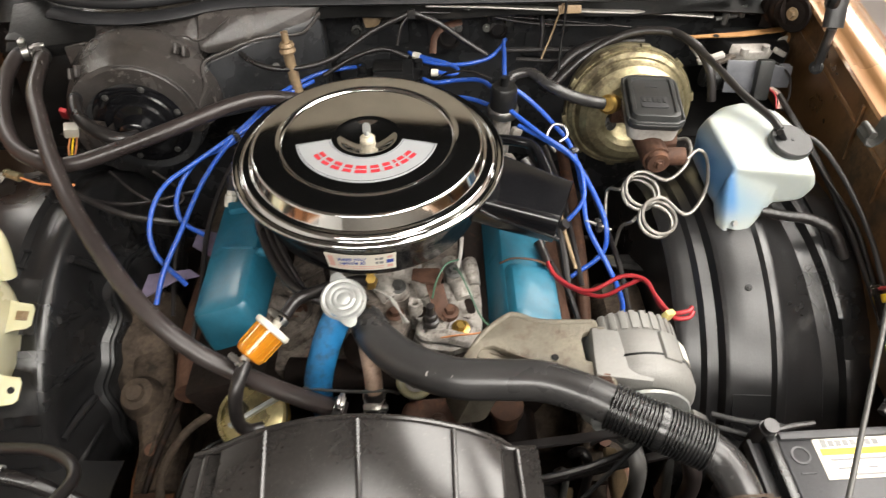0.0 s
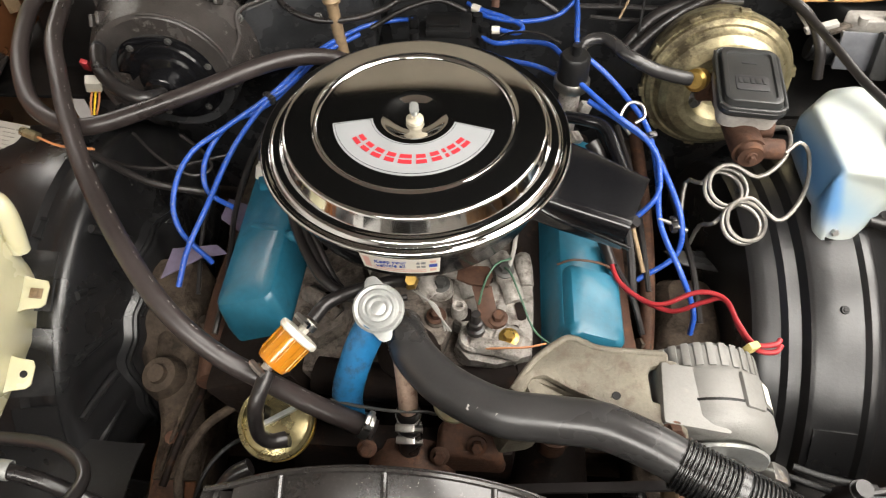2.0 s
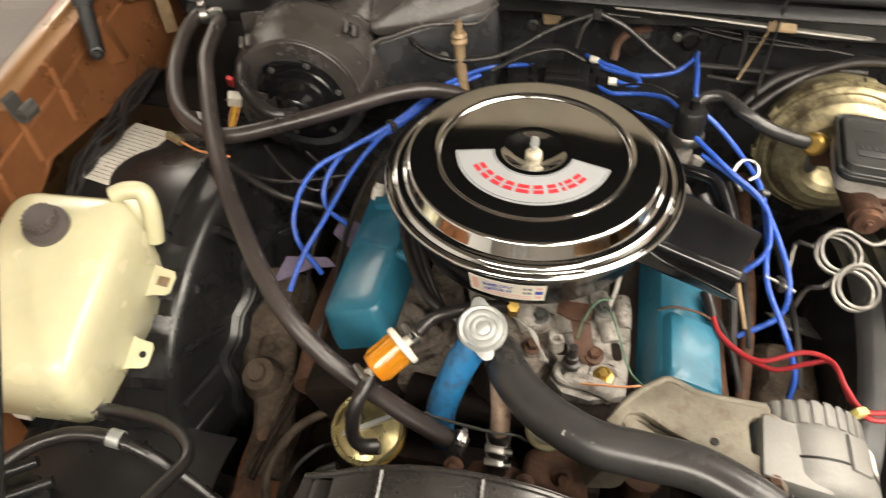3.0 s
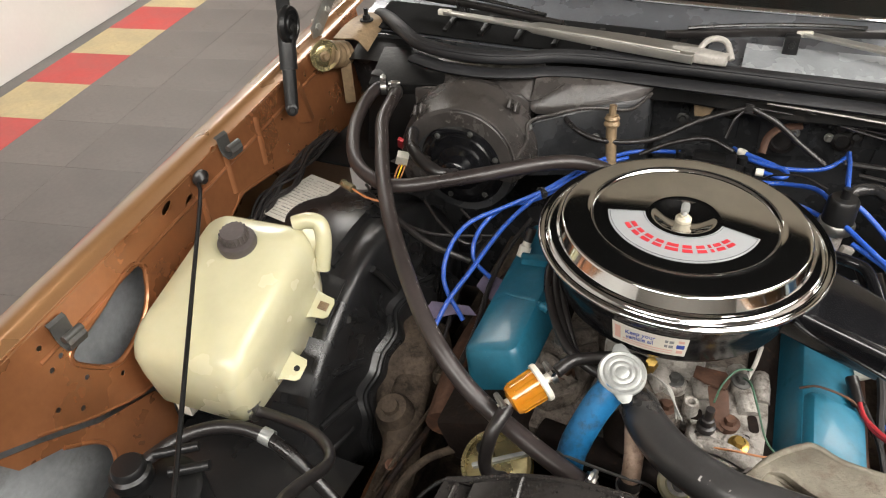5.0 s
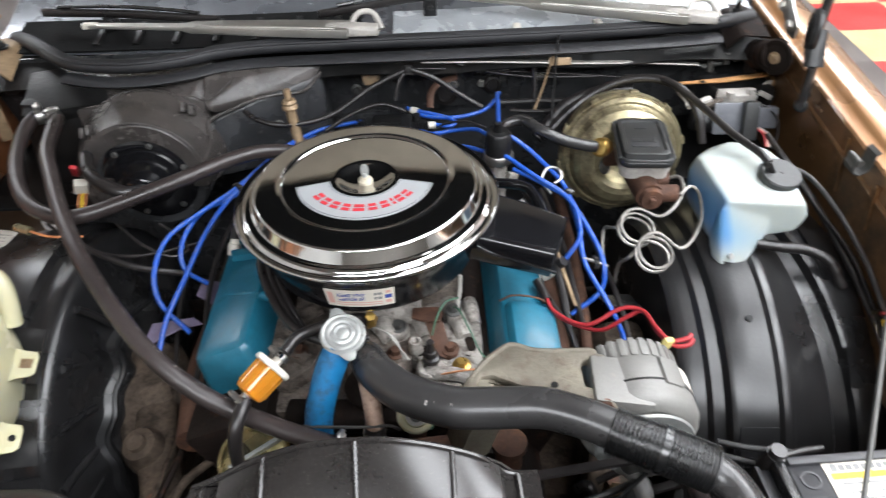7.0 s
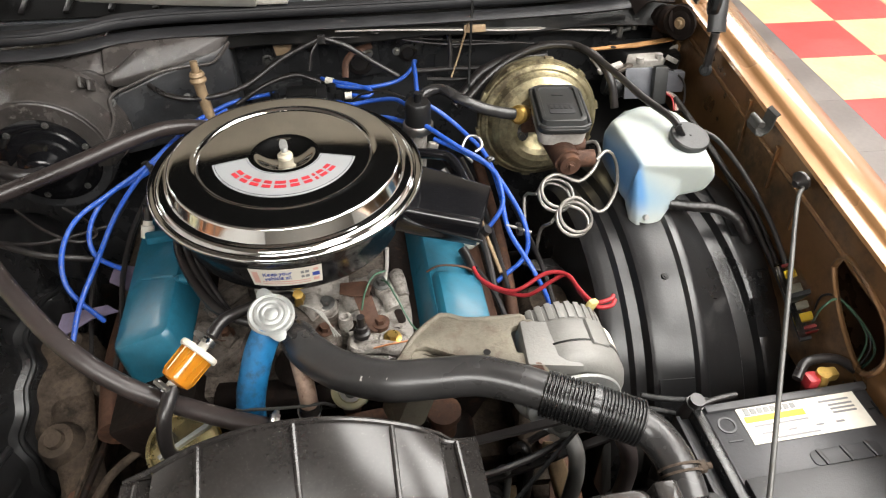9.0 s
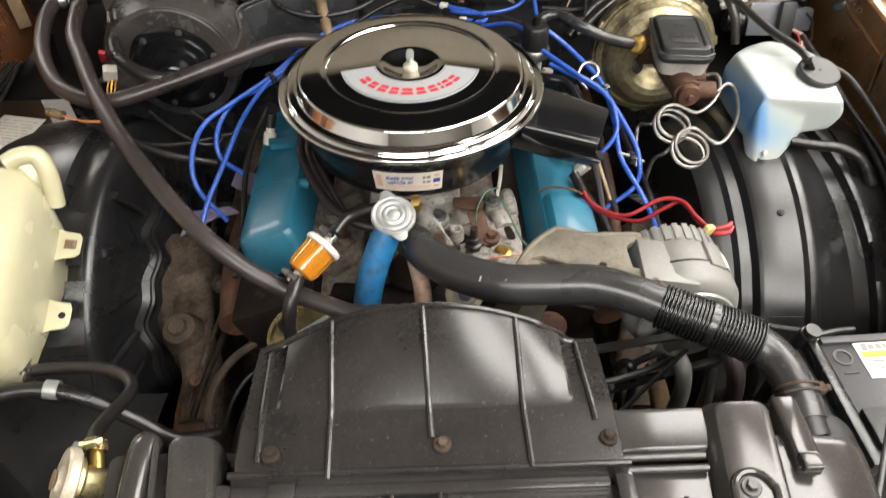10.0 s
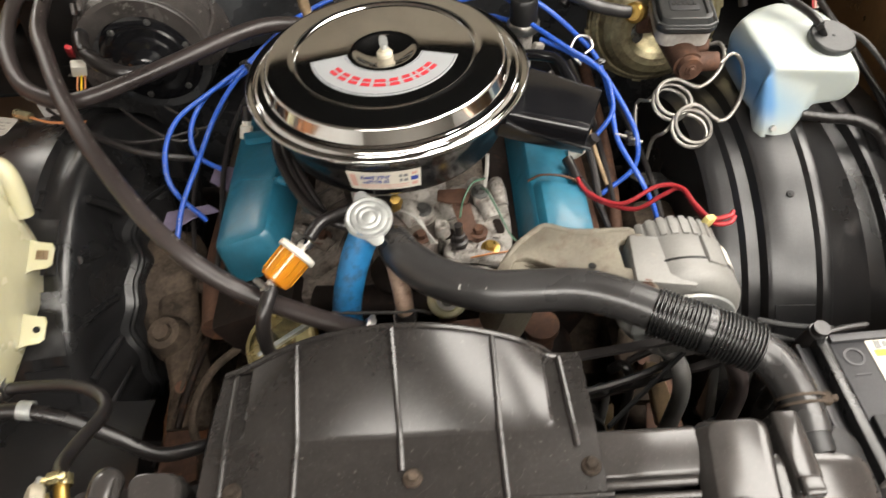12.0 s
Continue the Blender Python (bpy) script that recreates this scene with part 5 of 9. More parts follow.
part("skirt", loft([[(0.160, -0.309, 0.884), (0.201, -0.3215, 0.884), (0.266, -0.350, 0.884), (0.300, -0.362, 0.884)], [(0.158, -0.313, 0.855), (0.201, -0.3265, 0.86), (0.266, -0.352, 0.868), (0.300, -0.360, 0.872)], [(0.158, -0.306, 0.855), (0.201, -0.3195, 0.86), (0.266, -0.345, 0.868), (0.300, -0.353, 0.872)]], caps=False, closed=False), M["bracket_cast"], brk)
part("foot", box(0.05, 0.05, 0.12, 0.01, at(0.155, -0.32, 0.825, 0, 20, 20)), M["bracket_cast"], brk)
part("pivot_bolt", hexbolt((0.312, -0.362, 0.884), (0, -0.8, 0.6), 0.011, 0.012, 0.013), M["rusty_iron"], brk, "rusty pivot bolt")
part("pivot_sleeve", rod((0.315, -0.28, 0.882), (0.315, -0.372, 0.88), 0.013, 16), M["bracket_cast"], brk)
part("stud_hole", lathe([(0, 0), (0.005, 0), (0.005, 0.001), (0, 0.001)], 12, at(0.252, -0.326, 0.8903)), M["dark_metal"], brk)
for z, dz in ((0.80, 0.0), (0.772, -0.01)):
    solo("oil_line", tube([(0.47, -0.36, z), (0.50, -0.37, z), (0.54, -0.378, z + dz), (0.56, -0.381, z + dz)], 0.0045, 10, 5), M["dark_metal"], "thin dark line running to the battery", "pipe", "thin lines")

# ---- shroud and radiator support ----
def shroud_z(x, y):
    """Flat front apron; behind a crisp line the arched top rises to the rear lip, between two flat shoulders."""
    arch = 0.972 - 0.072 * abs((x - 0.012) / 0.185) ** 2.1
    s = max(0.0, min(1.0, (y + 0.5535) / 0.0935))
    front = 0.917
    if -0.146 < x < 0.172:
        return front + (max(arch, 0.905) - front) * (1.15 * s - 0.15 * s * s)
    return front + (0.905 - front) * s


def shroud_rear(x):
    return -0.458 - 0.006 * min(1.0, ((x - 0.014) / 0.185) ** 2)


shroud = thing("fan_shroud", (0.015, -0.52, 0.6), "black plastic fan shroud with moulded ribs", "fan shroud")
def shroud_top(u, v):
    x = -0.18 + 0.392 * u
    y0, y1 = -0.622, shroud_rear(x)
    y = y0 + (y1 - y0) * v
    return x, y, shroud_z(x, y)
part("top", sheet(shroud_top, 98, 56, 0.003), M["shroud_plastic"], shroud, "", 14)
part("rear_wall", sheet(lambda u, v: (-0.18 + 0.392 * u, shroud_rear(-0.18 + 0.392 * u) + 0.003 + 0.012 * v, shroud_z(-0.18 + 0.392 * u, -0.45) - 0.001 - 0.10 * v), 28, 3, 0.003), M["shroud_plastic"], shroud)
part("front_wall", sheet(lambda u, v: (-0.186 + 0.404 * u, -0.623 - 0.004 * v, 0.9165 - 0.034 * v), 12, 2, 0.003), M["shroud_plastic"], shroud)
part("front_bead", rod((-0.186, -0.6235, 0.916), (0.218, -0.6235, 0.916), 0.0035, 8), M["shroud_plastic"], shroud)
part("rear_lip", tube([(x, shroud_rear(x) + 0.001, shroud_z(x, -0.45) + 0.001) for x in np.linspace(-0.178, 0.21, 13)], 0.0035, 8, 5), M["shroud_plastic"], shroud)
for x0, y0, x1, y1 in ((-0.158, -0.612, -0.165, -0.465), (-0.086, -0.632, -0.0905, -0.461), (0.018, -0.59, 0.0115, -0.459), (0.118, -0.626, 0.1155, -0.461), (0.191, -0.575, 0.188, -0.465)):
    pts = [(x0 + (x1 - x0) * k / 12, y0 + (y1 - y0) * k / 12, shroud_z(x0, y0 + (y1 - y0) * k / 12) + 0.001) for k in range(13)]
    part("rib", tube(pts, 0.0034, 8, 4), M["shroud_plastic"], shroud)
for sgn, xe in ((-1, -0.181), (1, 0.213)):
    part("side_wall", sheet(lambda u, v: (xe + sgn * 0.012 * v, -0.615 + 0.15 * u, shroud_z(xe, -0.615 + 0.15 * u) - 0.16 * v), 6, 3, 0.003), M["shroud_plastic"], shroud)
for x, y in ((-0.146, -0.603), (0.029, -0.598), (0.201, -0.596)):
    part("bolt", hexbolt((x, y, 0.919), (0, 0, 1), 0.0062, 0.006, 0.0095), M["frame_dirt"], shroud, "dull brown hex bolt with washer")

sup = thing("radiator_support", (0.03, -0.66, 0.6), "black plastic radiator support cover with bolts", "radiator support")
def cover_block(x0, x1, y0, y1, z, h=0.05, bev=0.008):
    return box(x1 - x0, y1 - y0, h, bev, at((x0 + x1) / 2, (y0 + y1) / 2, z - h / 2), 3)
part("middle_panel", cover_block(-0.205, 0.208, -0.86, -0.628, 0.884, 0.03, 0.005), M["support_plastic"], sup)
part("front_step", box(0.40, 0.014, 0.012, 0.003, at(0.0, -0.629, 0.887)), M["support_plastic"], sup)
part("left_block", loft([[(x - 0.18 * (y + 0.63), y, z) for x, y in rrect(-0.226, -0.70, 0.058 - d, 0.27 - d, 0.012, 4)] for d, z in ((0, 0.80), (0, 0.886), (0.009, 0.901), (0.0115, 0.9028), (0.015, 0.9035))]), M["support_plastic"], sup, "", 24)
part("left_valley", loft([[(x - 0.14 * (y + 0.63), y, z) for x, y in rrect(-0.276, -0.70, 0.10 - d, 0.26 - d, 0.012, 3)] for d, z in ((0, 0.79), (0, 0.868), (0.008, 0.876))]), M["support_plastic"], sup)
part("left_rib", tube([(-0.290, -0.568, 0.884), (-0.2895, -0.575, 0.888), (-0.288, -0.60, 0.889), (-0.286, -0.64, 0.887), (-0.2855, -0.648, 0.884)], 0.0165, 16, 6), M["support_plastic"], sup)
part("rib_end", lathe([(0, 0), (0.013, 0), (0.012, 0.003), (0, 0.003)], 20, facing((-0.2855, -0.6475, 0.884), (0.05, -1, 0.1))), M["dark_metal"], sup)
for x in (-0.262, -0.206):
    part("block_ridge", tube([(x - 0.013, -0.572, 0.897), (x - 0.006, -0.61, 0.901), (x + 0.004, -0.67, 0.901), (x + 0.018, -0.76, 0.901)], 0.0035, 8, 4), M["support_plastic"], sup)
part("right_panel", cover_block(0.206, 0.312, -0.86, -0.615, 0.882, 0.03, 0.005), M["support_plastic"], sup)
part("rear_bar", prism([(-0.545, 0.84), (-0.546, 0.889), (-0.549, 0.893), (-0.553, 0.894), (-0.594, 0.888), (-0.598, 0.884), (-0.599, 0.84)], 0.11, 0.002, Matrix(((0, 0, 1, 0.207), (1, 0, 0, 0), (0, 1, 0, 0), (0, 0, 0, 1)))), M["support_plastic"], sup)
for x, w in ((0.228, 0.004), (0.276, 0.003)):
    part("stiffening_ridge", hull([(x - w, -0.645, 0.882), (x + w, -0.645, 0.882), (x, -0.65, 0.889), (x + 0.002, -0.70, 0.8835), (x + 0.006, -0.715, 0.882), (x - w, -0.66, 0.882)], 0.0012), M["support_plastic"], sup)
part("raised_panel", prism([(-0.185, -0.70), (-0.105, -0.70), (-0.10, -0.692), (-0.052, -0.692), (-0.046, -0.698), (-0.04, -0.715), (0.044, -0.715), (0.05, -0.70), (0.19, -0.70), (0.19, -0.85), (-0.185, -0.85)], 0.004, 0.0012, at(0, 0, 0.886)), M["support_plastic"], sup)
for y in (-0.604, -0.618):
    part("edge_bead", rod((0.214, y, 0.888), (0.306, y, 0.888), 0.0045, 10), M["support_plastic"], sup)
part("right_block", loft([[(x + 0.13 * (y + 0.70), y, z) for x, y in rrect(0.336, -0.70, 0.078 - d, 0.32 - d, 0.014, 3)] for d, z in ((0, 0.80), (0, 0.885), (0.018, 0.9035), (0.021, 0.9052), (0.025, 0.906))]), M["support_plastic"], sup, "", 24)
part("right_shoulder", loft([[(x + 0.1 * (y + 0.70), y, z + 0.14 * (0.40 - x)) for x, y in rrect(0.425, -0.70, 0.12 - d, 0.26 - d, 0.02, 3)] for d, z in ((0, 0.78), (0, 0.862), (0.01, 0.874), (0.03, 0.878))]), M["support_plastic"], sup)
part("column", box(0.02, 0.24, 0.018, 0.006, at(0.214, -0.742, 0.889)), M["support_plastic"], sup)
part("column", box(0.02, 0.24, 0.018, 0.006, at(-0.196, -0.742, 0.889)), M["support_plastic"], sup)
part("clip", box(0.028, 0.02, 0.014, 0.004, at(-0.135, -0.632, 0.892)), M["support_plastic"], sup)
latch = part("latch_recess", prism([(-0.033, -0.63), (0.034, -0.63), (0.034, -0.66), (0.026, -0.69), (0.01, -0.702), (-0.008, -0.702), (-0.024, -0.69), (-0.032, -0.66)], 0.003, 0.001, at(0, 0, 0.8845)), M["dark_metal"], sup)
part("latch_rim", tube([(-0.024, -0.634, 0.888), (-0.024, -0.66, 0.888), (-0.014, -0.682, 0.888), (0.001, -0.688, 0.888), (0.016, -0.682, 0.888), (0.025, -0.66, 0.888), (0.025, -0.634, 0.888)], 0.003, 8, 5), M["support_plastic"], latch)
part("seam", tube([(-0.2, -0.678, 0.8845), (-0.06, -0.676, 0.8845), (-0.045, -0.672, 0.8845), (-0.038, -0.65, 0.8845)], 0.0016, 6, 4), M["dark_metal"], sup)
part("seam", tube([(0.038, -0.65, 0.8845), (0.046, -0.672, 0.8845), (0.07, -0.678, 0.8845), (0.2, -0.676, 0.8845)], 0.0016, 6, 4), M["dark_metal"], sup)
for x, y, z in ((0.053, -0.65, 0.886), (0.334, -0.65, 0.907), (-0.143, -0.661, 0.886), (0.398, -0.676, 0.879)):
    part("bolt", hexbolt((x, y, z), (0, 0, 1), 0.0062, 0.006, 0.0102), M["clip_steel"], sup)
arch = [(0.337 + 0.021 * math.cos(radians(a)), -0.657 + 0.024 * math.sin(radians(a)), 0.907) for a in range(0, 181, 20)]
part("bolt_arch", tube([(0.348, -0.72, 0.907)] + arch + [(0.308, -0.72, 0.907)], 0.004, 8, 4), M["support_plastic"], sup)
part("front_face", box(1.1, 0.03, 0.5, 0.01, at(0.03, -0.87, 0.63)), M["dark_metal"], sup)
part("left_floor", cover_block(-0.62, -0.318, -0.86, -0.655, 0.845, 0.03, 0.006), M["support_plastic"], sup)
part("bolt", hexbolt((-0.405, -0.668, 0.848), (0, 0, 1), 0.0085, 0.008, 0.016), M["dark_metal"], sup)

rad = thing("radiator", (0.1, -0.6, 0.4), "dark radiator with plastic side tank", "radiator")
part("core", box(0.72, 0.05, 0.42, 0.006, at(0.06, -0.585, 0.64)), M["dark_metal"], rad)
part("side_tank", loft([[(x, y, z) for x, y in rrect(0.462, -0.585, 0.085 - d, 0.11 - d, 0.025, 4)] for d, z in ((0, 0.45), (0, 0.83), (0.012, 0.85), (0.04, 0.858))]), M["black_plastic"], rad, "black plastic side tank")
part("tank_neck", rod((0.452, -0.565, 0.845), (0.449, -0.525, 0.858), 0.021, 20), M["black_plastic"], rad)
part("tank_bead", hull([(0.404, -0.532, 0.885), (0.43, -0.532, 0.887), (0.402, -0.60, 0.892), (0.424, -0.622, 0.888), (0.40, -0.622, 0.886), (0.432, -0.60, 0.884), (0.395, -0.53, 0.84), (0.44, -0.53, 0.84), (0.395, -0.63, 0.84), (0.44, -0.63, 0.84)], 0.005), M["support_plastic"], rad, "moulded fin on the tank")
part("bead_end", box(0.022, 0.02, 0.012, 0.004, at(0.413, -0.617, 0.891)), M["support_plastic"], rad)
nw = Vector((-0.74, -0.13, 0.56))
nm_ = facing((-0.366, -0.590, 0.848), nw)
neck = part("filler_neck", lathe([(0, -0.03), (0.017, -0.03), (0.02, 0.0), (0.027, 0.004), (0.027, 0.008), (0, 0.008)], 28, nm_), M["pump_gold"], rad, "brass filler neck with pale cap")
part("cap", lathe([(0, 0.009), (0.033, 0.009), (0.0355, 0.011), (0.036, 0.020), (0.0335, 0.023), (0.031, 0.022), (0.018, 0.0215), (0.014, 0.024), (0.012, 0.027), (0, 0.028)], 36, nm_), M["cap_cream"], neck, "pale corroded cap")
part("centre_disc", lathe([(0, 0.0285), (0.010, 0.0285), (0.011, 0.03), (0, 0.0305)], 20, nm_), M["tan_coat"], neck)
for s in (-1, 1):
    part("ear", moved(box(0.018, 0.018, 0.006, 0.0015, at(s * 0.035, 0, 0.014)), nm_), M["tin"], neck)
part("overflow_stub", rod((-0.355, -0.575, 0.845), (-0.362, -0.548, 0.852), 0.008), M["brass"], neck)
solo("hose_clamp", clamp_ring((-0.361, -0.55, 0.852), (-0.2, 0.9, 0.2), 0.011, 0.012), M["pump_gold"], "gold spring clamp on the overflow hose", "clamp")

# ---- coolant reservoir and its hoses ----
res = thing("coolant_reservoir", (-0.64, -0.24, 0.72), "cream translucent coolant reservoir with grey cap", "reservoir")
def rl(cx, cy, w, d, r, z, turn=0.0, n=5):
    return [(cx + x * math.cos(turn) - y * math.sin(turn), cy + x * math.sin(turn) + y * math.cos(turn), z) for x, y in rrect(0, 0, w, d, r, n)]
def tank_loop(w, d, r, z, k, dx=0.0, dy=0.0):
    return [(x, y, zz + k * (y + 0.255)) for x, y, zz in rl(-0.652 + dx, -0.255 + dy, w, d, r, z, 0.06)]
rb = loft([tank_loop(0.13, 0.19, 0.02, 0.712, 0), tank_loop(0.165, 0.235, 0.025, 0.716, 0), tank_loop(0.185, 0.262, 0.028, 0.732, 0), tank_loop(0.20, 0.278, 0.03, 0.80, 0.05), tank_loop(0.205, 0.28, 0.032, 0.845, 0.12, -0.002),
           tank_loop(0.20, 0.272, 0.034, 0.872, 0.2, -0.004, 0.002), tank_loop(0.188, 0.256, 0.034, 0.888, 0.24, -0.006, 0.006), tank_loop(0.165, 0.225, 0.03, 0.896, 0.25, -0.01, 0.01), tank_loop(0.09, 0.12, 0.02, 0.899, 0.25, -0.01, 0.015)])
part("tank", rb, M["cream_plastic"], res, angle=60)
part("side_horn", tube([(-0.605, -0.115, 0.925), (-0.585, -0.105, 0.930), (-0.566, -0.100, 0.926), (-0.556, -0.106, 0.910), (-0.553, -0.116, 0.885), (-0.556, -0.126, 0.85)], 0.0138, 14, 6), M["cream_plastic"], res, "raised cream side horn", 60)
part("horn_web", hull([(-0.61, -0.12, 0.895), (-0.605, -0.115, 0.925), (-0.575, -0.103, 0.925), (-0.558, -0.112, 0.905), (-0.555, -0.125, 0.855), (-0.59, -0.14, 0.85), (-0.60, -0.15, 0.88)], 0.006), M["cream_plastic"], res, "", 60)
cap = part("cap", lathe([(0, 0.0), (0.031, 0.0), (0.032, 0.004), (0.032, 0.013), (0.03, 0.016), (0.023, 0.017), (0.022, 0.02), (0.022, 0.032), (0.02, 0.035), (0, 0.035)], 36, facing((-0.668, -0.187, 0.915), (0.03, -0.2, 1))), M["cap_grey"], res, "grey-brown screw cap")
for k in range(18):
    a = 2 * math.pi * k / 18
    part("grip", moved(box(0.003, 0.003, 0.012, 0.0008, at(0.0222 * math.cos(a), 0.0222 * math.sin(a), 0.027)), facing((-0.668, -0.187, 0.915), (0.03, -0.2, 1))), M["cap_grey"], cap)
for x, y, z, square in ((-0.548, -0.165, 0.80, True), (-0.548, -0.268, 0.752, False)):
    ear = [(-0.03, 0.03), (0.0, 0.022), (0.02, 0.02), (0.024, 0.012), (0.024, -0.014), (0.018, -0.02), (0.0, -0.024), (-0.03, -0.04)]
    em = at(x, y, z, 20, 12, 4)
    part("mounting_ear", prism(ear, 0.0045, 0.0012, em), M["cream_plastic"], res, "", 60)
    if square:
        part("ear_clip", moved(join(box(0.017, 0.015, 0.003, 0.001, at(0.009, 0, 0.0055)), box(0.005, 0.011, 0.004, 0.001, at(0.009, 0, 0.007))), em), M["tan_coat"], res, "rusty square spring clip")
    else:
        part("ear_hole", lathe([(0, 0.0046), (0.0052, 0.0046), (0.0052, 0.0052), (0, 0.0052)], 16, em @ at(0.012, 0, 0)), M["dark_metal"], res)
part("foot", box(0.03, 0.02, 0.03, 0.004, at(-0.70, -0.365, 0.70)), M["white_plastic"], res)
part("nipple", join(rod((-0.575, -0.355, 0.735), (-0.552, -0.362, 0.737), 0.009), clamp_ring((-0.556, -0.361, 0.737), (1, -0.2, 0), 0.0112, 0.01)), M["bare_steel"], res, "steel clamp on the outlet")
solo("coolant_hose", tube([(-0.558, -0.357, 0.737), (-0.53, -0.356, 0.739), (-0.497, -0.358, 0.742), (-0.449, -0.366, 0.75), (-0.409, -0.386, 0.76), (-0.389, -0.408, 0.766), (-0.385, -0.434, 0.776), (-0.388, -0.478, 0.80), (-0.381, -0.518, 0.828), (-0.365, -0.546, 0.850)], 0.0088, 12, 7), M["rubber"], "black overflow hose from reservoir to radiator cap", "hose", "coolant hoses")
solo("coolant_hose", tube([(-0.66, -0.525, 0.745), (-0.625, -0.455, 0.755), (-0.575, -0.418, 0.762), (-0.52, -0.405, 0.76), (-0.46, -0.408, 0.74), (-0.40, -0.42, 0.70), (-0.35, -0.43, 0.66), (-0.30, -0.40, 0.62)], 0.0105, 12, 7), M["rubber"], "black hose crossing from canister towards the frame", "hose", "coolant hoses")
solo("hose_clip", clamp_ring((-0.50, -0.404, 0.757), (1, -0.02, -0.2), 0.0115, 0.018, False), M["tin"], "pale metal clip round the black hose", "clip")

# vapour canister below the reservoir
can = thing("vapour_canister", (-0.62, -0.53, 0.55), "round black plastic vapour canister with ports", "canister")
part("body", lathe([(0, 0.55), (0.072, 0.55), (0.075, 0.56), (0.075, 0.705), (0.071, 0.722), (0.06, 0.73), (0, 0.732)], 40, at(-0.62, -0.53, 0)), M["black_plastic"], can)
part("purge_valve", lathe([(0, 0.73), (0.028, 0.73), (0.03, 0.734), (0.03, 0.752), (0.025, 0.756), (0.024, 0.764), (0.021, 0.768), (0, 0.769)], 30, at(-0.655, -0.525, 0)), M["black_plastic"], can)
for a, b in (((-0.60, -0.505, 0.752), (-0.55, -0.475, 0.756)), ((-0.64, -0.49, 0.754), (-0.585, -0.455, 0.758)), ((-0.585, -0.55, 0.744), (-0.54, -0.54, 0.748))):
    part("port", rod(a, b, 0.0075, 12), M["black_plastic"], can)
part("screw", hexbolt((-0.612, -0.545, 0.733), (0, 0, 1), 0.006, 0.006, 0.009), M["dark_metal"], can)

# thin tie rods between the wings and the radiator support
for a, b, nm in (((-0.797, -0.10, 0.965), (-0.486, -0.575, 0.878), "left"), ((0.782, -0.118, 0.962), (0.548, -0.545, 0.858), "right")):
    t = thing("tie_rod", b, "thin dark steel brace rod fixed to the wing", "rod", "brace rods")
    a, b = Vector(a), Vector(b)
    part("bar", tube([a, a + Vector((0, -0.012, -0.004)), a.lerp(b, 0.1), a.lerp(b, 0.5), b, b + (b - a) * 0.25], 0.0035, 10, 6), M["dark_metal"] if nm == "left" else M["clip_steel"], t)
    part("grommet", lathe([(0, -0.008), (0.015, -0.008), (0.016, -0.003), (0.013, 0.001), (0.009, 0.003), (0.006, 0.009), (0, 0.01)], 20, facing(a, (1 if nm == "left" else -1, -0.3, -0.2))), M["rubber"], t)

# ---- heater box and blower on the firewall ----
heater = thing("heater_case", (-0.45, 0.45, 0.7), "dusty dark grey heater case with round blower housing", "heater case")
BC = Vector((-0.446, 0.27, 0.868))
def scroll(a0=-14, a1=212, n=44):
    """The blower's drum: a flat face ring and a sloping shoulder, widening towards its outlet side."""
    loops = []
    for y, r, cx, cz in ((0.365, 0.1375, -0.46, 0.862), (0.352, 0.1395, -0.46, 0.862), (0.344, 0.1395, -0.46, 0.862), (0.338, 0.1365, -0.4595, 0.8625), (0.305, 0.132, -0.456, 0.866), (0.275, 0.1255, -0.452, 0.871),
                         (0.252, 0.118, -0.449, 0.875), (0.243, 0.1145, -0.447, 0.877), (0.238, 0.109, -0.447, 0.876), (0.2385, 0.085, -0.447, 0.87)):
        loop = []
        for i in range(n + 1):
            d = a0 + (a1 - a0) * i / n
            k = r + (0.03 * max(0.0, (d - 105) / 105) ** 1.5 if y > 0.2384 else 0.0)
            loop.append((cx + k * math.cos(radians(d)), y, cz + k * math.sin(radians(d))))
        loops.append(loop)
    return loft(loops, caps=False, closed=False)
part("blower_housing", thick(scroll(), 0.004), M["heater_plastic"], heater, "", 30)
part("lower_housing", lathe([(0.086, 0.0), (0.106, 0.0), (0.112, -0.02), (0.112, -0.2), (0.086, -0.2), (0.086, 0.0)], 48, facing((BC.x, 0.243, BC.z), (0, -1, 0)), caps=False), M["firewall_paint"], heater, "dark lower half of the housing")
for x, y, z in ((-0.548, 0.262, 0.962), (-0.535, 0.262, 0.968), (-0.37, 0.318, 0.978), (-0.358, 0.322, 0.97)):
    part("moulded_tab", box(0.006, 0.03, 0.02, 0.002, at(x, y, z, -35, 0, 0)), M["heater_plastic"], heater)
part("face_bead", tube([(-0.447 + 0.114 * math.cos(radians(a)), 0.2405, 0.877 + 0.114 * math.sin(radians(a))) for a in range(-8, 106, 9)], 0.0028, 8, 3), M["heater_plastic"], heater)
motor = part("blower_motor", lathe([(0, -0.02), (0.09, -0.02), (0.09, 0.004), (0.084, 0.008), (0.068, 0.009), (0.066, 0.013), (0.05, 0.014), (0.048, 0.02), (0.032, 0.024), (0.03, 0.05), (0.024, 0.055), (0, 0.056)], 48, facing((BC.x, 0.247, BC.z), (0, -1, 0))), M["black_enamel"], heater, "black blower motor plate")
for a in (20, 75, 130, 185, 250, 310):
    part("screw", hexbolt((BC.x + 0.077 * math.cos(radians(a)), 0.238, BC.z + 0.077 * math.sin(radians(a))), (0, -1, 0), 0.004, 0.003, 0.006), M["clip_steel"], motor)
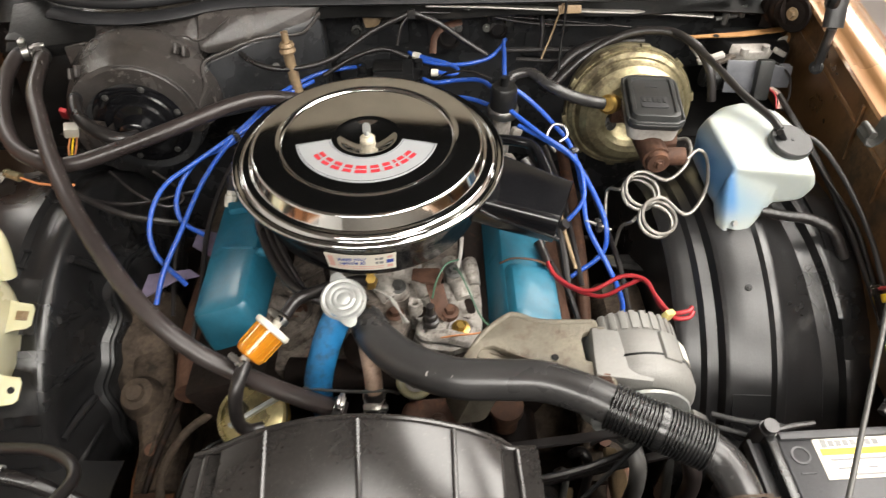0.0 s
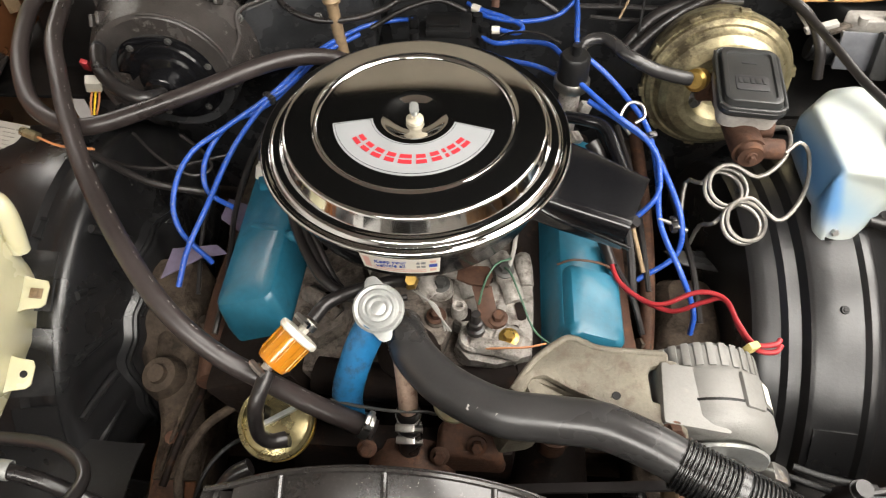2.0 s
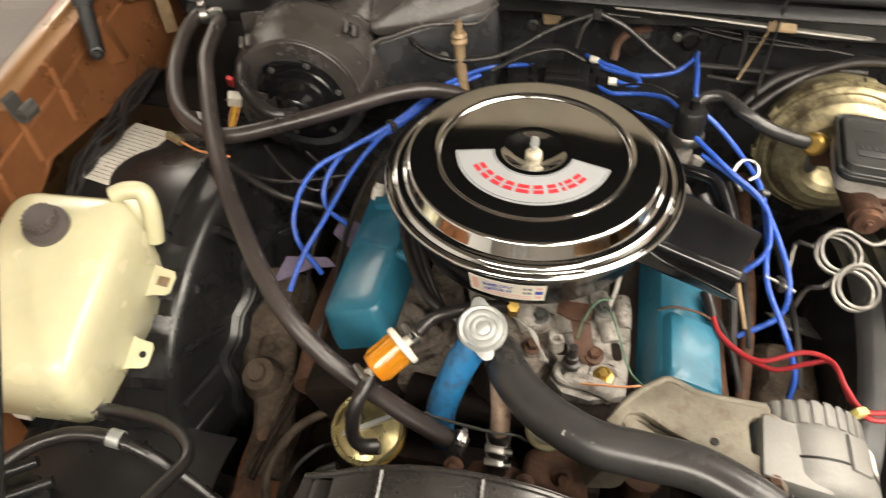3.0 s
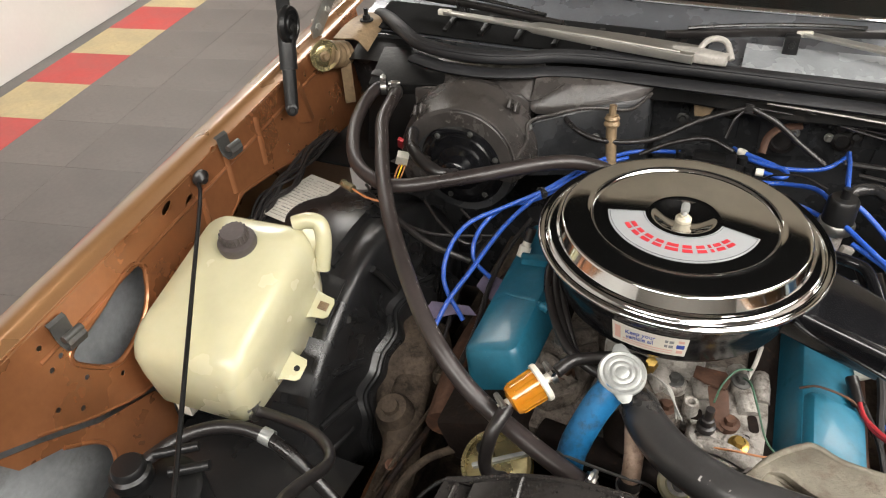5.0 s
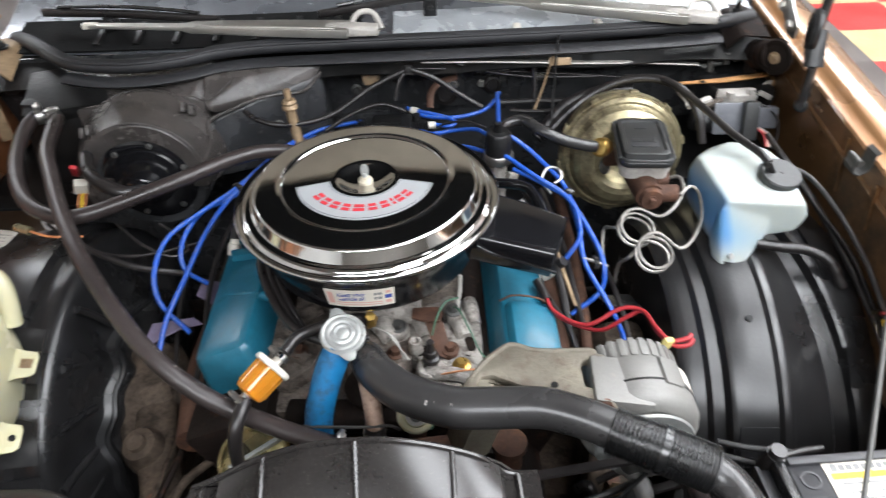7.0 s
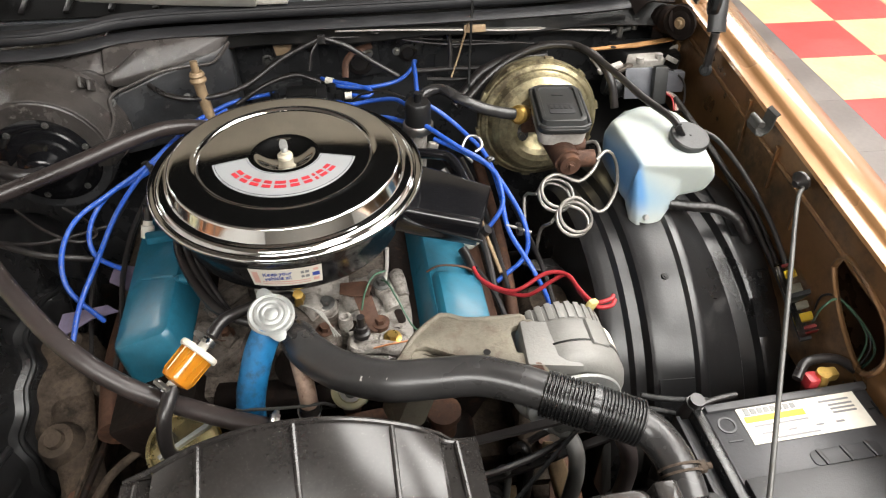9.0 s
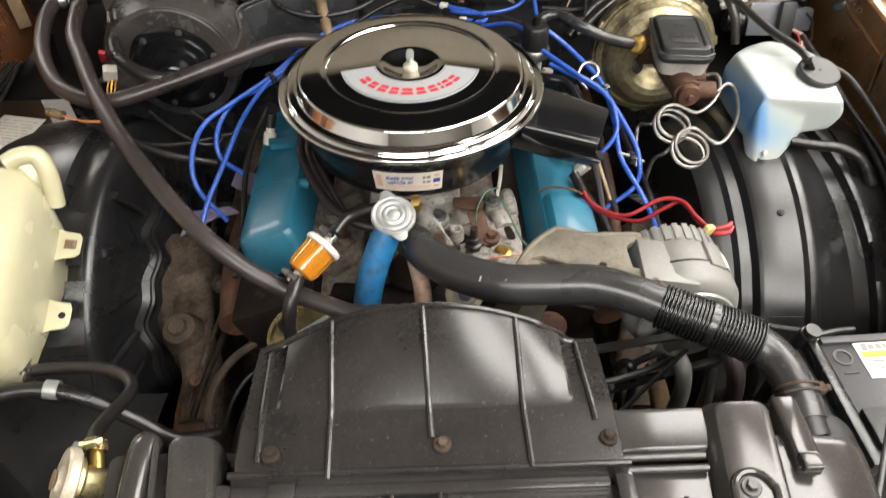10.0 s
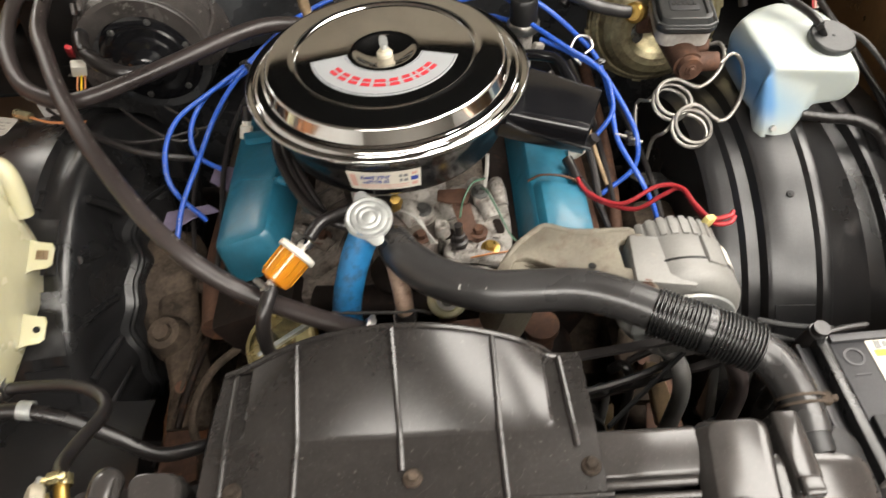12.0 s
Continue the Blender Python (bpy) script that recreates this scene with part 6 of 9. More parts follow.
part("upper_case", hull([(-0.60, 0.357, 0.962), (-0.37, 0.359, 0.979), (-0.345, 0.362, 0.965), (-0.345, 0.362, 0.84), (-0.60, 0.357, 0.84), (-0.57, 0.43, 0.996), (-0.35, 0.43, 1.008), (-0.345, 0.47, 1.008), (-0.60, 0.47, 0.996), (-0.60, 0.47, 0.84), (-0.345, 0.47, 0.84)], 0.004, 2), M["heater_plastic"], heater, "", 30)
part("outlet_case", hull([(-0.346, 0.354, 0.955), (-0.30, 0.366, 0.958), (-0.245, 0.385, 0.968), (-0.15, 0.412, 0.964), (-0.113, 0.44, 1.004), (-0.24, 0.415, 1.0), (-0.262, 0.40, 0.998), (-0.346, 0.40, 1.003), (-0.11, 0.46, 1.004), (-0.346, 0.46, 1.005), (-0.33, 0.36, 0.94), (-0.15, 0.42, 0.94), (-0.33, 0.46, 0.93)], 0.004, 2), M["heater_plastic"], heater, "", 30)
part("case_crease", tube([(-0.58, 0.358, 0.966), (-0.47, 0.362, 0.978), (-0.372, 0.362, 0.9805), (-0.348, 0.362, 0.970), (-0.325, 0.372, 0.975), (-0.285, 0.395, 1.0)], 0.0022, 8, 5), M["heater_plastic"], heater)
part("case_front", hull([(-0.335, 0.34, 0.935), (-0.245, 0.376, 0.958), (-0.15, 0.41, 0.956), (-0.12, 0.43, 0.985), (-0.345, 0.345, 0.80), (-0.12, 0.43, 0.80), (-0.33, 0.5, 0.93), (-0.12, 0.5, 0.98), (-0.34, 0.5, 0.80), (-0.12, 0.5, 0.80)], 0.006, 2), M["firewall_paint"], heater, "black lower case")
part("case_rim", tube([(-0.336, 0.25, 0.898), (-0.328, 0.29, 0.915), (-0.336, 0.333, 0.937), (-0.29, 0.352, 0.952), (-0.245, 0.374, 0.961), (-0.2, 0.392, 0.960), (-0.152, 0.407, 0.958), (-0.118, 0.428, 0.988)], 0.0035, 8, 5), M["heater_plastic"], heater)
part("left_box", box(0.17, 0.13, 0.03, 0.006, at(-0.63, 0.42, 0.972, 16, -4, 8)), M["dark_metal"], heater, "flat dark cover plate")
part("left_wall", box(0.15, 0.12, 0.22, 0.015, at(-0.655, 0.425, 0.86, 0, 8, 0)), M["dark_metal"], heater)
for x, y, z in ((-0.337, 0.332, 0.926), (-0.209, 0.372, 0.905)):
    part("rim_screw", hexbolt((x, y, z), (0.1, -0.8, 0.5), 0.005, 0.006, 0.008), M["clip_steel"], heater)

# heater hoses, left side
def hose_line(label, pts, r, mat_="rubber", stripe=None):
    """A heater hose with a dashed white maker's line along it, where stripe gives the side it lies on."""
    t = thing("heater_hose", pts[-1], label, "hose", "heater hoses")
    part("rubber_tube", tube(pts, r, 16, 8), M[mat_], t)
    if not stripe:
        c = spline(pts, 12)
        for i in (8, len(c) - 10):
            part("cloth_band", tube(c[i:i + 4], r + 0.0006, 16, 2), M["rubber_seal"], t, "worn black band")
    if stripe:
        c = spline(pts, 30)
        side = Vector(stripe).normalized()
        run, last = 0.0, 0
        for i in range(12, len(c) - 22):
            run += (c[i] - c[i - 1]).length
            k = int(run / 0.0085)
            if k != last and k % 5 in (0, 1):
                d = (c[i + 1] - c[i]).normalized()
                o = (side - d * side.dot(d)).normalized()
                part("white_dash", rod(c[i] + o * (r - 0.0004), c[i] + o * (r - 0.0004) + d * (0.003 + 0.002 * (k % 2)), 0.0006, 5), M["hose_print"], t)
            last = k
    return t


hose_line("long black heater hose sweeping down to the water pump", [(-0.645, 0.352, 0.957), (-0.631, 0.328, 0.957), (-0.611, 0.231, 0.95), (-0.573, 0.151, 0.945), (-0.522, 0.054, 0.935), (-0.45, -0.059, 0.925), (-0.362, -0.171, 0.903), (-0.297, -0.236, 0.877),
                                                                         (-0.237, -0.27, 0.841), (-0.178, -0.288, 0.812), (-0.104, -0.316, 0.80), (-0.03, -0.339, 0.79)], 0.0135, "hose_brown", (0.55, 0.3, 0.75))
hose_line("black heater hose looping under and across the blower", [(-0.662, 0.362, 0.955), (-0.686, 0.345, 0.952), (-0.688, 0.286, 0.94), (-0.66, 0.192, 0.93), (-0.608, 0.106, 0.92), (-0.543, 0.065, 0.915), (-0.496, 0.064, 0.915), (-0.437, 0.089, 0.92),
                                                                    (-0.351, 0.133, 0.93), (-0.265, 0.19, 0.935), (-0.212, 0.222, 0.93), (-0.161, 0.255, 0.905), (-0.12, 0.27, 0.87)], 0.0135, "hose_brown")
hose_line("short black cooling tube on the blower motor", [(-0.55, 0.245, 0.925), (-0.544, 0.225, 0.93), (-0.527, 0.187, 0.925), (-0.491, 0.151, 0.92), (-0.445, 0.135, 0.91), (-0.43, 0.17, 0.89)], 0.012)
for p, w in (((-0.635, 0.336, 0.957), (0.5, -1, 0)), ((-0.672, 0.355, 0.955), (-0.9, -0.4, 0))):
    solo("hose_clamp", clamp_ring(p, w, 0.0148, 0.012), M["bare_steel"], "steel clamp at the heater connection", "clamp", "heater clamps")
solo("hose_clamp", clamp_ring((-0.042, -0.336, 0.795), (0.9, -0.15, -0.4), 0.0148, 0.011), M["bare_steel"], "steel clamp at the water pump inlet", "clamp", "heater clamps")
conn = thing("wire_connector", (-0.575, 0.20, 0.87), "pale plastic plug with red and orange wires", "connector")
part("plug", box(0.024, 0.018, 0.026, 0.003, at(-0.552, 0.188, 0.893, 20, 15, 20)), M["white_plastic"], conn)
part("red_tag", box(0.012, 0.008, 0.035, 0.002, at(-0.563, 0.208, 0.915, 30, 20, 0)), M["wire_red"], conn, "red tag")
for k in range(3):
    part("lead", tube([(-0.556 + 0.006 * k, 0.182, 0.882), (-0.56 + 0.007 * k, 0.17, 0.868), (-0.558 + 0.004 * k, 0.155, 0.855)], 0.0018, 6, 4), M[("wire_orange", "ink_yellow", "wire_orange")[k]], conn)
conn2 = thing("wire_connector", (-0.60, 0.07, 0.87), "brass coloured wire plug with orange lead", "connector")
part("plug", rod((-0.628, 0.08, 0.885), (-0.60, 0.07, 0.882), 0.008, 8), M["zinc_gold"], conn2)
part("lead", tube([(-0.6, 0.07, 0.882), (-0.56, 0.055, 0.88), (-0.50, 0.045, 0.885)], 0.0022, 6, 4), M["wire_orange"], conn2)

dip = thing("transmission_filler", (-0.165, 0.33, 0.78), "tan coated filler tube with ringed plug", "filler tube")
part("tube", tube([(-0.15, 0.31, 0.80), (-0.165, 0.335, 0.86), (-0.175, 0.352, 0.92), (-0.178, 0.358, 0.955)], 0.0105, 14, 5), M["tan_coat"], dip)
part("ring", lathe([(0, 0), (0.015, 0), (0.016, 0.004), (0.013, 0.01), (0.015, 0.014), (0.012, 0.02), (0, 0.02)], 20, facing((-0.177, 0.356, 0.945), (-0.05, 0.1, 1))), M["tan_coat"], dip)
part("plug", rod((-0.178, 0.358, 0.962), (-0.179, 0.362, 0.985), 0.007, 10), M["tan_coat"], dip)

# ---- ignition: distributor, vacuum valve, plug wires ----
dist = thing("distributor", (0.03, 0.37, 0.78), "black distributor cap with wire towers", "distributor")
part("cap", box(0.115, 0.085, 0.05, 0.01, at(0.02, 0.375, 0.85)), M["black_plastic"], dist)
part("coil_cover", box(0.08, 0.06, 0.016, 0.005, at(0.02, 0.39, 0.882)), M["black_plastic"], dist)
part("coil_plate", box(0.06, 0.03, 0.006, 0.002, at(0.01, 0.385, 0.893)), M["dark_metal"], dist)
for x, y in ((0.07, 0.415), (0.083, 0.385), (0.08, 0.35), (-0.045, 0.40), (-0.04, 0.36)):
    part("tower", rod((x, y, 0.86), (x, y, 0.888), 0.009, 12), M["black_plastic"], dist)
for x, y, z, w in ((0.067, 0.44, 0.884, (1, -0.5, 0)), (0.103, 0.378, 0.882, (1, 0, 0))):
    part("clip", rod(Vector((x, y, z)) - Vector(w) * 0.007, Vector((x, y, z)) + Vector(w) * 0.007, 0.0075, 10), M["white_plastic"], dist, "white wire clip")
vac = thing("vacuum_valve", (0.226, 0.21, 0.80), "black vacuum valve with silver crimped ring", "valve")
part("stem", rod((0.222, 0.20, 0.80), (0.226, 0.212, 0.90), 0.017, 18), M["cast_aluminium"], vac)
part("can", lathe([(0, 0.893), (0.024, 0.893), (0.026, 0.898), (0.0245, 0.914), (0.0235, 0.95), (0.02, 0.955), (0.008, 0.956), (0.007, 0.972), (0, 0.972)], 32, at(0.226, 0.213, 0)), M["black_plastic"], vac)
part("ring", lathe([(0.022, 0.896), (0.0282, 0.896), (0.0285, 0.9), (0.0285, 0.908), (0.026, 0.912), (0.022, 0.913), (0.022, 0.896)], 32, at(0.226, 0.213, 0), caps=False), M["bare_steel"], vac, "silver crimped ring")
for k in range(5):
    a = 70 * k + 20
    part("linkage", box(0.02, 0.012, 0.022, 0.003, at(0.226 + 0.026 * math.cos(radians(a)), 0.19 + 0.026 * math.sin(radians(a)), 0.862 - 0.009 * k, 15 * k, 20, a)), M["cast_aluminium"], vac)
solo("vacuum_pipe", tube([(0.215, 0.15, 0.885), (0.245, 0.14, 0.888), (0.275, 0.125, 0.885), (0.295, 0.07, 0.868), (0.305, 0.03, 0.86)], 0.0095, 12, 6), M["black_enamel"], "bent gloss black metal pipe beside the carburettor", "pipe")
solo("vacuum_hose", tube([(0.255, 0.11, 0.87), (0.268, 0.09, 0.855), (0.27, 0.05, 0.835), (0.265, 0.01, 0.82)], 0.011, 12, 10, swell=lambda s: 1 + 0.05 * math.cos(2 * math.pi * s / 0.005)), M["rubber"], "black ribbed conduit over the valve cover", "hose")


def wire(pts, label="blue silicone spark plug wire", r=0.0043, mat_="wire_blue", name="spark_plug_wire", group="plug wires", cat="wire"):
    if mat_ != "wire_blue":
        return solo(name, tube(pts, r, 10, 7), M[mat_], label, cat, group)
    t = thing(name, pts[-1], label, cat, group)
    part("jacket", tube(pts, r, 10, 7), M[mat_], t)
    c = spline(pts, 24)
    dashes, run = [], 0.0
    for i in range(6, len(c) - 6):
        run += (c[i] - c[i - 1]).length
        if (int(run / 0.007) * 7) % 11 < 6 and int(run / 0.007) != int((run - (c[i] - c[i - 1]).length) / 0.007):
            d = (c[i + 1] - c[i]).normalized()
            o = Vector((0.1, -0.55, 0.8))
            o = (o - d * o.dot(d)).normalized()
            dashes.append(rod(c[i] + o * (r - 0.0003), c[i] + o * (r - 0.0003) + d * 0.0032, 0.0006, 5))
    for dash in dashes:
        part("print_dash", dash, M["hose_print"], t)
    return t


wire([(0.05, 0.47, 0.875), (0.087, 0.422, 0.88), (0.15, 0.401, 0.885), (0.208, 0.412, 0.89), (0.238, 0.438, 0.9), (0.252, 0.472, 0.9)])
wire([(0.252, 0.472, 0.9), (0.24, 0.40, 0.935), (0.234, 0.32, 0.955), (0.228, 0.25, 0.965), (0.226, 0.215, 0.968)])
wire([(0.104, 0.382, 0.882), (0.14, 0.37, 0.882), (0.15, 0.385, 0.885), (0.125, 0.41, 0.884), (0.07, 0.44, 0.884)])
wire([(0.08, 0.35, 0.885), (0.105, 0.325, 0.892), (0.147, 0.32, 0.9), (0.189, 0.286, 0.92), (0.212, 0.24, 0.93)])
wire([(-0.045, 0.40, 0.885), (-0.081, 0.411, 0.875), (-0.135, 0.384, 0.878), (-0.193, 0.317, 0.882), (-0.224, 0.25, 0.885), (-0.262, 0.187, 0.878), (-0.314, 0.116, 0.875), (-0.364, 0.067, 0.86), (-0.377, 0.004, 0.84), (-0.369, -0.036, 0.8), (-0.329, -0.053, 0.74)], "blue silicone spark plug wire, looped beside the valve cover")
wire([(-0.14, 0.37, 0.872), (-0.2, 0.30, 0.876), (-0.235, 0.22, 0.878), (-0.27, 0.168, 0.872), (-0.3, 0.08, 0.86), (-0.324, -0.014, 0.83), (-0.345, -0.075, 0.8), (-0.354, -0.122, 0.77)], "blue silicone spark plug wire, running down to a plug")
wire([(-0.2, 0.31, 0.87), (-0.262, 0.182, 0.868), (-0.319, 0.129, 0.865), (-0.345, 0.069, 0.845), (-0.341, 0.035, 0.81), (-0.307, 0.036, 0.77)], "blue silicone spark plug wire, looped beside the valve cover")
wire([(0.23, 0.235, 0.935), (0.245, 0.228, 0.938), (0.276, 0.214, 0.92), (0.31, 0.18, 0.9), (0.341, 0.131, 0.88), (0.353, 0.059, 0.85), (0.356, -0.008, 0.82), (0.383, -0.072, 0.79), (0.409, -0.104, 0.74), (0.412, -0.12, 0.70)], "blue silicone spark plug wire, running down to a plug")
wire([(0.236, 0.195, 0.915), (0.29, 0.139, 0.9), (0.337, 0.107, 0.88), (0.37, 0.044, 0.85), (0.387, -0.009, 0.82), (0.381, -0.036, 0.78), (0.329, -0.06, 0.75)], "blue silicone spark plug wire, running down to a plug")
wire([(0.25, 0.17, 0.90), (0.30, 0.135, 0.89), (0.345, 0.10, 0.875), (0.354, 0.06, 0.86), (0.349, 0.027, 0.84), (0.313, 0.007, 0.8)], "blue silicone spark plug wire, running down to a plug")
wire([(0.06, 0.33, 0.872), (0.12, 0.29, 0.885), (0.17, 0.255, 0.9), (0.205, 0.225, 0.905)])
for p, w in (((-0.262, 0.185, 0.876), (-0.6, -0.8, 0)), ((0.341, 0.118, 0.878), (0.4, -1, -0.4)), ((0.375, -0.005, 0.818), (1, 0.1, 0))):
    m = facing(p, w)
    solo("wire_loom_clip", moved(join(box(0.024, 0.014, 0.01, 0.003), box(0.008, 0.024, 0.007, 0.002)), m), M["hose_grey"], "small grey clip holding plug wires", "clip", "wire clips")
solo("wire_loop_stay", tube([(0.315, 0.13, 0.87), (0.30, 0.15, 0.885), (0.312, 0.168, 0.9), (0.33, 0.165, 0.9), (0.335, 0.148, 0.892), (0.322, 0.14, 0.885)], 0.0028, 8, 6), M["bare_steel"], "looped bare wire stay for the plug wires", "wire")
solo("wire_stay", tube([(0.352, -0.001, 0.825), (0.37, -0.006, 0.822), (0.395, -0.014, 0.815)], 0.003, 8, 4), M["brake_line"], "straight bare wire stay between plug wires", "wire")
wire([(0.275, -0.04, 0.80), (0.281, -0.06, 0.80), (0.293, -0.104, 0.8), (0.335, -0.144, 0.81), (0.384, -0.142, 0.84), (0.413, -0.158, 0.85), (0.42, -0.2, 0.858), (0.432, -0.232, 0.862), (0.455, -0.235, 0.868), (0.462, -0.228, 0.868)], "red charging wire to the alternator", 0.0034, "wire_red", "charging_wire", "charging wires")
wire([(0.276, -0.045, 0.79), (0.283, -0.065, 0.79), (0.303, -0.108, 0.79), (0.354, -0.147, 0.8), (0.392, -0.151, 0.83), (0.414, -0.158, 0.848), (0.424, -0.21, 0.853), (0.436, -0.238, 0.858), (0.455, -0.242, 0.862), (0.463, -0.234, 0.866)], "red charging wire to the alternator", 0.0034, "wire_red", "charging_wire", "charging wires")
solo("wire_boot", tube([(0.272, -0.03, 0.805), (0.277, -0.045, 0.80), (0.283, -0.07, 0.795)], 0.009, 10, 4), M["rubber"], "black boot where red wires leave the loom", "boot")
wire([(0.128, -0.095, 0.815), (0.137, -0.12, 0.83), (0.15, -0.15, 0.82), (0.17, -0.185, 0.795), (0.2, -0.21, 0.79)], "thin green wire across the manifold", 0.0015, "wire_green", "thin_wire", "thin wires")
wire([(0.136, -0.09, 0.83), (0.115, -0.105, 0.835), (0.1, -0.13, 0.825), (0.093, -0.17, 0.83)], "thin green wire across the manifold", 0.0015, "wire_green", "thin_wire", "thin wires")
wire([(0.1, -0.215, 0.79), (0.13, -0.218, 0.8), (0.16, -0.215, 0.8), (0.185, -0.205, 0.795)], "thin orange wire across the manifold", 0.0015, "wire_orange", "thin_wire", "thin wires")
for k, (r, dx) in enumerate(((0.0075, 0), (0.006, 0.012), (0.005, 0.022))):
    solo("vacuum_hose", tube([(-0.19 + dx, 0.03, 0.86), (-0.185 + dx, -0.03, 0.865), (-0.16 + dx, -0.09, 0.85), (-0.12 + dx, -0.145, 0.835 - 0.01 * k), (-0.07 + dx, -0.165, 0.82), (-0.03 + dx, -0.15, 0.81)], r, 10, 6), M["rubber"], "black vacuum hose curving under the air cleaner", "hose", "vacuum hoses")
for p0, w in (((-0.255, 0.07, 0.835), (0.2, 0.5, 1)), ((0.30, 0.0, 0.80), (0.4, -0.2, 0.6))):
    m = facing(p0, w)
    plug = thing("spark_plug_boot", p0, "grey and white plug cap on the engine", "plug cap", "plug caps")
    part("insulator", moved(lathe([(0, -0.02), (0.011, -0.02), (0.011, 0.0), (0.008, 0.002), (0.008, 0.012), (0, 0.013)], 14), m), M["white_plastic"], plug)
    part("boot", moved(rod((0, 0, 0.01), (0, 0, 0.035), 0.009, 12), m), M["rubber"], plug)
solo("wire_tray_clip", box(0.05, 0.02, 0.014, 0.004, at(-0.225, 0.03, 0.842, 0, 10, 20)), M["engine_blue"], "blue painted wire bracket on the valve cover", "bracket")
for pts in ([(-0.33, 0.07), (-0.27, 0.05), (-0.255, -0.005), (-0.29, 0.0), (-0.335, 0.03)], [(-0.40, -0.03), (-0.33, -0.02), (-0.31, -0.035), (-0.35, -0.045), (-0.385, -0.07), (-0.405, -0.085)]):
    solo("splash_flap", prism(pts, 0.003, 0.0006, at(0, 0, 0.745, 8, 0, 0)), material("flap", (0.15, 0.125, 0.19), 0.6, 0, 0.3, 60, 14, 0.2), "lilac grey torn flap beside the engine", "flap", "torn flaps")
solo("splash_flap", prism([(0.40, 0.05), (0.47, 0.06), (0.49, 0.02), (0.43, 0.025)], 0.003, 0.0006, at(0, 0, 0.74, 0, 8, 0)), M["hose_grey"], "grey torn flap behind the brake pipes", "flap", "torn flaps")

for pts, r, mt in (([(0.262, 0.16, 0.875), (0.285, 0.09, 0.855), (0.30, 0.02, 0.83), (0.312, -0.04, 0.80), (0.318, -0.10, 0.76)], 0.006, "rubber"), ([(0.28, 0.12, 0.86), (0.305, 0.06, 0.84), (0.318, -0.01, 0.81), (0.335, -0.06, 0.77)], 0.0035, "tan_coat"),
                   ([(0.30, 0.16, 0.86), (0.325, 0.08, 0.82), (0.335, 0.0, 0.79), (0.345, -0.08, 0.75)], 0.0045, "rubber"), ([(0.275, -0.03, 0.80), (0.295, -0.07, 0.785), (0.315, -0.11, 0.77), (0.33, -0.15, 0.74)], 0.0045, "rubber"),
                   ([(-0.285, 0.20, 0.80), (-0.30, 0.11, 0.79), (-0.305, 0.02, 0.77), (-0.295, -0.08, 0.75), (-0.30, -0.17, 0.72)], 0.005, "rubber"), ([(-0.33, 0.22, 0.78), (-0.36, 0.13, 0.76), (-0.37, 0.03, 0.73), (-0.36, -0.08, 0.69)], 0.004, "rubber"),
                   ([(0.38, 0.16, 0.80), (0.40, 0.08, 0.77), (0.42, -0.02, 0.74), (0.43, -0.1, 0.70)], 0.005, "rubber")):
    solo("engine_wire", tube(pts, r, 8, 6), M[mt], "thin dirty wire running beside the valve cover", "wire", "engine wires")

# ---- firewall lines ----
rail = thing("wiper_link_rail", (0.35, 0.49, 0.94), "grey steel rail across the firewall", "rail")
part("bar", tube([(0.088, 0.44, 0.994), (0.215, 0.44, 0.989), (0.33, 0.44, 0.982), (0.424, 0.44, 0.976), (0.55, 0.44, 0.97), (0.66, 0.44, 0.961)], 0.0065, 10, 6, flat=0.6), M["brake_line"], rail)
part("tag", box(0.045, 0.006, 0.016, 0.002, at(0.37, 0.432, 0.985, -20, 0, 0)), M["tan_coat"], rail)
for pts, r in (([(-0.29, 0.40, 0.965), (-0.28, 0.375, 0.945), (-0.24, 0.35, 0.925), (-0.18, 0.345, 0.915), (-0.1, 0.37, 0.92), (-0.02, 0.41, 0.955), (0.06, 0.43, 0.985)], 0.0055), ([(0.06, 0.43, 0.985), (0.04, 0.415, 0.965), (0.03, 0.40, 0.93)], 0.003),
               ([(0.06, 0.43, 0.985), (0.11, 0.425, 0.965), (0.16, 0.42, 0.93), (0.21, 0.41, 0.90)], 0.0055), ([(0.06, 0.43, 0.985), (0.16, 0.45, 0.97), (0.27, 0.46, 0.955), (0.42, 0.45, 0.945), (0.5, 0.44, 0.94)], 0.0022),
               ([(0.315, 0.45, 0.985), (0.32, 0.45, 0.96), (0.322, 0.44, 0.93), (0.32, 0.43, 0.90)], 0.005), ([(-0.12, 0.385, 0.875), (-0.06, 0.40, 0.905), (0.0, 0.41, 0.918), (0.05, 0.40, 0.905)], 0.0048),
               ([(0.11, 0.36, 0.88), (0.13, 0.33, 0.91), (0.17, 0.31, 0.925), (0.21, 0.29, 0.92)], 0.0022)):
    solo("firewall_hose", tube(pts, r, 10, 7), M["rubber"], "thin black hose looping over the firewall", "hose", "firewall hoses")
solo("hose_clip", box(0.016, 0.012, 0.018, 0.003, at(0.06, 0.424, 0.985)), M["hose_grey"], "grey clip gathering thin hoses", "clip")
solo("heat_strap", tube([(0.10, 0.42, 0.90), (0.105, 0.44, 0.925), (0.125, 0.455, 0.94), (0.16, 0.465, 0.945)], 0.007, 8, 6, flat=0.35), M["rusty_iron"], "brown curved strap on the firewall", "strap")
solo("rusty_tab", prism([(0, 0), (0.03, 0.005), (0.045, -0.02), (0.035, -0.04), (0.01, -0.042), (0.004, -0.02)], 0.003, 0.0006, at(-0.045, 0.478, 0.975, 70, 0, 0)), M["tan_coat"], "tan coated steel tab under the cowl", "tab")
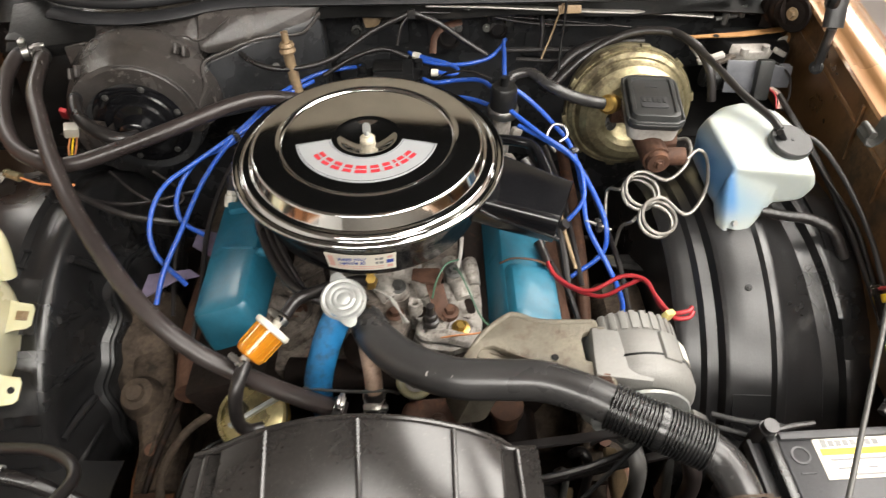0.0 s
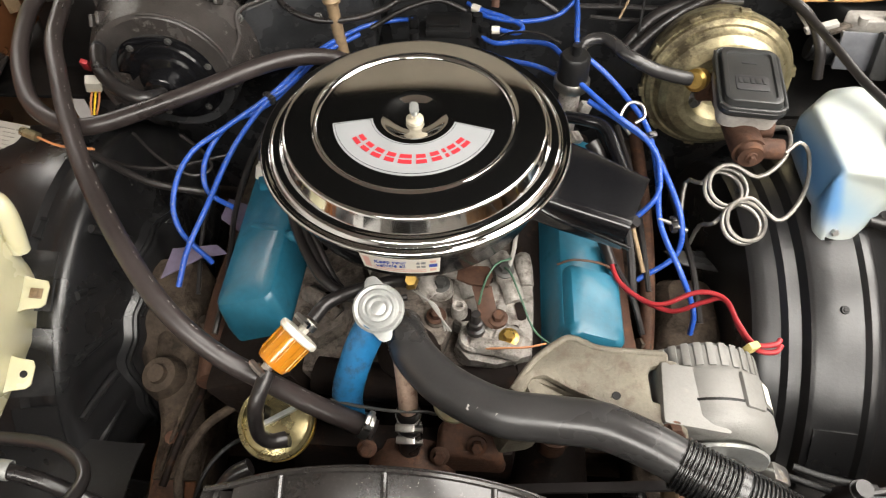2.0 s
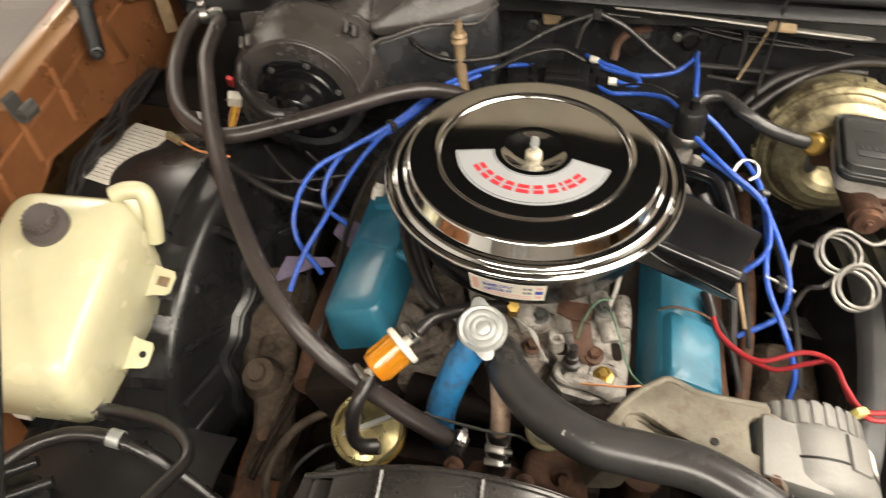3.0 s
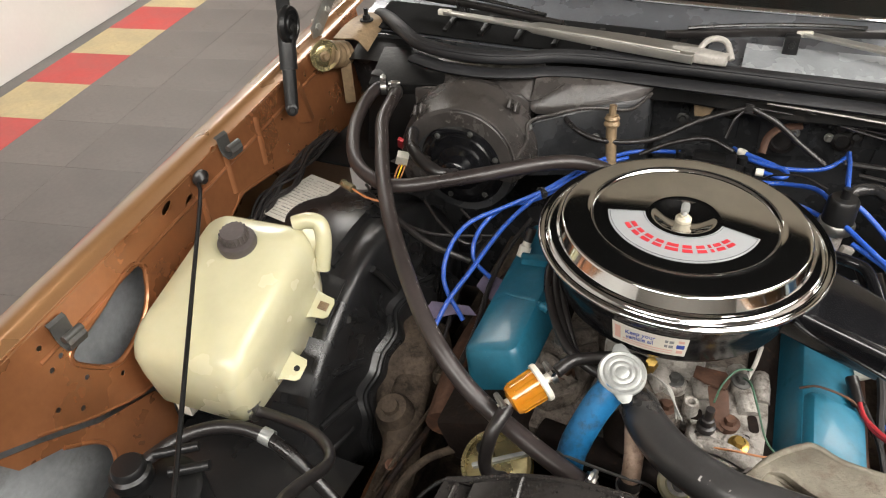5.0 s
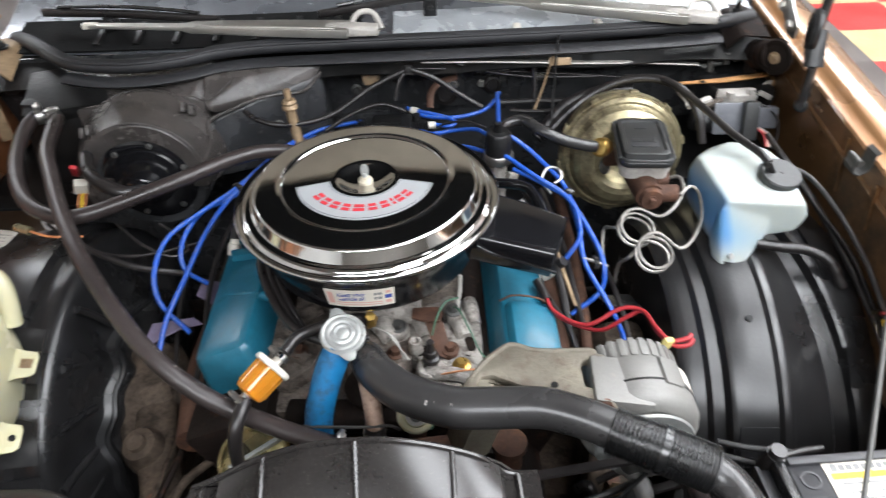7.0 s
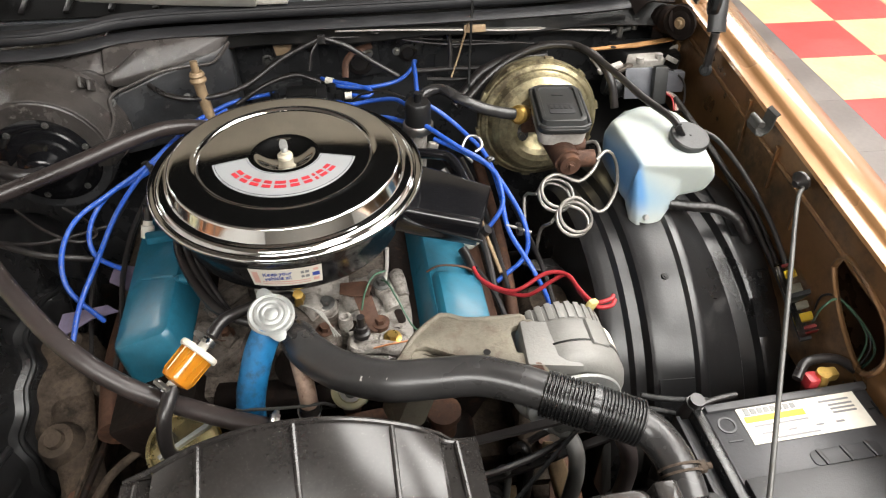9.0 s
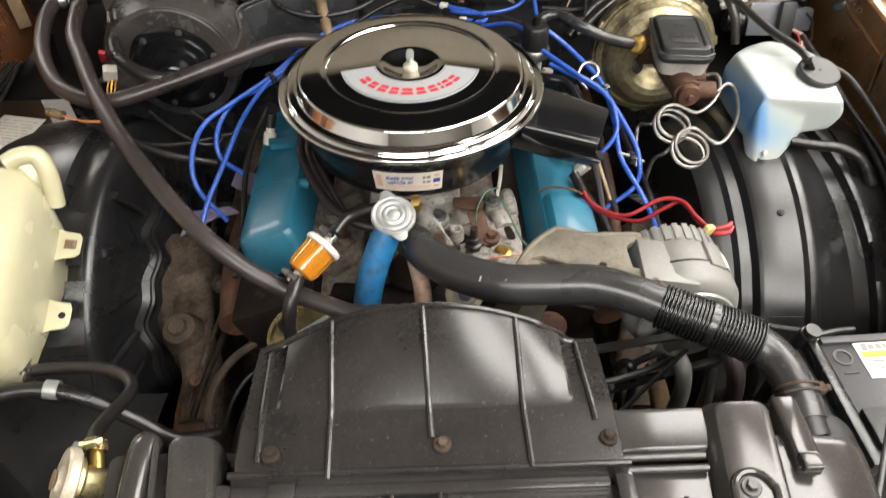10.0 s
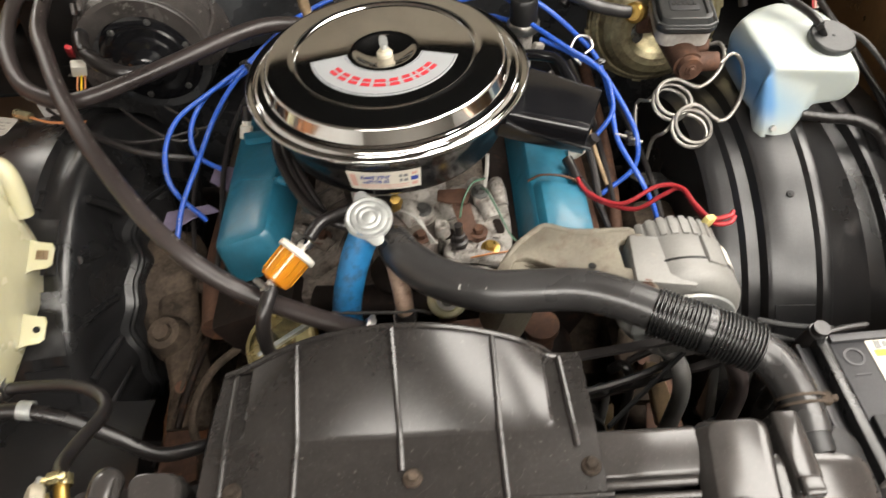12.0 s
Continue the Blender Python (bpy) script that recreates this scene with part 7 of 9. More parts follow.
for x, z in ((0.0, 0.93), (0.04, 0.945), (0.17, 0.94), (0.23, 0.93), (0.26, 0.915), (-0.06, 0.9)):
    solo("firewall_bolt", hexbolt((x, 0.517, z), (0, -1, 0.1), 0.008, 0.007, 0.013), M["clip_steel"], "steel bolt in the firewall", "bolt", "firewall bolts")
for x, z, w, hh, tilt in ((0.20, 0.952, 0.05, 0.035, 12), (0.09, 0.93, 0.04, 0.03, -8), (0.29, 0.915, 0.035, 0.05, 0), (0.40, 0.93, 0.06, 0.04, 4), (-0.09, 0.955, 0.05, 0.05, 0)):
    part("pressed_pad", box(w, 0.012, hh, 0.004, at(x, 0.522, z, 0, tilt, 0)), M["firewall_paint"], firewall)
for x, z in ((0.255, 0.955), (0.265, 0.93), (0.215, 0.905), (0.31, 0.975), (0.155, 0.905), (0.345, 0.915), (0.42, 0.955), (-0.02, 0.965)):
    solo("firewall_screw", hexbolt((x, 0.512, z), (0, -1, 0.1), 0.0055, 0.006, 0.009), M["wiper_steel"], "small bright screw in the firewall", "screw", "firewall screws")
for pts, r, mt in (([(0.36, 0.43, 1.012), (0.352, 0.43, 0.985), (0.335, 0.42, 0.93), (0.318, 0.40, 0.895)], 0.0022, "tan_coat"), ([(0.24, 0.42, 0.905), (0.32, 0.43, 0.90), (0.42, 0.42, 0.905), (0.50, 0.40, 0.945)], 0.0055, "rubber"),
                   ([(0.27, 0.42, 0.885), (0.34, 0.42, 0.88), (0.40, 0.40, 0.895), (0.44, 0.39, 0.915)], 0.004, "rubber"), ([(0.15, 0.45, 0.985), (0.22, 0.452, 0.962), (0.32, 0.45, 0.945), (0.45, 0.44, 0.945)], 0.003, "rubber")):
    solo("firewall_cable", tube(pts, r, 8, 6), M[mt], "thin dusty cable hanging across the firewall", "cable", "firewall cables")
solo("vertical_cable", tube([(0.365, 0.44, 1.04), (0.36, 0.42, 0.99), (0.355, 0.40, 0.93), (0.35, 0.37, 0.88)], 0.0026, 8, 5), M["dark_metal"], "thin dark cable down the firewall", "cable")
solo("loom_conduit", tube([(0.33, 0.33, 0.87), (0.38, 0.36, 0.905), (0.43, 0.385, 0.93), (0.49, 0.39, 0.955), (0.55, 0.375, 0.965), (0.60, 0.34, 0.955), (0.625, 0.30, 0.92), (0.635, 0.28, 0.87)], 0.0085, 12, 8), M["rubber"], "black wiring conduit arching over the brake booster", "conduit", "conduits")
solo("loom_conduit", tube([(0.32, 0.36, 0.85), (0.38, 0.40, 0.90), (0.45, 0.41, 0.925), (0.52, 0.405, 0.93)], 0.012, 12, 8), M["rubber"], "black wiring conduit behind the brake booster", "conduit", "conduits")
solo("washer_hose", tube([(0.50, 0.405, 0.955), (0.56, 0.37, 0.968), (0.59, 0.31, 0.968), (0.615, 0.235, 0.963), (0.635, 0.16, 0.96), (0.655, 0.095, 0.962), (0.665, 0.07, 0.955)], 0.0068, 12, 8), M["rubber"], "black hose running into the washer bottle cap", "hose")

# ---- brake booster and master cylinder ----
BO = Vector((0.478, 0.29, 0.85))
bw = Vector((0.0, -1, 0.16))
bm_ = facing(BO, bw)
boost = thing("brake_booster", (0.478, 0.33, 0.72), "gold zinc plated brake booster, stained lower half", "brake booster")
part("front_shell", lathe([(0, -0.03), (0.118, -0.03), (0.119, 0.0), (0.117, 0.010), (0.110, 0.016), (0.106, 0.016), (0.103, 0.020), (0.099, 0.031), (0.088, 0.041), (0.072, 0.046), (0.060, 0.045), (0.050, 0.039), (0.042, 0.028), (0.034, 0.021), (0.026, 0.018), (0, 0.018)], 64, bm_), M["zinc_gold"], boost, "", 20)
for a in (200, 340):
    part("stud_boss", moved(join(lathe([(0, 0.028), (0.017, 0.028), (0.015, 0.038), (0, 0.038)], 18, at(0.045 * math.cos(radians(a)), 0.045 * math.sin(radians(a)), 0)), hexbolt((0.045 * math.cos(radians(a)), 0.045 * math.sin(radians(a)), 0.038), (0, 0, 1), 0.008, 0.01, 0.011)), bm_), M["clip_steel"], boost)
part("rear_shell", lathe([(0, -0.10), (0.07, -0.10), (0.11, -0.06), (0.116, -0.03), (0, -0.03)], 64, bm_), M["zinc_gold"], boost)
part("rim", lathe([(0.117, -0.014), (0.1225, -0.012), (0.1235, -0.004), (0.1215, 0.003), (0.117, 0.003), (0.117, -0.014)], 64, bm_, caps=False), M["zinc_gold"], boost)
for k in range(10):
    a = 36 * k + 10
    part("crimp", moved(box(0.007, 0.018, 0.014, 0.002, at(0.1235 * math.cos(radians(a)), 0.1235 * math.sin(radians(a)), -0.005) @ Matrix.Rotation(radians(a), 4, "Z")), bm_), M["zinc_gold"], boost)
part("check_valve", lathe([(0, -0.01), (0.016, -0.01), (0.018, 0.0), (0.018, 0.014), (0.013, 0.018), (0, 0.018)], 24, facing((0.425, 0.225, 0.905), (-0.55, -0.7, 0.35))), M["brass"], boost, "yellowed check valve")
solo("vacuum_hose", tube([(0.23, 0.235, 0.935), (0.245, 0.262, 0.942), (0.276, 0.265, 0.947), (0.306, 0.229, 0.945), (0.347, 0.215, 0.93), (0.38, 0.216, 0.918), (0.41, 0.218, 0.91)], 0.0108, 14, 10, swell=lambda s: 1 + 0.02 * math.cos(2 * math.pi * s / 0.006)), M["hose_grey"], "grey-black ribbed vacuum hose to the brake booster", "hose")
mc = thing("master_cylinder", (0.475, 0.12, 0.86), "rusty iron master cylinder with black lid", "master cylinder")
part("bore", join(rod((0.47, 0.245, 0.885), (0.477, 0.075, 0.892), 0.024, 22), rod((0.477, 0.08, 0.892), (0.4775, 0.064, 0.8925), 0.0205, 22, 0.0185)), M["rusty_iron"], mc, "rusty brown cylinder bore")
part("flange", box(0.085, 0.014, 0.05, 0.008, at(0.472, 0.232, 0.884)), M["rusty_iron"], mc)
part("outlet_boss", join(rod((0.478, 0.085, 0.893), (0.525, 0.082, 0.893), 0.0155, 14), rod((0.478, 0.13, 0.893), (0.52, 0.127, 0.893), 0.017, 14)), M["rusty_iron"], mc)
part("end_plug", hexbolt((0.478, 0.064, 0.8928), (0.04, -1, 0.05), 0.006, 0.006, 0.009), M["rusty_iron"], mc)
mcm = at(0.480, 0.172, 0.002, 0, 0, -6)
part("reservoir", moved(loft([rl(0, 0, 0.082, 0.125, 0.016, 0.905), rl(0, 0, 0.086, 0.133, 0.018, 0.92), rl(0, 0, 0.088, 0.137, 0.018, 0.936)]), mcm), M["dirty_white"], mc, "pale grey fluid reservoir")
lidp = part("lid", moved(loft([rl(0, 0, 0.094, 0.144, 0.02, 0.933), rl(0, 0, 0.097, 0.149, 0.022, 0.937), rl(0, 0, 0.097, 0.149, 0.022, 0.943), rl(0, 0, 0.093, 0.145, 0.02, 0.946), rl(0, 0, 0.084, 0.132, 0.016, 0.946), rl(0, 0, 0.080, 0.126, 0.014, 0.955), rl(0, 0, 0.076, 0.122, 0.013, 0.956),
                               rl(0, 0, 0.066, 0.108, 0.010, 0.956), rl(0, 0, 0.063, 0.105, 0.009, 0.9525), rl(0, 0, 0.04, 0.07, 0.006, 0.9525)]), mcm), M["lid_black"], mc, "black moulded lid", 24)
part("lid_rim", moved(tube([(x, y, 0.946) for x, y, _ in rl(0, 0, 0.092, 0.142, 0.02, 0, 0, 3)] + [rl(0, 0, 0.092, 0.142, 0.02, 0.946, 0, 3)[0]], 0.003, 8, 2), mcm), M["lid_black"], lidp)
part("lid_print", moved(prism(rrect(0, -0.018, 0.046, 0.034, 0.004, 3), 0.0012, 0.0003, at(0, 0, 0.9525)), mcm), M["ink_black"], lidp, "dark embossed print block")
for k in range(5):
    part("lid_mark", moved(box(0.005 + 0.002 * (k % 2), 0.012, 0.0012, 0.0003, at(-0.017 + 0.0085 * k, -0.014, 0.9540)), mcm), M["lid_black"], lidp)
part("lid_mark", moved(box(0.02, 0.004, 0.0012, 0.0003, at(0, 0.03, 0.953)), mcm), M["ink_black"], lidp)


def coil(cx, cy, cz, r, turns, drop, a0, way):
    pts = []
    n = int(turns * 12)
    m = facing((cx, cy, cz), way)
    for k in range(n + 1):
        a = radians(a0) + 2 * math.pi * turns * k / n
        pts.append(m @ Vector((r * math.cos(a), r * math.sin(a), -drop * k / n)))
    return pts


CW = (0.1, -0.45, 0.9)
c1 = coil(0.452, 0.035, 0.865, 0.030, 2.1, 0.035, 60, CW)
c2 = coil(0.470, -0.022, 0.855, 0.030, 2.1, 0.035, 60, CW)
solo("brake_pipe", tube([(0.522, 0.127, 0.895), (0.538, 0.118, 0.902), (0.538, 0.09, 0.897), (0.52, 0.06, 0.885), (0.49, 0.045, 0.872)] + c1 + [(0.42, 0.06, 0.84), (0.405, 0.08, 0.82), (0.40, 0.03, 0.77)], 0.0032, 8, 3), M["brake_line"], "coiled steel brake pipe from the master cylinder", "pipe", "brake pipes")
solo("brake_pipe", tube([(0.527, 0.072, 0.895), (0.55, 0.09, 0.90), (0.562, 0.075, 0.893), (0.555, 0.03, 0.875), (0.53, -0.01, 0.862), (0.505, -0.025, 0.858)] + c2 + [(0.43, -0.01, 0.83), (0.42, 0.01, 0.80), (0.42, 0.02, 0.74)], 0.0032, 8, 3), M["brake_line"], "coiled steel brake pipe from the master cylinder", "pipe", "brake pipes")

# ---- washer bottle ----
wash = thing("washer_bottle", (0.63, 0.05, 0.78), "white translucent washer bottle half full of blue fluid", "washer bottle")
TANK = [(0.572, 0.02, 0.832), (0.575, 0.16, 0.825), (0.64, 0.0, 0.858), (0.70, -0.008, 0.866), (0.716, -0.006, 0.895), (0.704, -0.01, 0.925), (0.582, 0.010, 0.924), (0.571, 0.138, 0.932), (0.566, 0.155, 0.893),
        (0.702, 0.09, 0.945), (0.705, 0.165, 0.925), (0.66, 0.205, 0.918), (0.625, 0.215, 0.90), (0.63, 0.2, 0.83), (0.715, 0.15, 0.86)]
FOOT = [(0.574, 0.010, 0.915), (0.655, 0.0, 0.90), (0.662, 0.0, 0.866), (0.571, 0.02, 0.832), (0.573, -0.012, 0.81), (0.583, -0.034, 0.796), (0.606, -0.036, 0.797), (0.617, -0.03, 0.812), (0.63, 0.03, 0.83)]


def moulded(ob, cell, rounds):
    """Melts the joined bodies of a blow-moulded part into one soft skin."""
    md = ob.modifiers.new("skin", "REMESH")
    md.mode, md.voxel_size, md.use_smooth_shade = "VOXEL", cell, True
    sm = ob.modifiers.new("soften", "SMOOTH")
    sm.factor, sm.iterations = 0.5, rounds
    return ob


def filled_plastic(name):
    """Milky plastic with blue fluid standing behind it, paler where the fluid thins out."""
    m = material(name, (0.37, 0.405, 0.385), 0.36, 0, 0.05, 90, 7, 0.03, glow_through=0.25)
    nt = m.node_tree
    b = nt.nodes["Principled BSDF"]
    tc = nt.nodes.new("ShaderNodeTexCoord")
    for way, mid, lo, hi, tint in (((0.62, 0.10, 0.75), (0.0, -0.04, 0.095), -0.04, 0.02, (0.21, 0.33, 0.43, 1)), ((0.97, 0.14, 0.14), (-0.049, 0.02, 0.10), -0.008, 0.008, (0.10, 0.235, 0.44, 1)), ((-0.1, 0.0, 1.0), (-0.04, -0.06, 0.062), -0.022, 0.03, (0.38, 0.41, 0.39, 1))):
        sub = nt.nodes.new("ShaderNodeVectorMath")
        sub.operation = "SUBTRACT"
        nt.links.new(tc.outputs["Object"], sub.inputs[0])
        sub.inputs[1].default_value = mid
        dot = nt.nodes.new("ShaderNodeVectorMath")
        dot.operation = "DOT_PRODUCT"
        nt.links.new(sub.outputs[0], dot.inputs[0])
        dot.inputs[1].default_value = way
        r = nt.nodes.new("ShaderNodeMapRange")
        r.interpolation_type = "SMOOTHSTEP"
        for key, val in (("From Min", lo), ("From Max", hi), ("To Min", 1.0), ("To Max", 0.0)):
            r.inputs[key].default_value = val
        nt.links.new(dot.outputs["Value"], r.inputs["Value"])
        x = nt.nodes.new("ShaderNodeMix")
        x.data_type = "RGBA"
        nt.links.new(r.outputs["Result"], x.inputs["Factor"])
        nt.links.new(b.inputs["Base Color"].links[0].from_socket, x.inputs["A"])
        x.inputs["B"].default_value = tint
        nt.links.new(x.outputs["Result"], b.inputs["Base Color"])
    return m


moulded(part("bottle", join(hull(TANK, 0.006), hull(FOOT, 0.002)), filled_plastic("filled_bottle"), wash, "milky plastic with blue fluid behind", 60), 0.0035, 7)
part("foot_bolt", hexbolt((0.596, -0.0185, 0.8315), (-0.05, -0.86, 0.5), 0.0055, 0.009, 0.009), M["bare_steel"], wash)
part("foot_slot", prism(rrect(0, 0, 0.02, 0.014, 0.006, 3), 0.001, 0, facing((0.596, -0.0245, 0.8225), (-0.05, -0.86, 0.5))), M["dark_metal"], wash)
capm = facing((0.681, 0.055, 0.938), (0.1, -0.2, 1))
wcap = part("cap", lathe([(0, -0.006), (0.033, -0.006), (0.035, -0.003), (0.035, 0.006), (0.033, 0.0085), (0.004, 0.0085), (0, 0.0085)], 40, capm), M["lid_black"], wash, "grey-black push-on cap")
part("spout", moved(rod((-0.012, 0.008, 0.006), (-0.02, 0.016, 0.018), 0.006, 12), capm), M["black_plastic"], wcap)
part("cap_dimple", moved(lathe([(0, 0.0085), (0.003, 0.0085), (0.002, 0.0095), (0, 0.0095)], 10), capm), M["black_plastic"], wcap)
solo("washer_hose", tube([(0.64, -0.01, 0.848), (0.68, -0.02, 0.846), (0.72, -0.03, 0.845), (0.75, -0.05, 0.835), (0.77, -0.075, 0.80)], 0.009, 12, 12, swell=lambda s: 1 + 0.05 * math.cos(2 * math.pi * s / 0.005)), M["rubber"], "black ribbed conduit under the washer bottle", "conduit")
for r, pts in ((0.0045, [(0.70, 0.09, 0.935), (0.735, 0.06, 0.93), (0.765, 0.0, 0.90), (0.785, -0.08, 0.86), (0.79, -0.16, 0.82)]), (0.006, [(0.745, 0.25, 0.90), (0.775, 0.10, 0.86), (0.785, -0.02, 0.83), (0.79, -0.12, 0.80), (0.785, -0.22, 0.775)]),
               (0.0035, [(0.75, 0.2, 0.89), (0.772, 0.06, 0.86), (0.79, -0.05, 0.835), (0.788, -0.2, 0.785)])):
    solo("fender_loom", tube(pts, r, 10, 6), M["rubber"], "black wiring lying in the wing's corner", "cable", "wing looms")

# wiper motor on the firewall corner
wm = thing("wiper_motor", (0.69, 0.36, 0.86), "greasy grey wiper motor with levers and black box", "wiper motor")
strap_mat = material("strap_tan", (0.42, 0.22, 0.085), 0.5, 0.1, 0.25, 120, 20, 0.2, (0.2, 0.1, 0.05, 1), 0.3, 40)
part("gear_case", hull([(0.66, 0.44, 0.94), (0.80, 0.45, 0.935), (0.81, 0.38, 0.925), (0.69, 0.36, 0.93), (0.65, 0.42, 0.87), (0.81, 0.42, 0.87), (0.70, 0.36, 0.88), (0.80, 0.37, 0.88)], 0.008), M["black_plastic"], wm)
plate_grey = material("plate_grey", (0.13, 0.135, 0.15), 0.4, 0.2, 0.2, 160, 16, 0.15, (0.06, 0.05, 0.045, 1), 0.25, 40)
part("upper_casting", hull([(0.675, 0.36, 0.925), (0.69, 0.345, 0.935), (0.745, 0.345, 0.935), (0.765, 0.36, 0.925), (0.755, 0.38, 0.935), (0.685, 0.38, 0.935), (0.69, 0.35, 0.905), (0.75, 0.35, 0.905)], 0.003), M["dirty_white"], wm, "pale grey casting")
for lug in (rod((0.70, 0.347, 0.93), (0.70, 0.347, 0.943), 0.008, 12), rod((0.742, 0.352, 0.93), (0.742, 0.352, 0.945), 0.007, 12), box(0.03, 0.012, 0.01, 0.002, at(0.772, 0.352, 0.93, 0, 30, 20))):
    part("casting_lug", lug, M["dirty_white"], wm)
part("casting_edge", box(0.085, 0.012, 0.008, 0.002, at(0.715, 0.338, 0.912, 15, 2, -4)), M["dirty_white"], wm)
part("right_post", hull([(0.785, 0.40, 0.935), (0.808, 0.41, 0.938), (0.825, 0.40, 0.90), (0.77, 0.385, 0.895), (0.82, 0.40, 0.875), (0.78, 0.39, 0.875), (0.80, 0.42, 0.87)], 0.004), M["dirty_white"], wm)
part("lever", join(box(0.032, 0.012, 0.008, 0.002, at(0.607, 0.352, 0.934, 0, 48, 8)), box(0.052, 0.014, 0.008, 0.002, at(0.638, 0.345, 0.924, 0, -14, 8))), M["dirty_white"], wm, "bent pale lever")
part("lever", box(0.05, 0.016, 0.006, 0.002, at(0.665, 0.352, 0.914, 0, -28, 4)), M["grimy_cast"], wm)
part("black_cover", box(0.068, 0.006, 0.062, 0.003, at(0.69, 0.30, 0.91, -18, 0, -4)), plate_grey, wm, "dark grey cover plate")
part("cover_column", box(0.028, 0.02, 0.075, 0.004, at(0.722, 0.285, 0.912, -18, 0, -4)), M["lid_black"], wm)
part("small_box", box(0.05, 0.022, 0.042, 0.003, at(0.762, 0.318, 0.90, -12, 0, -4)), plate_grey, wm, "pale grey switch box")
part("motor_can", join(rod((0.625, 0.335, 0.893), (0.685, 0.325, 0.883), 0.019, 22), *[rod((0.63 + 0.014 * k, 0.3342 - 0.0022 * k, 0.892 - 0.0022 * k), (0.635 + 0.014 * k, 0.3335 - 0.0022 * k, 0.891 - 0.0022 * k), 0.0215, 22) for k in range(4)]), M["black_plastic"], wm, "ribbed black motor end")
part("fixing_strap", join(prism([(0, 0), (0.02, 0.006), (0.11, 0.004), (0.20, 0.018), (0.214, 0.034), (0.20, 0.034), (0.1, 0.02), (0.0, 0.014)], 0.003, 0.0008, at(0.598, 0.378, 0.944, 0, 1, 4)), box(0.005, 0.02, 0.022, 0.001, at(0.812, 0.41, 0.934, 0, 15, 0))), strap_mat, wm, "tan coated strap")
part("strap_hole", lathe([(0, 0), (0.006, 0), (0.006, 0.0006), (0, 0.0006)], 14, at(0.655, 0.388, 0.947)), M["dark_metal"], wm)
for x, y, z in ((0.72, 0.45, 0.965), (0.75, 0.47, 0.96), (0.685, 0.44, 0.955), (0.79, 0.44, 0.955)):
    part("link", join(rod((x - 0.02, y, z), (x + 0.025, y + 0.008, z + 0.003), 0.005, 8), rod((x, y, z - 0.01), (x, y, z + 0.014), 0.007, 10)), M["clip_steel"], wm)
for k in range(3):
    part("lead", tube([(0.735 + 0.005 * k, 0.285, 0.895), (0.738 + 0.006 * k, 0.25, 0.9), (0.735 + 0.004 * k, 0.225, 0.888)], 0.0018, 6, 4), M[("wire_red", "ink_pink", "dirty_white")[k]], wm)
part("lead", tube([(0.735, 0.335, 0.92), (0.76, 0.325, 0.922), (0.778, 0.295, 0.91), (0.765, 0.25, 0.895), (0.745, 0.222, 0.885)], 0.0022, 6, 5), M["rubber"], wm)

# ---- battery and fuse block ----
bat = thing("battery", (0.665, -0.465, 0.58), "grey-black car battery with white and yellow label", "battery")
bmx = at(0.675, -0.475, 0, 0, 0, 2)
part("case", moved(box(0.255, 0.175, 0.19, 0.008, at(0, 0, 0.68)), bmx), M["battery_case"], bat)
part("top", moved(loft([rl(0, 0, 0.258, 0.178, 0.008, 0.772, 0, 3), rl(0, 0, 0.26, 0.18, 0.008, 0.778, 0, 3), rl(0, 0, 0.256, 0.176, 0.008, 0.797, 0, 3), rl(0, 0, 0.25, 0.17, 0.008, 0.80, 0, 3)]), bmx), M["battery_top"], bat, "dark grey lid")
part("rear_rail", moved(box(0.25, 0.012, 0.012, 0.003, at(0, 0.082, 0.80)), bmx), M["battery_top"], bat)
part("side_rail", moved(box(0.014, 0.19, 0.03, 0.003, at(-0.136, -0.005, 0.79)), bmx), M["sleeve_black"], bat, "black side handle")
part("side_channel", moved(box(0.012, 0.18, 0.012, 0.002, at(-0.148, -0.005, 0.778)), bmx), M["ink_black"], bat)
part("side_lip", moved(box(0.006, 0.19, 0.02, 0.002, at(-0.157, -0.005, 0.776)), bmx), M["battery_top"], bat)
lab = part("label", moved(box(0.178, 0.058, 0.0012, 0, at(0.006, 0.049, 0.801)), bmx), M["paper"], bat, "white label with dark marks and yellow stripe")
for k in range(8):
    part("label_mark", moved(box(0.0075, 0.008 if k else 0.011, 0.0008, 0, at(-0.070 + 0.0098 * k, 0.069, 0.802)), bmx), M["ink_grey"], lab)
part("label_stripe", moved(box(0.088, 0.009, 0.0008, 0, at(-0.034, 0.057, 0.802)), bmx), M["ink_yellow"], lab)
for u, v, w in ((-0.03, 0.046, 0.08), (-0.055, 0.034, 0.02), (-0.02, 0.034, 0.012), (0.02, 0.034, 0.012), (0.05, 0.034, 0.012), (-0.02, 0.025, 0.07), (0.06, 0.067, 0.045), (0.066, 0.06, 0.036), (0.066, 0.054, 0.036), (0.066, 0.048, 0.036)):
    part("label_line", moved(box(w, 0.0028, 0.0006, 0, at(u, v, 0.802)), bmx), M["ink_grey"], lab)
part("plus_mark", moved(join(box(0.022, 0.002, 0.0012, 0, at(0.112, 0.045, 0.8008)), box(0.002, 0.022, 0.0012, 0, at(0.112, 0.045, 0.8012))), bmx), M["battery_case"], bat)
part("embossed_ring", moved(join(lathe([(0.010, 0.8), (0.013, 0.8), (0.013, 0.8015), (0.010, 0.8015), (0.010, 0.8)], 24, at(-0.105, 0.055, 0), caps=False), box(0.02, 0.002, 0.0015, 0, at(-0.105, 0.03, 0.801))), bmx), M["battery_top"], bat)
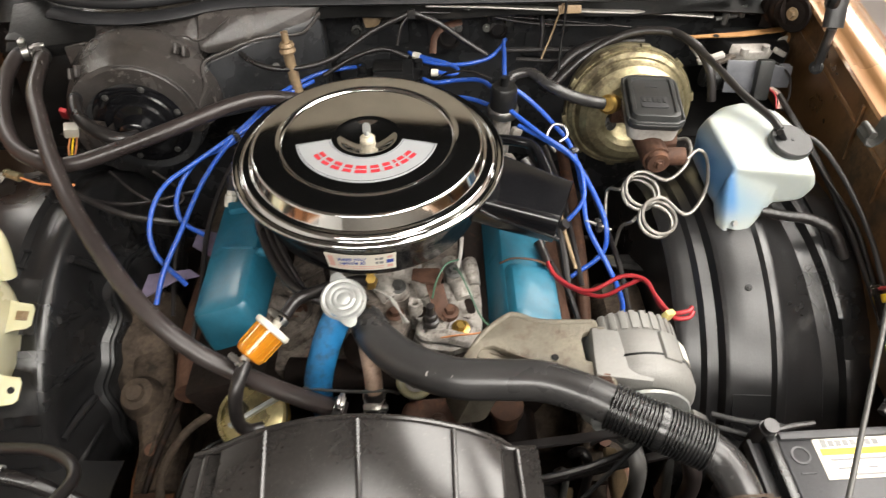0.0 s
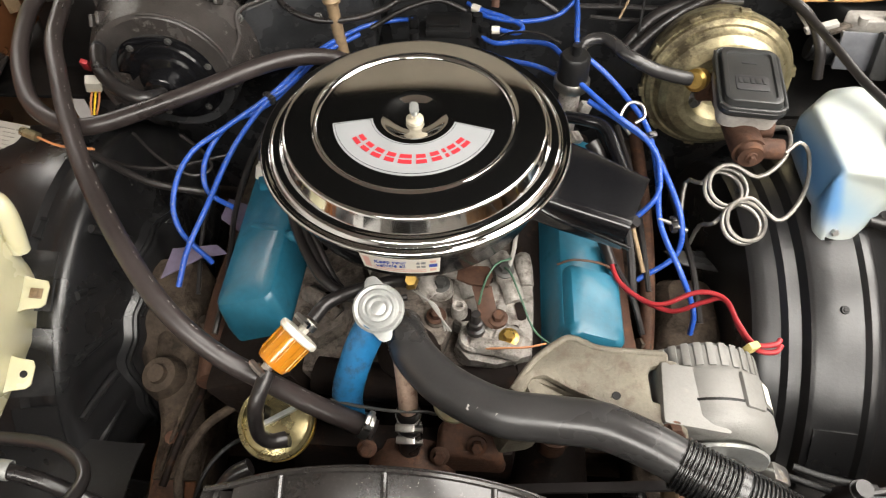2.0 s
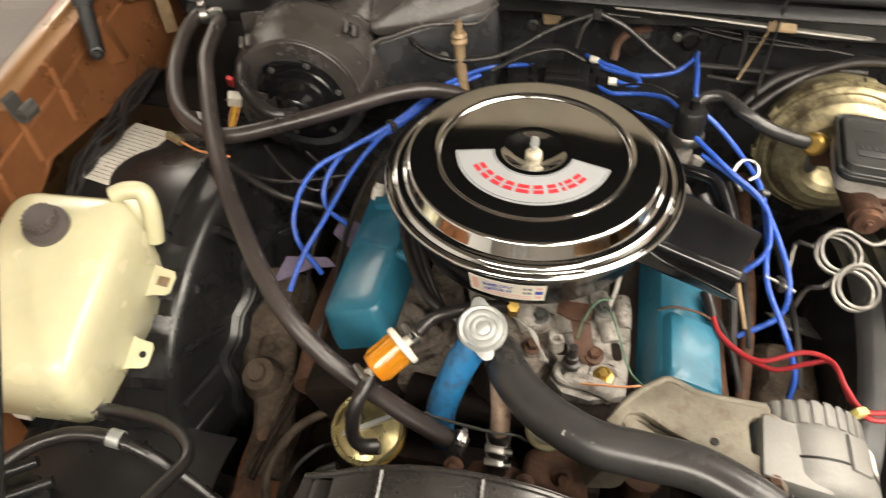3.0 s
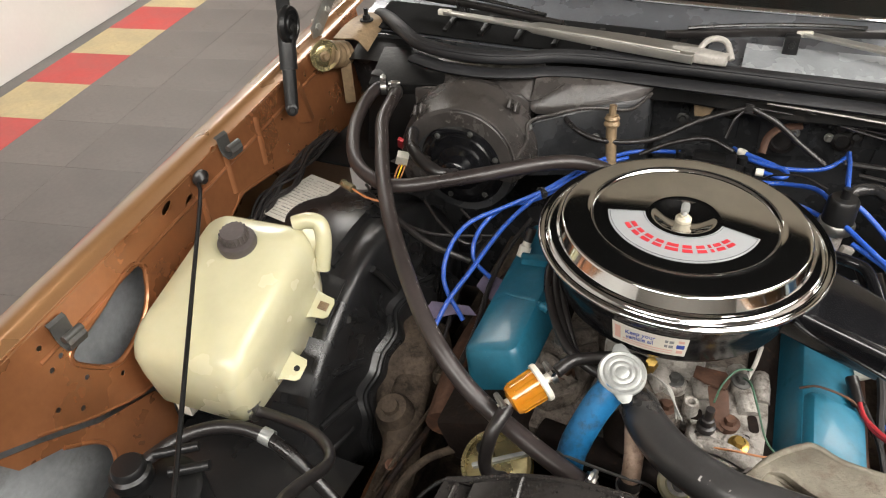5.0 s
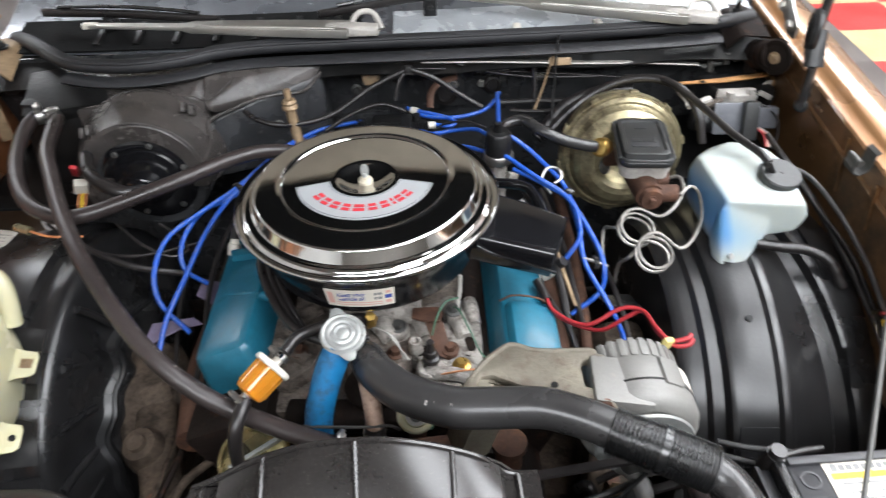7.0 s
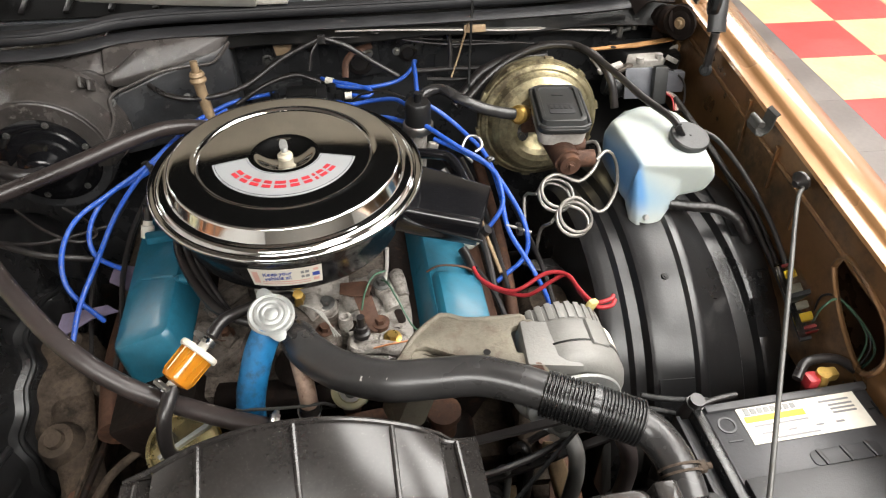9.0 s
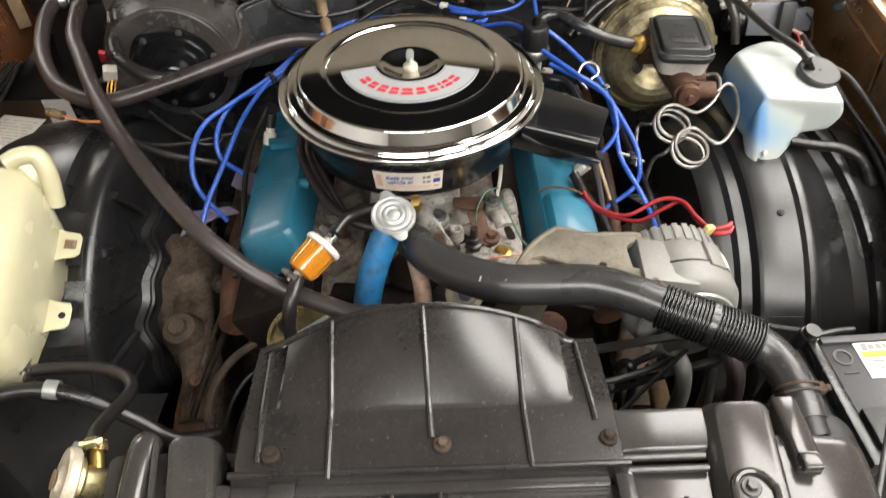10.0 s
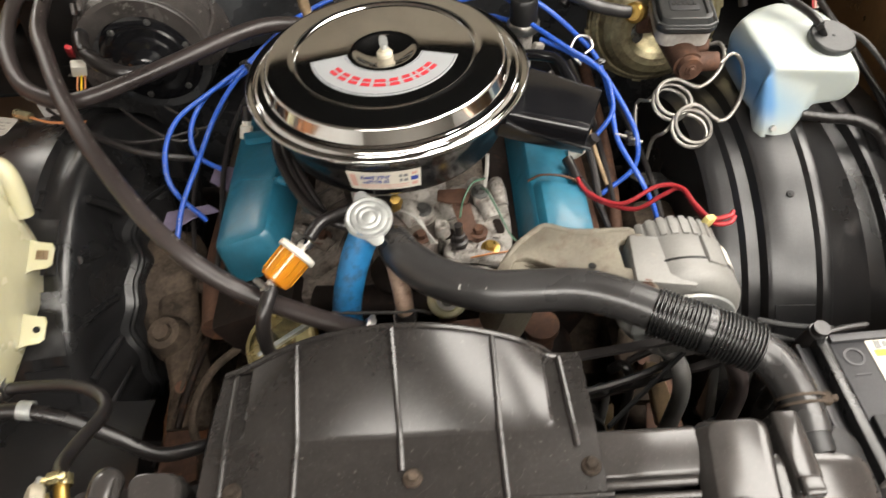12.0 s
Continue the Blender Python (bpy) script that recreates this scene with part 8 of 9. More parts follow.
part("handle_recess", moved(prism(rrect(0.03, -0.012, 0.1, 0.022, 0.008, 3), 0.002, 0.0005, at(0, 0, 0.7995)), bmx), M["ink_black"], bat)
for u in (-0.005, 0.03, 0.065):
    part("handle_bar", moved(box(0.006, 0.024, 0.006, 0.002, at(u, -0.012, 0.801, 0, 0, 12)), bmx), M["battery_case"], bat)
part("front_step", moved(box(0.252, 0.055, 0.012, 0.004, at(0, -0.055, 0.806)), bmx), M["battery_case"], bat)
term = part("terminal", moved(join(lathe([(0, 0.79), (0.012, 0.79), (0.010, 0.822), (0, 0.822)], 16, at(0.06, 0.1, 0)), box(0.03, 0.016, 0.016, 0.004, at(0.068, 0.102, 0.812))), bmx), M["brass"], bat, "brass terminal clamp")
part("red_cover", moved(box(0.018, 0.02, 0.022, 0.005, at(0.044, 0.1, 0.806)), bmx), M["wire_red"], bat, "red terminal cover")
knob = thing("battery_clamp", (0.535, -0.385, 0.74), "black clamp knob beside the battery", "clamp")
part("knob", join(rod((0.532, -0.38, 0.76), (0.537, -0.387, 0.806), 0.0125, 18), rod((0.537, -0.387, 0.806), (0.538, -0.388, 0.816), 0.0105, 18)), M["rubber"], knob)
part("cable", tube([(0.54, -0.39, 0.805), (0.57, -0.385, 0.808), (0.6, -0.38, 0.805)], 0.004, 8, 4), M["rubber"], knob)
part("stem", rod((0.528, -0.376, 0.60), (0.532, -0.38, 0.76), 0.01, 12), M["dark_metal"], knob)
fuse = thing("fuse_block", (0.788, -0.215, 0.77), "clear fuse block with yellow and red fuses", "fuse block")
fmx = at(0.788, -0.215, 0.803, 22, -30, -14)
part("body", moved(box(0.04, 0.125, 0.03, 0.004), fmx), M["clear_plastic"], fuse)
part("base", moved(box(0.044, 0.13, 0.006, 0.002, at(0, 0, -0.018)), fmx), M["black_plastic"], fuse)
for y, mt, w in ((0.04, "ink_yellow", 0.014), (-0.035, "ink_yellow", 0.014), (0.056, "wire_red", 0.006), (-0.052, "wire_red", 0.006), (0.012, "dirty_white", 0.02), (-0.015, "dirty_white", 0.012)):
    part("fuse", moved(box(0.018, w, 0.008, 0.002, at(0.0, y, 0.0)), fmx), M[mt], fuse)
part("strap", moved(box(0.046, 0.008, 0.036, 0.002), fmx), M["black_plastic"], fuse)
for k in range(3):
    wire([(0.80, -0.25, 0.77), (0.81 - 0.02 * k, -0.22 - 0.03 * k, 0.83 + 0.01 * k), (0.80, -0.28, 0.86), (0.82, -0.33 - 0.01 * k, 0.83), (0.79, -0.36, 0.77)], "thin green wire beside the fuse block", 0.0018, ("wire_green", "rubber", "wire_green")[k], "thin_wire", "thin wires")
solo("battery_cable", tube([(0.695, -0.37, 0.81), (0.72, -0.35, 0.82), (0.77, -0.35, 0.815), (0.81, -0.37, 0.79)], 0.007, 10, 6), M["rubber"], "black battery cable along the wing", "cable")

# ---- wing fittings, hinges, wipers ----
def wing_clip(edge, s, y, z):
    p = on_wing(edge, s, y, z, 0.004)
    t = thing("wing_clip", p, "grey steel clip hooked on the wing panel", "clip", "wing clips")
    prof = [(0.004, 0.030), (-0.002, 0.026), (-0.004, 0.006), (-0.008, -0.004), (-0.018, -0.010), (-0.028, -0.006), (-0.031, 0.004), (-0.027, 0.012)]
    strip = [[p + Vector((s * dx, w, dz)) for dx, dz in prof] for w in (-0.015, 0.015)]
    part("strip", thick(loft(strip, caps=False, closed=False), 0.0018), M["clip_steel"], t)
    part("curl", tube([p + Vector((-s * 0.024, w, 0.012)) for w in (-0.016, 0.0, 0.016)], 0.006, 10, 3), M["clip_steel"], t)
for e, s, y, z in ((left_x, -1, -0.008, 0.972), (left_x, -1, -0.452, 0.915), (right_x, 1, 0.022, 0.975)):
    wing_clip(e, s, y, z)
for s, e in ((-1, left_x), (1, right_x)):
    E0, E1, E2, E3 = (Vector(p) for p in (((-0.80, 0.191, 0.959), (-0.81, 0.219, 1.033), (-0.825, 0.255, 1.112), (-0.832, 0.27, 1.18)) if s < 0 else ((0.785, 0.236, 0.968), (0.79, 0.247, 1.037), (0.80, 0.284, 1.09), (0.81, 0.3, 1.17))))
    t = thing("hood_strut", E0, "black hood support link with round pivot", "strut", "hood struts")
    way = Vector((-s * 0.6, -0.75, 0.25)).normalized()
    part("lower_arm", tube([E0, E0.lerp(E1, 0.4), E1], 0.014, 10, 5, flat=0.55), M["black_plastic"], t)
    part("middle_arm", tube([E1 - way * 0.004, E1.lerp(E2, 0.5), E2], 0.018, 10, 5, flat=0.5), M["black_plastic"], t)
    part("pivot", lathe([(0, 0), (0.036, 0), (0.038, 0.006), (0.035, 0.014), (0.029, 0.015), (0.027, 0.012), (0.02, 0.012), (0.018, 0.015), (0.012, 0.015), (0.011, 0.011), (0.006, 0.011), (0, 0.013)], 34, facing(E2, (-s, 0.15 if s < 0 else 0.35, 0.02))), M["black_plastic"], t, "round ringed pivot")
    part("upper_arm", tube([E2, E3, E3 + Vector((-s * 0.02, 0.0, 0.22))], 0.014, 10, 4, flat=0.6), M["black_plastic"], t)
    part("end_screw", hexbolt(E0 + way * 0.006, way, 0.008, 0.006, 0.012), M["black_plastic"], t)
    owner = fender_l if s < 0 else fender_r
    hx = e(0.42) - s * 0.045
    tan = M["tan_coat"] if s < 0 else M["block_iron"]
    hm = facing((hx - s * 0.012, 0.372, 1.0), (-s, -0.62, 0.12))
    h = part("hood_hinge", lathe([(0, 0), (0.034, 0), (0.035, 0.003), (0.033, 0.005), (0.03, 0.0045), (0.024, 0.004), (0.021, 0.006), (0.012, 0.006), (0, 0.006)], 32, hm), M["pump_gold"] if s < 0 else M["block_iron"], owner, "dull tan hinge pivot with grey plate" if s < 0 else "rusty hinge pivot with grey plate")
    part("pivot_bolt", moved(hexbolt((0, 0, 0.006), (0, 0, 1), 0.008, 0.007, 0.012), hm), M["tan_coat"], h)
    part("spring_barrel", tube([(hx - s * 0.004, 0.385, 1.0), (hx - s * 0.008, 0.415, 0.985), (hx - s * 0.012, 0.455, 0.972)], 0.03, 16, 5, swell=lambda q: 1 + 0.06 * math.cos(2 * math.pi * q / 0.02)), tan, h)
    part("plate", prism([(0, 0), (0.03, 0.0), (0.10, 0.05), (0.19, 0.13), (0.17, 0.155), (0.06, 0.07), (-0.005, 0.025)], 0.005, 0.0012, Matrix.Translation((hx + s * 0.012, 0.375, 1.035)) @ Matrix(((0, 0, 1), (1, 0, 0), (0, 1, 0))).to_4x4()), M["wiper_steel"], h, "grey steel hinge plate")
    part("mount_sheet", sheet(lambda u, v: (hx - s * (0.005 + 0.075 * v), 0.43 + 0.17 * u + 0.02 * v, 1.018 + 0.012 * math.sin(3.0 * u) - 0.03 * max(0.0, v - 0.7) / 0.3 * (1 - u)), 10, 8, 0.003), tan, h, "bent rusty mounting sheet")
    part("mount_leg", sheet(lambda u, v: (hx - s * (0.015 + 0.02 * u), 0.43 + 0.014 * u, 0.99 - 0.13 * v), 3, 6, 0.003), tan, h)
    part("mount_bolt", join(hexbolt((hx - s * 0.045, 0.52, 1.033), (0, 0, 1), 0.01, 0.01, 0.016), rod((hx - s * 0.045, 0.52, 1.04), (hx - s * 0.045, 0.52, 1.06), 0.005, 10)), M["dark_metal"], h)
    for y, z in ((0.395, 1.055), (0.44, 1.078), (0.49, 1.11)):
        part("bolt", hexbolt((hx + s * 0.01, y, z), (-s, -0.2, 0.2), 0.009, 0.007, 0.013), M["wiper_steel"], h)
solo("wing_bumper", lathe([(0, 0), (0.011, 0), (0.011, 0.012), (0.006, 0.014), (0.006, 0.026), (0.009, 0.028), (0.009, 0.034), (0, 0.035)], 16, at(left_x(0.43) + 0.01, 0.43, crest_z(0.43) - 0.008)), M["white_plastic"], "white plastic hood stop on the wing", "stop")

def wiper(pivot, tip, blade0, blade1):
    t = thing("windscreen_wiper", pivot, "grey steel windscreen wiper arm with black blade", "wiper", "wipers")
    p, q = Vector(pivot), Vector(tip)
    up = Vector((0, 0, 1))
    part("pivot_cap", loft([snout_loop(p + (q - p) * k * 0.09 - (q - p) * 0.05, 0.034 - 0.003 * abs(k - 1), 0.022 - 0.004 * abs(k - 1), 0.006, q - p) for k in range(3)]), M["dirty_white"], t, "pale pivot cover")
    part("arm", loft([snout_loop(p.lerp(q, f), w, hh, 0.002, q - p) for f, w, hh in ((0.05, 0.056, 0.018), (0.3, 0.05, 0.018), (0.62, 0.036, 0.014), (0.65, 0.026, 0.008), (1.0, 0.018, 0.007))]), M["wiper_steel"], t)
    part("blade", tube([blade0, Vector(blade0).lerp(Vector(blade1), 0.5) + up * 0.004, blade1], 0.006, 8, 5, flat=1.5), M["rubber"], t)
    part("blade_bridge", tube([Vector(blade0).lerp(Vector(blade1), f) + up * (0.010 + 0.01 * math.sin(3.14 * f)) for f in (0.1, 0.3, 0.5, 0.7, 0.9)], 0.004, 8, 4), M["sleeve_black"], t)
    part("arm_edge", tube([p.lerp(q, 0.1) + Vector((0, -0.02, 0.009)), p.lerp(q, 0.35) + Vector((0, -0.019, 0.009)), p.lerp(q, 0.6) + Vector((0, -0.015, 0.007))], 0.003, 8, 4), M["wiper_steel"], t)
    part("spring_arch", tube([p + Vector((-0.03, 0.01, 0.0)), p + Vector((-0.012, 0.03, 0.022)), p + Vector((0.018, 0.03, 0.022)), p + Vector((0.036, 0.008, -0.004))], 0.006, 10, 5), M["dirty_white"], t, "pale curved pivot surround")
    part("tip_clip", box(0.03, 0.014, 0.012, 0.003, at(tip[0], tip[1], tip[2])), M["white_plastic"], t)
wiper((-0.025, 0.468, 1.056), (-0.60, 0.535, 1.064), (-0.732, 0.619, 1.066), (-0.332, 0.538, 1.063))
wiper((0.655, 0.455, 1.055), (0.13, 0.612, 1.066), (-0.124, 0.547, 1.061), (0.276, 0.657, 1.063))
for x, y in ((-0.58, 0.595), (0.11, 0.59)):
    solo("cowl_bracket", join(box(0.028, 0.02, 0.04, 0.004, at(x, y, 1.05)), hexbolt((x, y - 0.011, 1.052), (0, -1, 0.2), 0.006, 0.005, 0.009)), M["black_plastic"], "small black screwed bracket on the cowl", "bracket", "cowl brackets")

# paper plate on the left liner, wiring beneath
pap = thing("paper_plate", (-0.76, 0.10, 0.80), "worn printed paper plate on the liner", "label plate")
ppm = at(-0.757, 0.105, 0.806, -4, 4, -8)
part("sheet", moved(box(0.082, 0.175, 0.0015, 0.0005), ppm), M["old_paper"], pap)
rnd = random.Random(11)
for k in range(16):
    a = -0.034
    while a < 0.026:
        w = min(rnd.uniform(0.008, 0.024), 0.034 - a)
        part("print_line", moved(box(w, 0.0022 if k in (3, 9) else 0.0014, 0.0008, 0, at(a + w / 2, -0.076 + 0.0098 * k, 0.0013)), ppm), M["ink_grey"] if k in (3, 9) else M["hose_print"], pap)
        a += w + 0.003 + (0.006 if rnd.random() < 0.2 else 0)
rnd = random.Random(5)
for k in range(7):
    j = [rnd.uniform(-0.012, 0.012) for _ in range(8)]
    solo("wing_wiring", tube([(-0.80 + j[0], 0.32 + j[1], 0.84), (-0.80 + j[2], 0.22, 0.835 + j[3]), (-0.79 + 1.6 * j[4], 0.13 + j[5], 0.832 + j[0]), (-0.80 + j[6], 0.05, 0.825 + j[2]), (-0.79 + j[7], -0.05 + 3 * j[1], 0.80)], 0.003 + 0.0007 * (k % 4), 8, 6), M["rubber"], "black wiring lying along the wing panel", "cable", "wing looms")
for r, pts in ((0.006, [(-0.60, 0.12, 0.84), (-0.52, 0.075, 0.835), (-0.44, 0.05, 0.81), (-0.36, 0.06, 0.78)]), (0.0025, [(-0.47, 0.11, 0.86), (-0.42, 0.07, 0.845), (-0.37, 0.055, 0.825), (-0.345, 0.075, 0.82), (-0.36, 0.1, 0.83), (-0.40, 0.12, 0.85)]),
               (0.0035, [(-0.62, 0.15, 0.84), (-0.55, 0.10, 0.82), (-0.45, 0.09, 0.80), (-0.34, 0.15, 0.78)])):
    solo("floor_loom", tube(pts, r, 8, 6), M["rubber"], "black wire lying below the blower", "cable", "blower wires")
solo("clip_bracket", join(box(0.02, 0.03, 0.012, 0.003, at(-0.585, -0.05, 0.805, 10, 15, 0)), box(0.024, 0.006, 0.016, 0.002, at(-0.585, -0.035, 0.808, 10, 15, 0)), box(0.024, 0.006, 0.016, 0.002, at(-0.585, -0.065, 0.803, 10, 15, 0))), M["black_plastic"], "black plastic clip bracket on the liner", "clip")

# ---- frame and suspension below ----
fr = thing("chassis_frame", (0, 0, 0.25), "dirty rust-brown chassis frame and cross member", "frame")
for s in (-1, 1):
    part("side_rail", box(0.09, 1.5, 0.11, 0.015, at(s * 0.40, -0.05, 0.42)), M["frame_dirt"], fr)
part("rail_plate", prism([(-0.43, -0.17), (-0.385, -0.16), (-0.36, -0.26), (-0.34, -0.36), (-0.40, -0.42), (-0.425, -0.30)], 0.006, 0.001, at(0, 0, 0.51)), material("rust_orange", (0.17, 0.07, 0.03), 0.7, 0.1, 0.4, 160, 20, 0.6, (0.05, 0.03, 0.02, 1), 0.4, 30), fr, "orange rusted rail plate")
part("cross_member", box(0.8, 0.16, 0.12, 0.02, at(0, -0.12, 0.36)), M["frame_dirt"], fr)
# added dark sheet over the floor, standing in for the shade under the car
part("undertray", box(1.66, 1.6, 0.012, 0.003, at(0, -0.15, 0.235)), M["block_iron"], fr, "dark sheet added for the shade below the bay")
part("front_member", box(0.9, 0.10, 0.10, 0.02, at(0, -0.50, 0.36)), M["frame_dirt"], fr)
for s in (-1, 1):
    t = thing("suspension_tower", (s * 0.42, -0.1, 0.42), "dirty tan steel suspension tower with bolts", "suspension", "suspension towers")
    part("tower", loft([rl(s * 0.435, -0.06, 0.13, 0.22, 0.03, 0.44), rl(s * 0.435, -0.06, 0.12, 0.2, 0.04, 0.54), rl(s * 0.44, -0.03, 0.10, 0.14, 0.03, 0.62), rl(s * 0.445, -0.02, 0.07, 0.09, 0.02, 0.64)]), M["frame_dirt"], t)
    part("arm", tube([(s * 0.45, 0.02, 0.6), (s * 0.42, -0.08, 0.6), (s * 0.40, -0.17, 0.585), (s * 0.375, -0.25, 0.56), (s * 0.37, -0.33, 0.54)], 0.035, 14, 6, flat=0.5), M["frame_dirt"], t)
    part("bush", lathe([(0, -0.03), (0.04, -0.03), (0.034, 0.0), (0.028, 0.012), (0.016, 0.014), (0.014, 0.022), (0, 0.022)], 24, facing((s * 0.415, -0.185, 0.605), (s * 0.1, -0.3, 1))), M["frame_dirt"], t)
    part("bolt", hexbolt((s * 0.36, -0.10, 0.63), (-s, -0.3, 0.5), 0.012, 0.012, 0.016), M["frame_dirt"], t)
    part("strut_bolt", rod((s * 0.37, -0.28, 0.575), (s * 0.37, -0.285, 0.60), 0.011, 8), M["rusty_iron"], t)
    part("lower_plate", prism([(0, 0), (0.07, 0.02), (0.06, 0.14), (0.02, 0.13)], 0.006, 0.001, at(s * 0.39 - 0.03, -0.42, 0.50, 20)), M["rusty_iron"], t)
for pts, r, mt in (([(-0.36, -0.36, 0.60), (-0.345, -0.30, 0.625), (-0.33, -0.22, 0.63), (-0.33, -0.12, 0.62), (-0.345, 0.0, 0.60)], 0.006, "block_iron"), ([(-0.38, -0.33, 0.58), (-0.36, -0.24, 0.61), (-0.355, -0.14, 0.60), (-0.37, -0.02, 0.58)], 0.004, "frame_dirt"),
                   ([(-0.30, -0.42, 0.62), (-0.28, -0.36, 0.66), (-0.25, -0.32, 0.67), (-0.22, -0.30, 0.66)], 0.0035, "dark_metal"), ([(0.16, -0.42, 0.74), (0.22, -0.43, 0.76), (0.29, -0.42, 0.77), (0.36, -0.40, 0.78)], 0.005, "rubber"),
                   ([(0.34, -0.30, 0.62), (0.42, -0.28, 0.66), (0.46, -0.2, 0.66), (0.45, -0.1, 0.62)], 0.006, "rubber")):
    solo("frame_line", tube(pts, r, 8, 6), M[mt], "thin dirty line along the frame", "pipe", "frame lines")
exh = thing("exhaust_manifold", (-0.3, 0, 0.6), "rusty cast exhaust manifold below the valve cover", "manifold", "exhaust manifolds")
part("log", tube([(-0.30, -0.22, 0.66), (-0.315, -0.1, 0.665), (-0.315, 0.05, 0.66), (-0.31, 0.2, 0.64)], 0.03, 14, 5), M["rusty_iron"], exh)
ex2 = copy_thing(exh, pose(0.32, 0, 0.6))
solo("steering_shaft", tube([(0.37, 0.35, 0.72), (0.37, 0.1, 0.70), (0.365, -0.05, 0.66), (0.36, -0.15, 0.60)], 0.012, 12, 5), M["rusty_iron"], "rusty steering shaft beside the engine", "shaft")
for r, pts, mt, label in ((0.0115, [(0.345, -0.36, 0.755), (0.352, -0.378, 0.772), (0.36, -0.397, 0.776), (0.365, -0.415, 0.765), (0.367, -0.425, 0.73), (0.366, -0.427, 0.69), (0.355, -0.44, 0.62), (0.34, -0.45, 0.55)], "hose_worn", "grey worn hose hanging beside the fan shroud"),
                          (0.0125, [(0.405, -0.37, 0.80), (0.42, -0.39, 0.795), (0.432, -0.41, 0.775), (0.441, -0.417, 0.75), (0.45, -0.417, 0.70), (0.44, -0.43, 0.62)], "hose_brown", "dark brown hose hanging behind the radiator tank"),
                          (0.007, [(0.288, -0.372, 0.72), (0.297, -0.382, 0.745), (0.306, -0.392, 0.735), (0.309, -0.40, 0.69), (0.305, -0.41, 0.60)], "rubber", "thin black hose bent down beside the shroud"),
                          (0.0055, [(0.268, -0.385, 0.69), (0.272, -0.395, 0.715), (0.278, -0.40, 0.70), (0.276, -0.41, 0.62)], "hose_worn", "thin grey hose bent down beside the shroud")):
    solo("lower_hose", tube(pts, r, 14, 6), M[mt], label, "hose", "lower hoses")
solo("dark_strap", moved(box(0.165, 0.011, 0.004, 0.001), look((0.316, -0.44, 0.792), (0.45, -0.33, 0.80)) @ pose(0, 0, 0, 0, 90, 0)), M["pad_black"], "flat black strap crossing below the radiator hose", "strap")
solo("frame_bracket", hull([(0.338, -0.352, 0.705), (0.362, -0.356, 0.705), (0.392, -0.41, 0.62), (0.362, -0.415, 0.62), (0.34, -0.35, 0.69), (0.395, -0.40, 0.60), (0.36, -0.40, 0.60)], 0.004), M["tan_coat"], "tan rusty bracket standing below the alternator", "bracket")
solo("frame_bracket", hull([(0.283, -0.395, 0.665), (0.295, -0.395, 0.665), (0.30, -0.42, 0.58), (0.282, -0.42, 0.58), (0.29, -0.38, 0.58)], 0.003), M["tan_coat"], "tan rusty upright below the alternator belt", "bracket")
solo("frame_bracket", hull([(0.41, -0.40, 0.75), (0.425, -0.395, 0.75), (0.445, -0.40, 0.62), (0.425, -0.41, 0.62), (0.42, -0.385, 0.62)], 0.003), M["clip_steel"], "grey steel bracket behind the dark hose", "bracket")
sp = thing("steering_pump", (0.21, -0.33, 0.58), "dirty steering pump with pale cap", "pump")
part("body", rod((0.20, -0.36, 0.63), (0.20, -0.26, 0.63), 0.055, 26), M["block_iron"], sp)
part("neck", lathe([(0, 0.66), (0.02, 0.66), (0.02, 0.72), (0.026, 0.724), (0.026, 0.735), (0, 0.737)], 20, at(0.20, -0.30, 0)), M["rusty_iron"], sp)
th = thing("thermo_switch", (0.06, -0.29, 0.70), "cream and steel thermal switch at the front cover", "switch")
tw = facing((0.069, -0.314, 0.826), (0.05, -0.75, 0.65)) @ Matrix.Scale(1.2, 4)
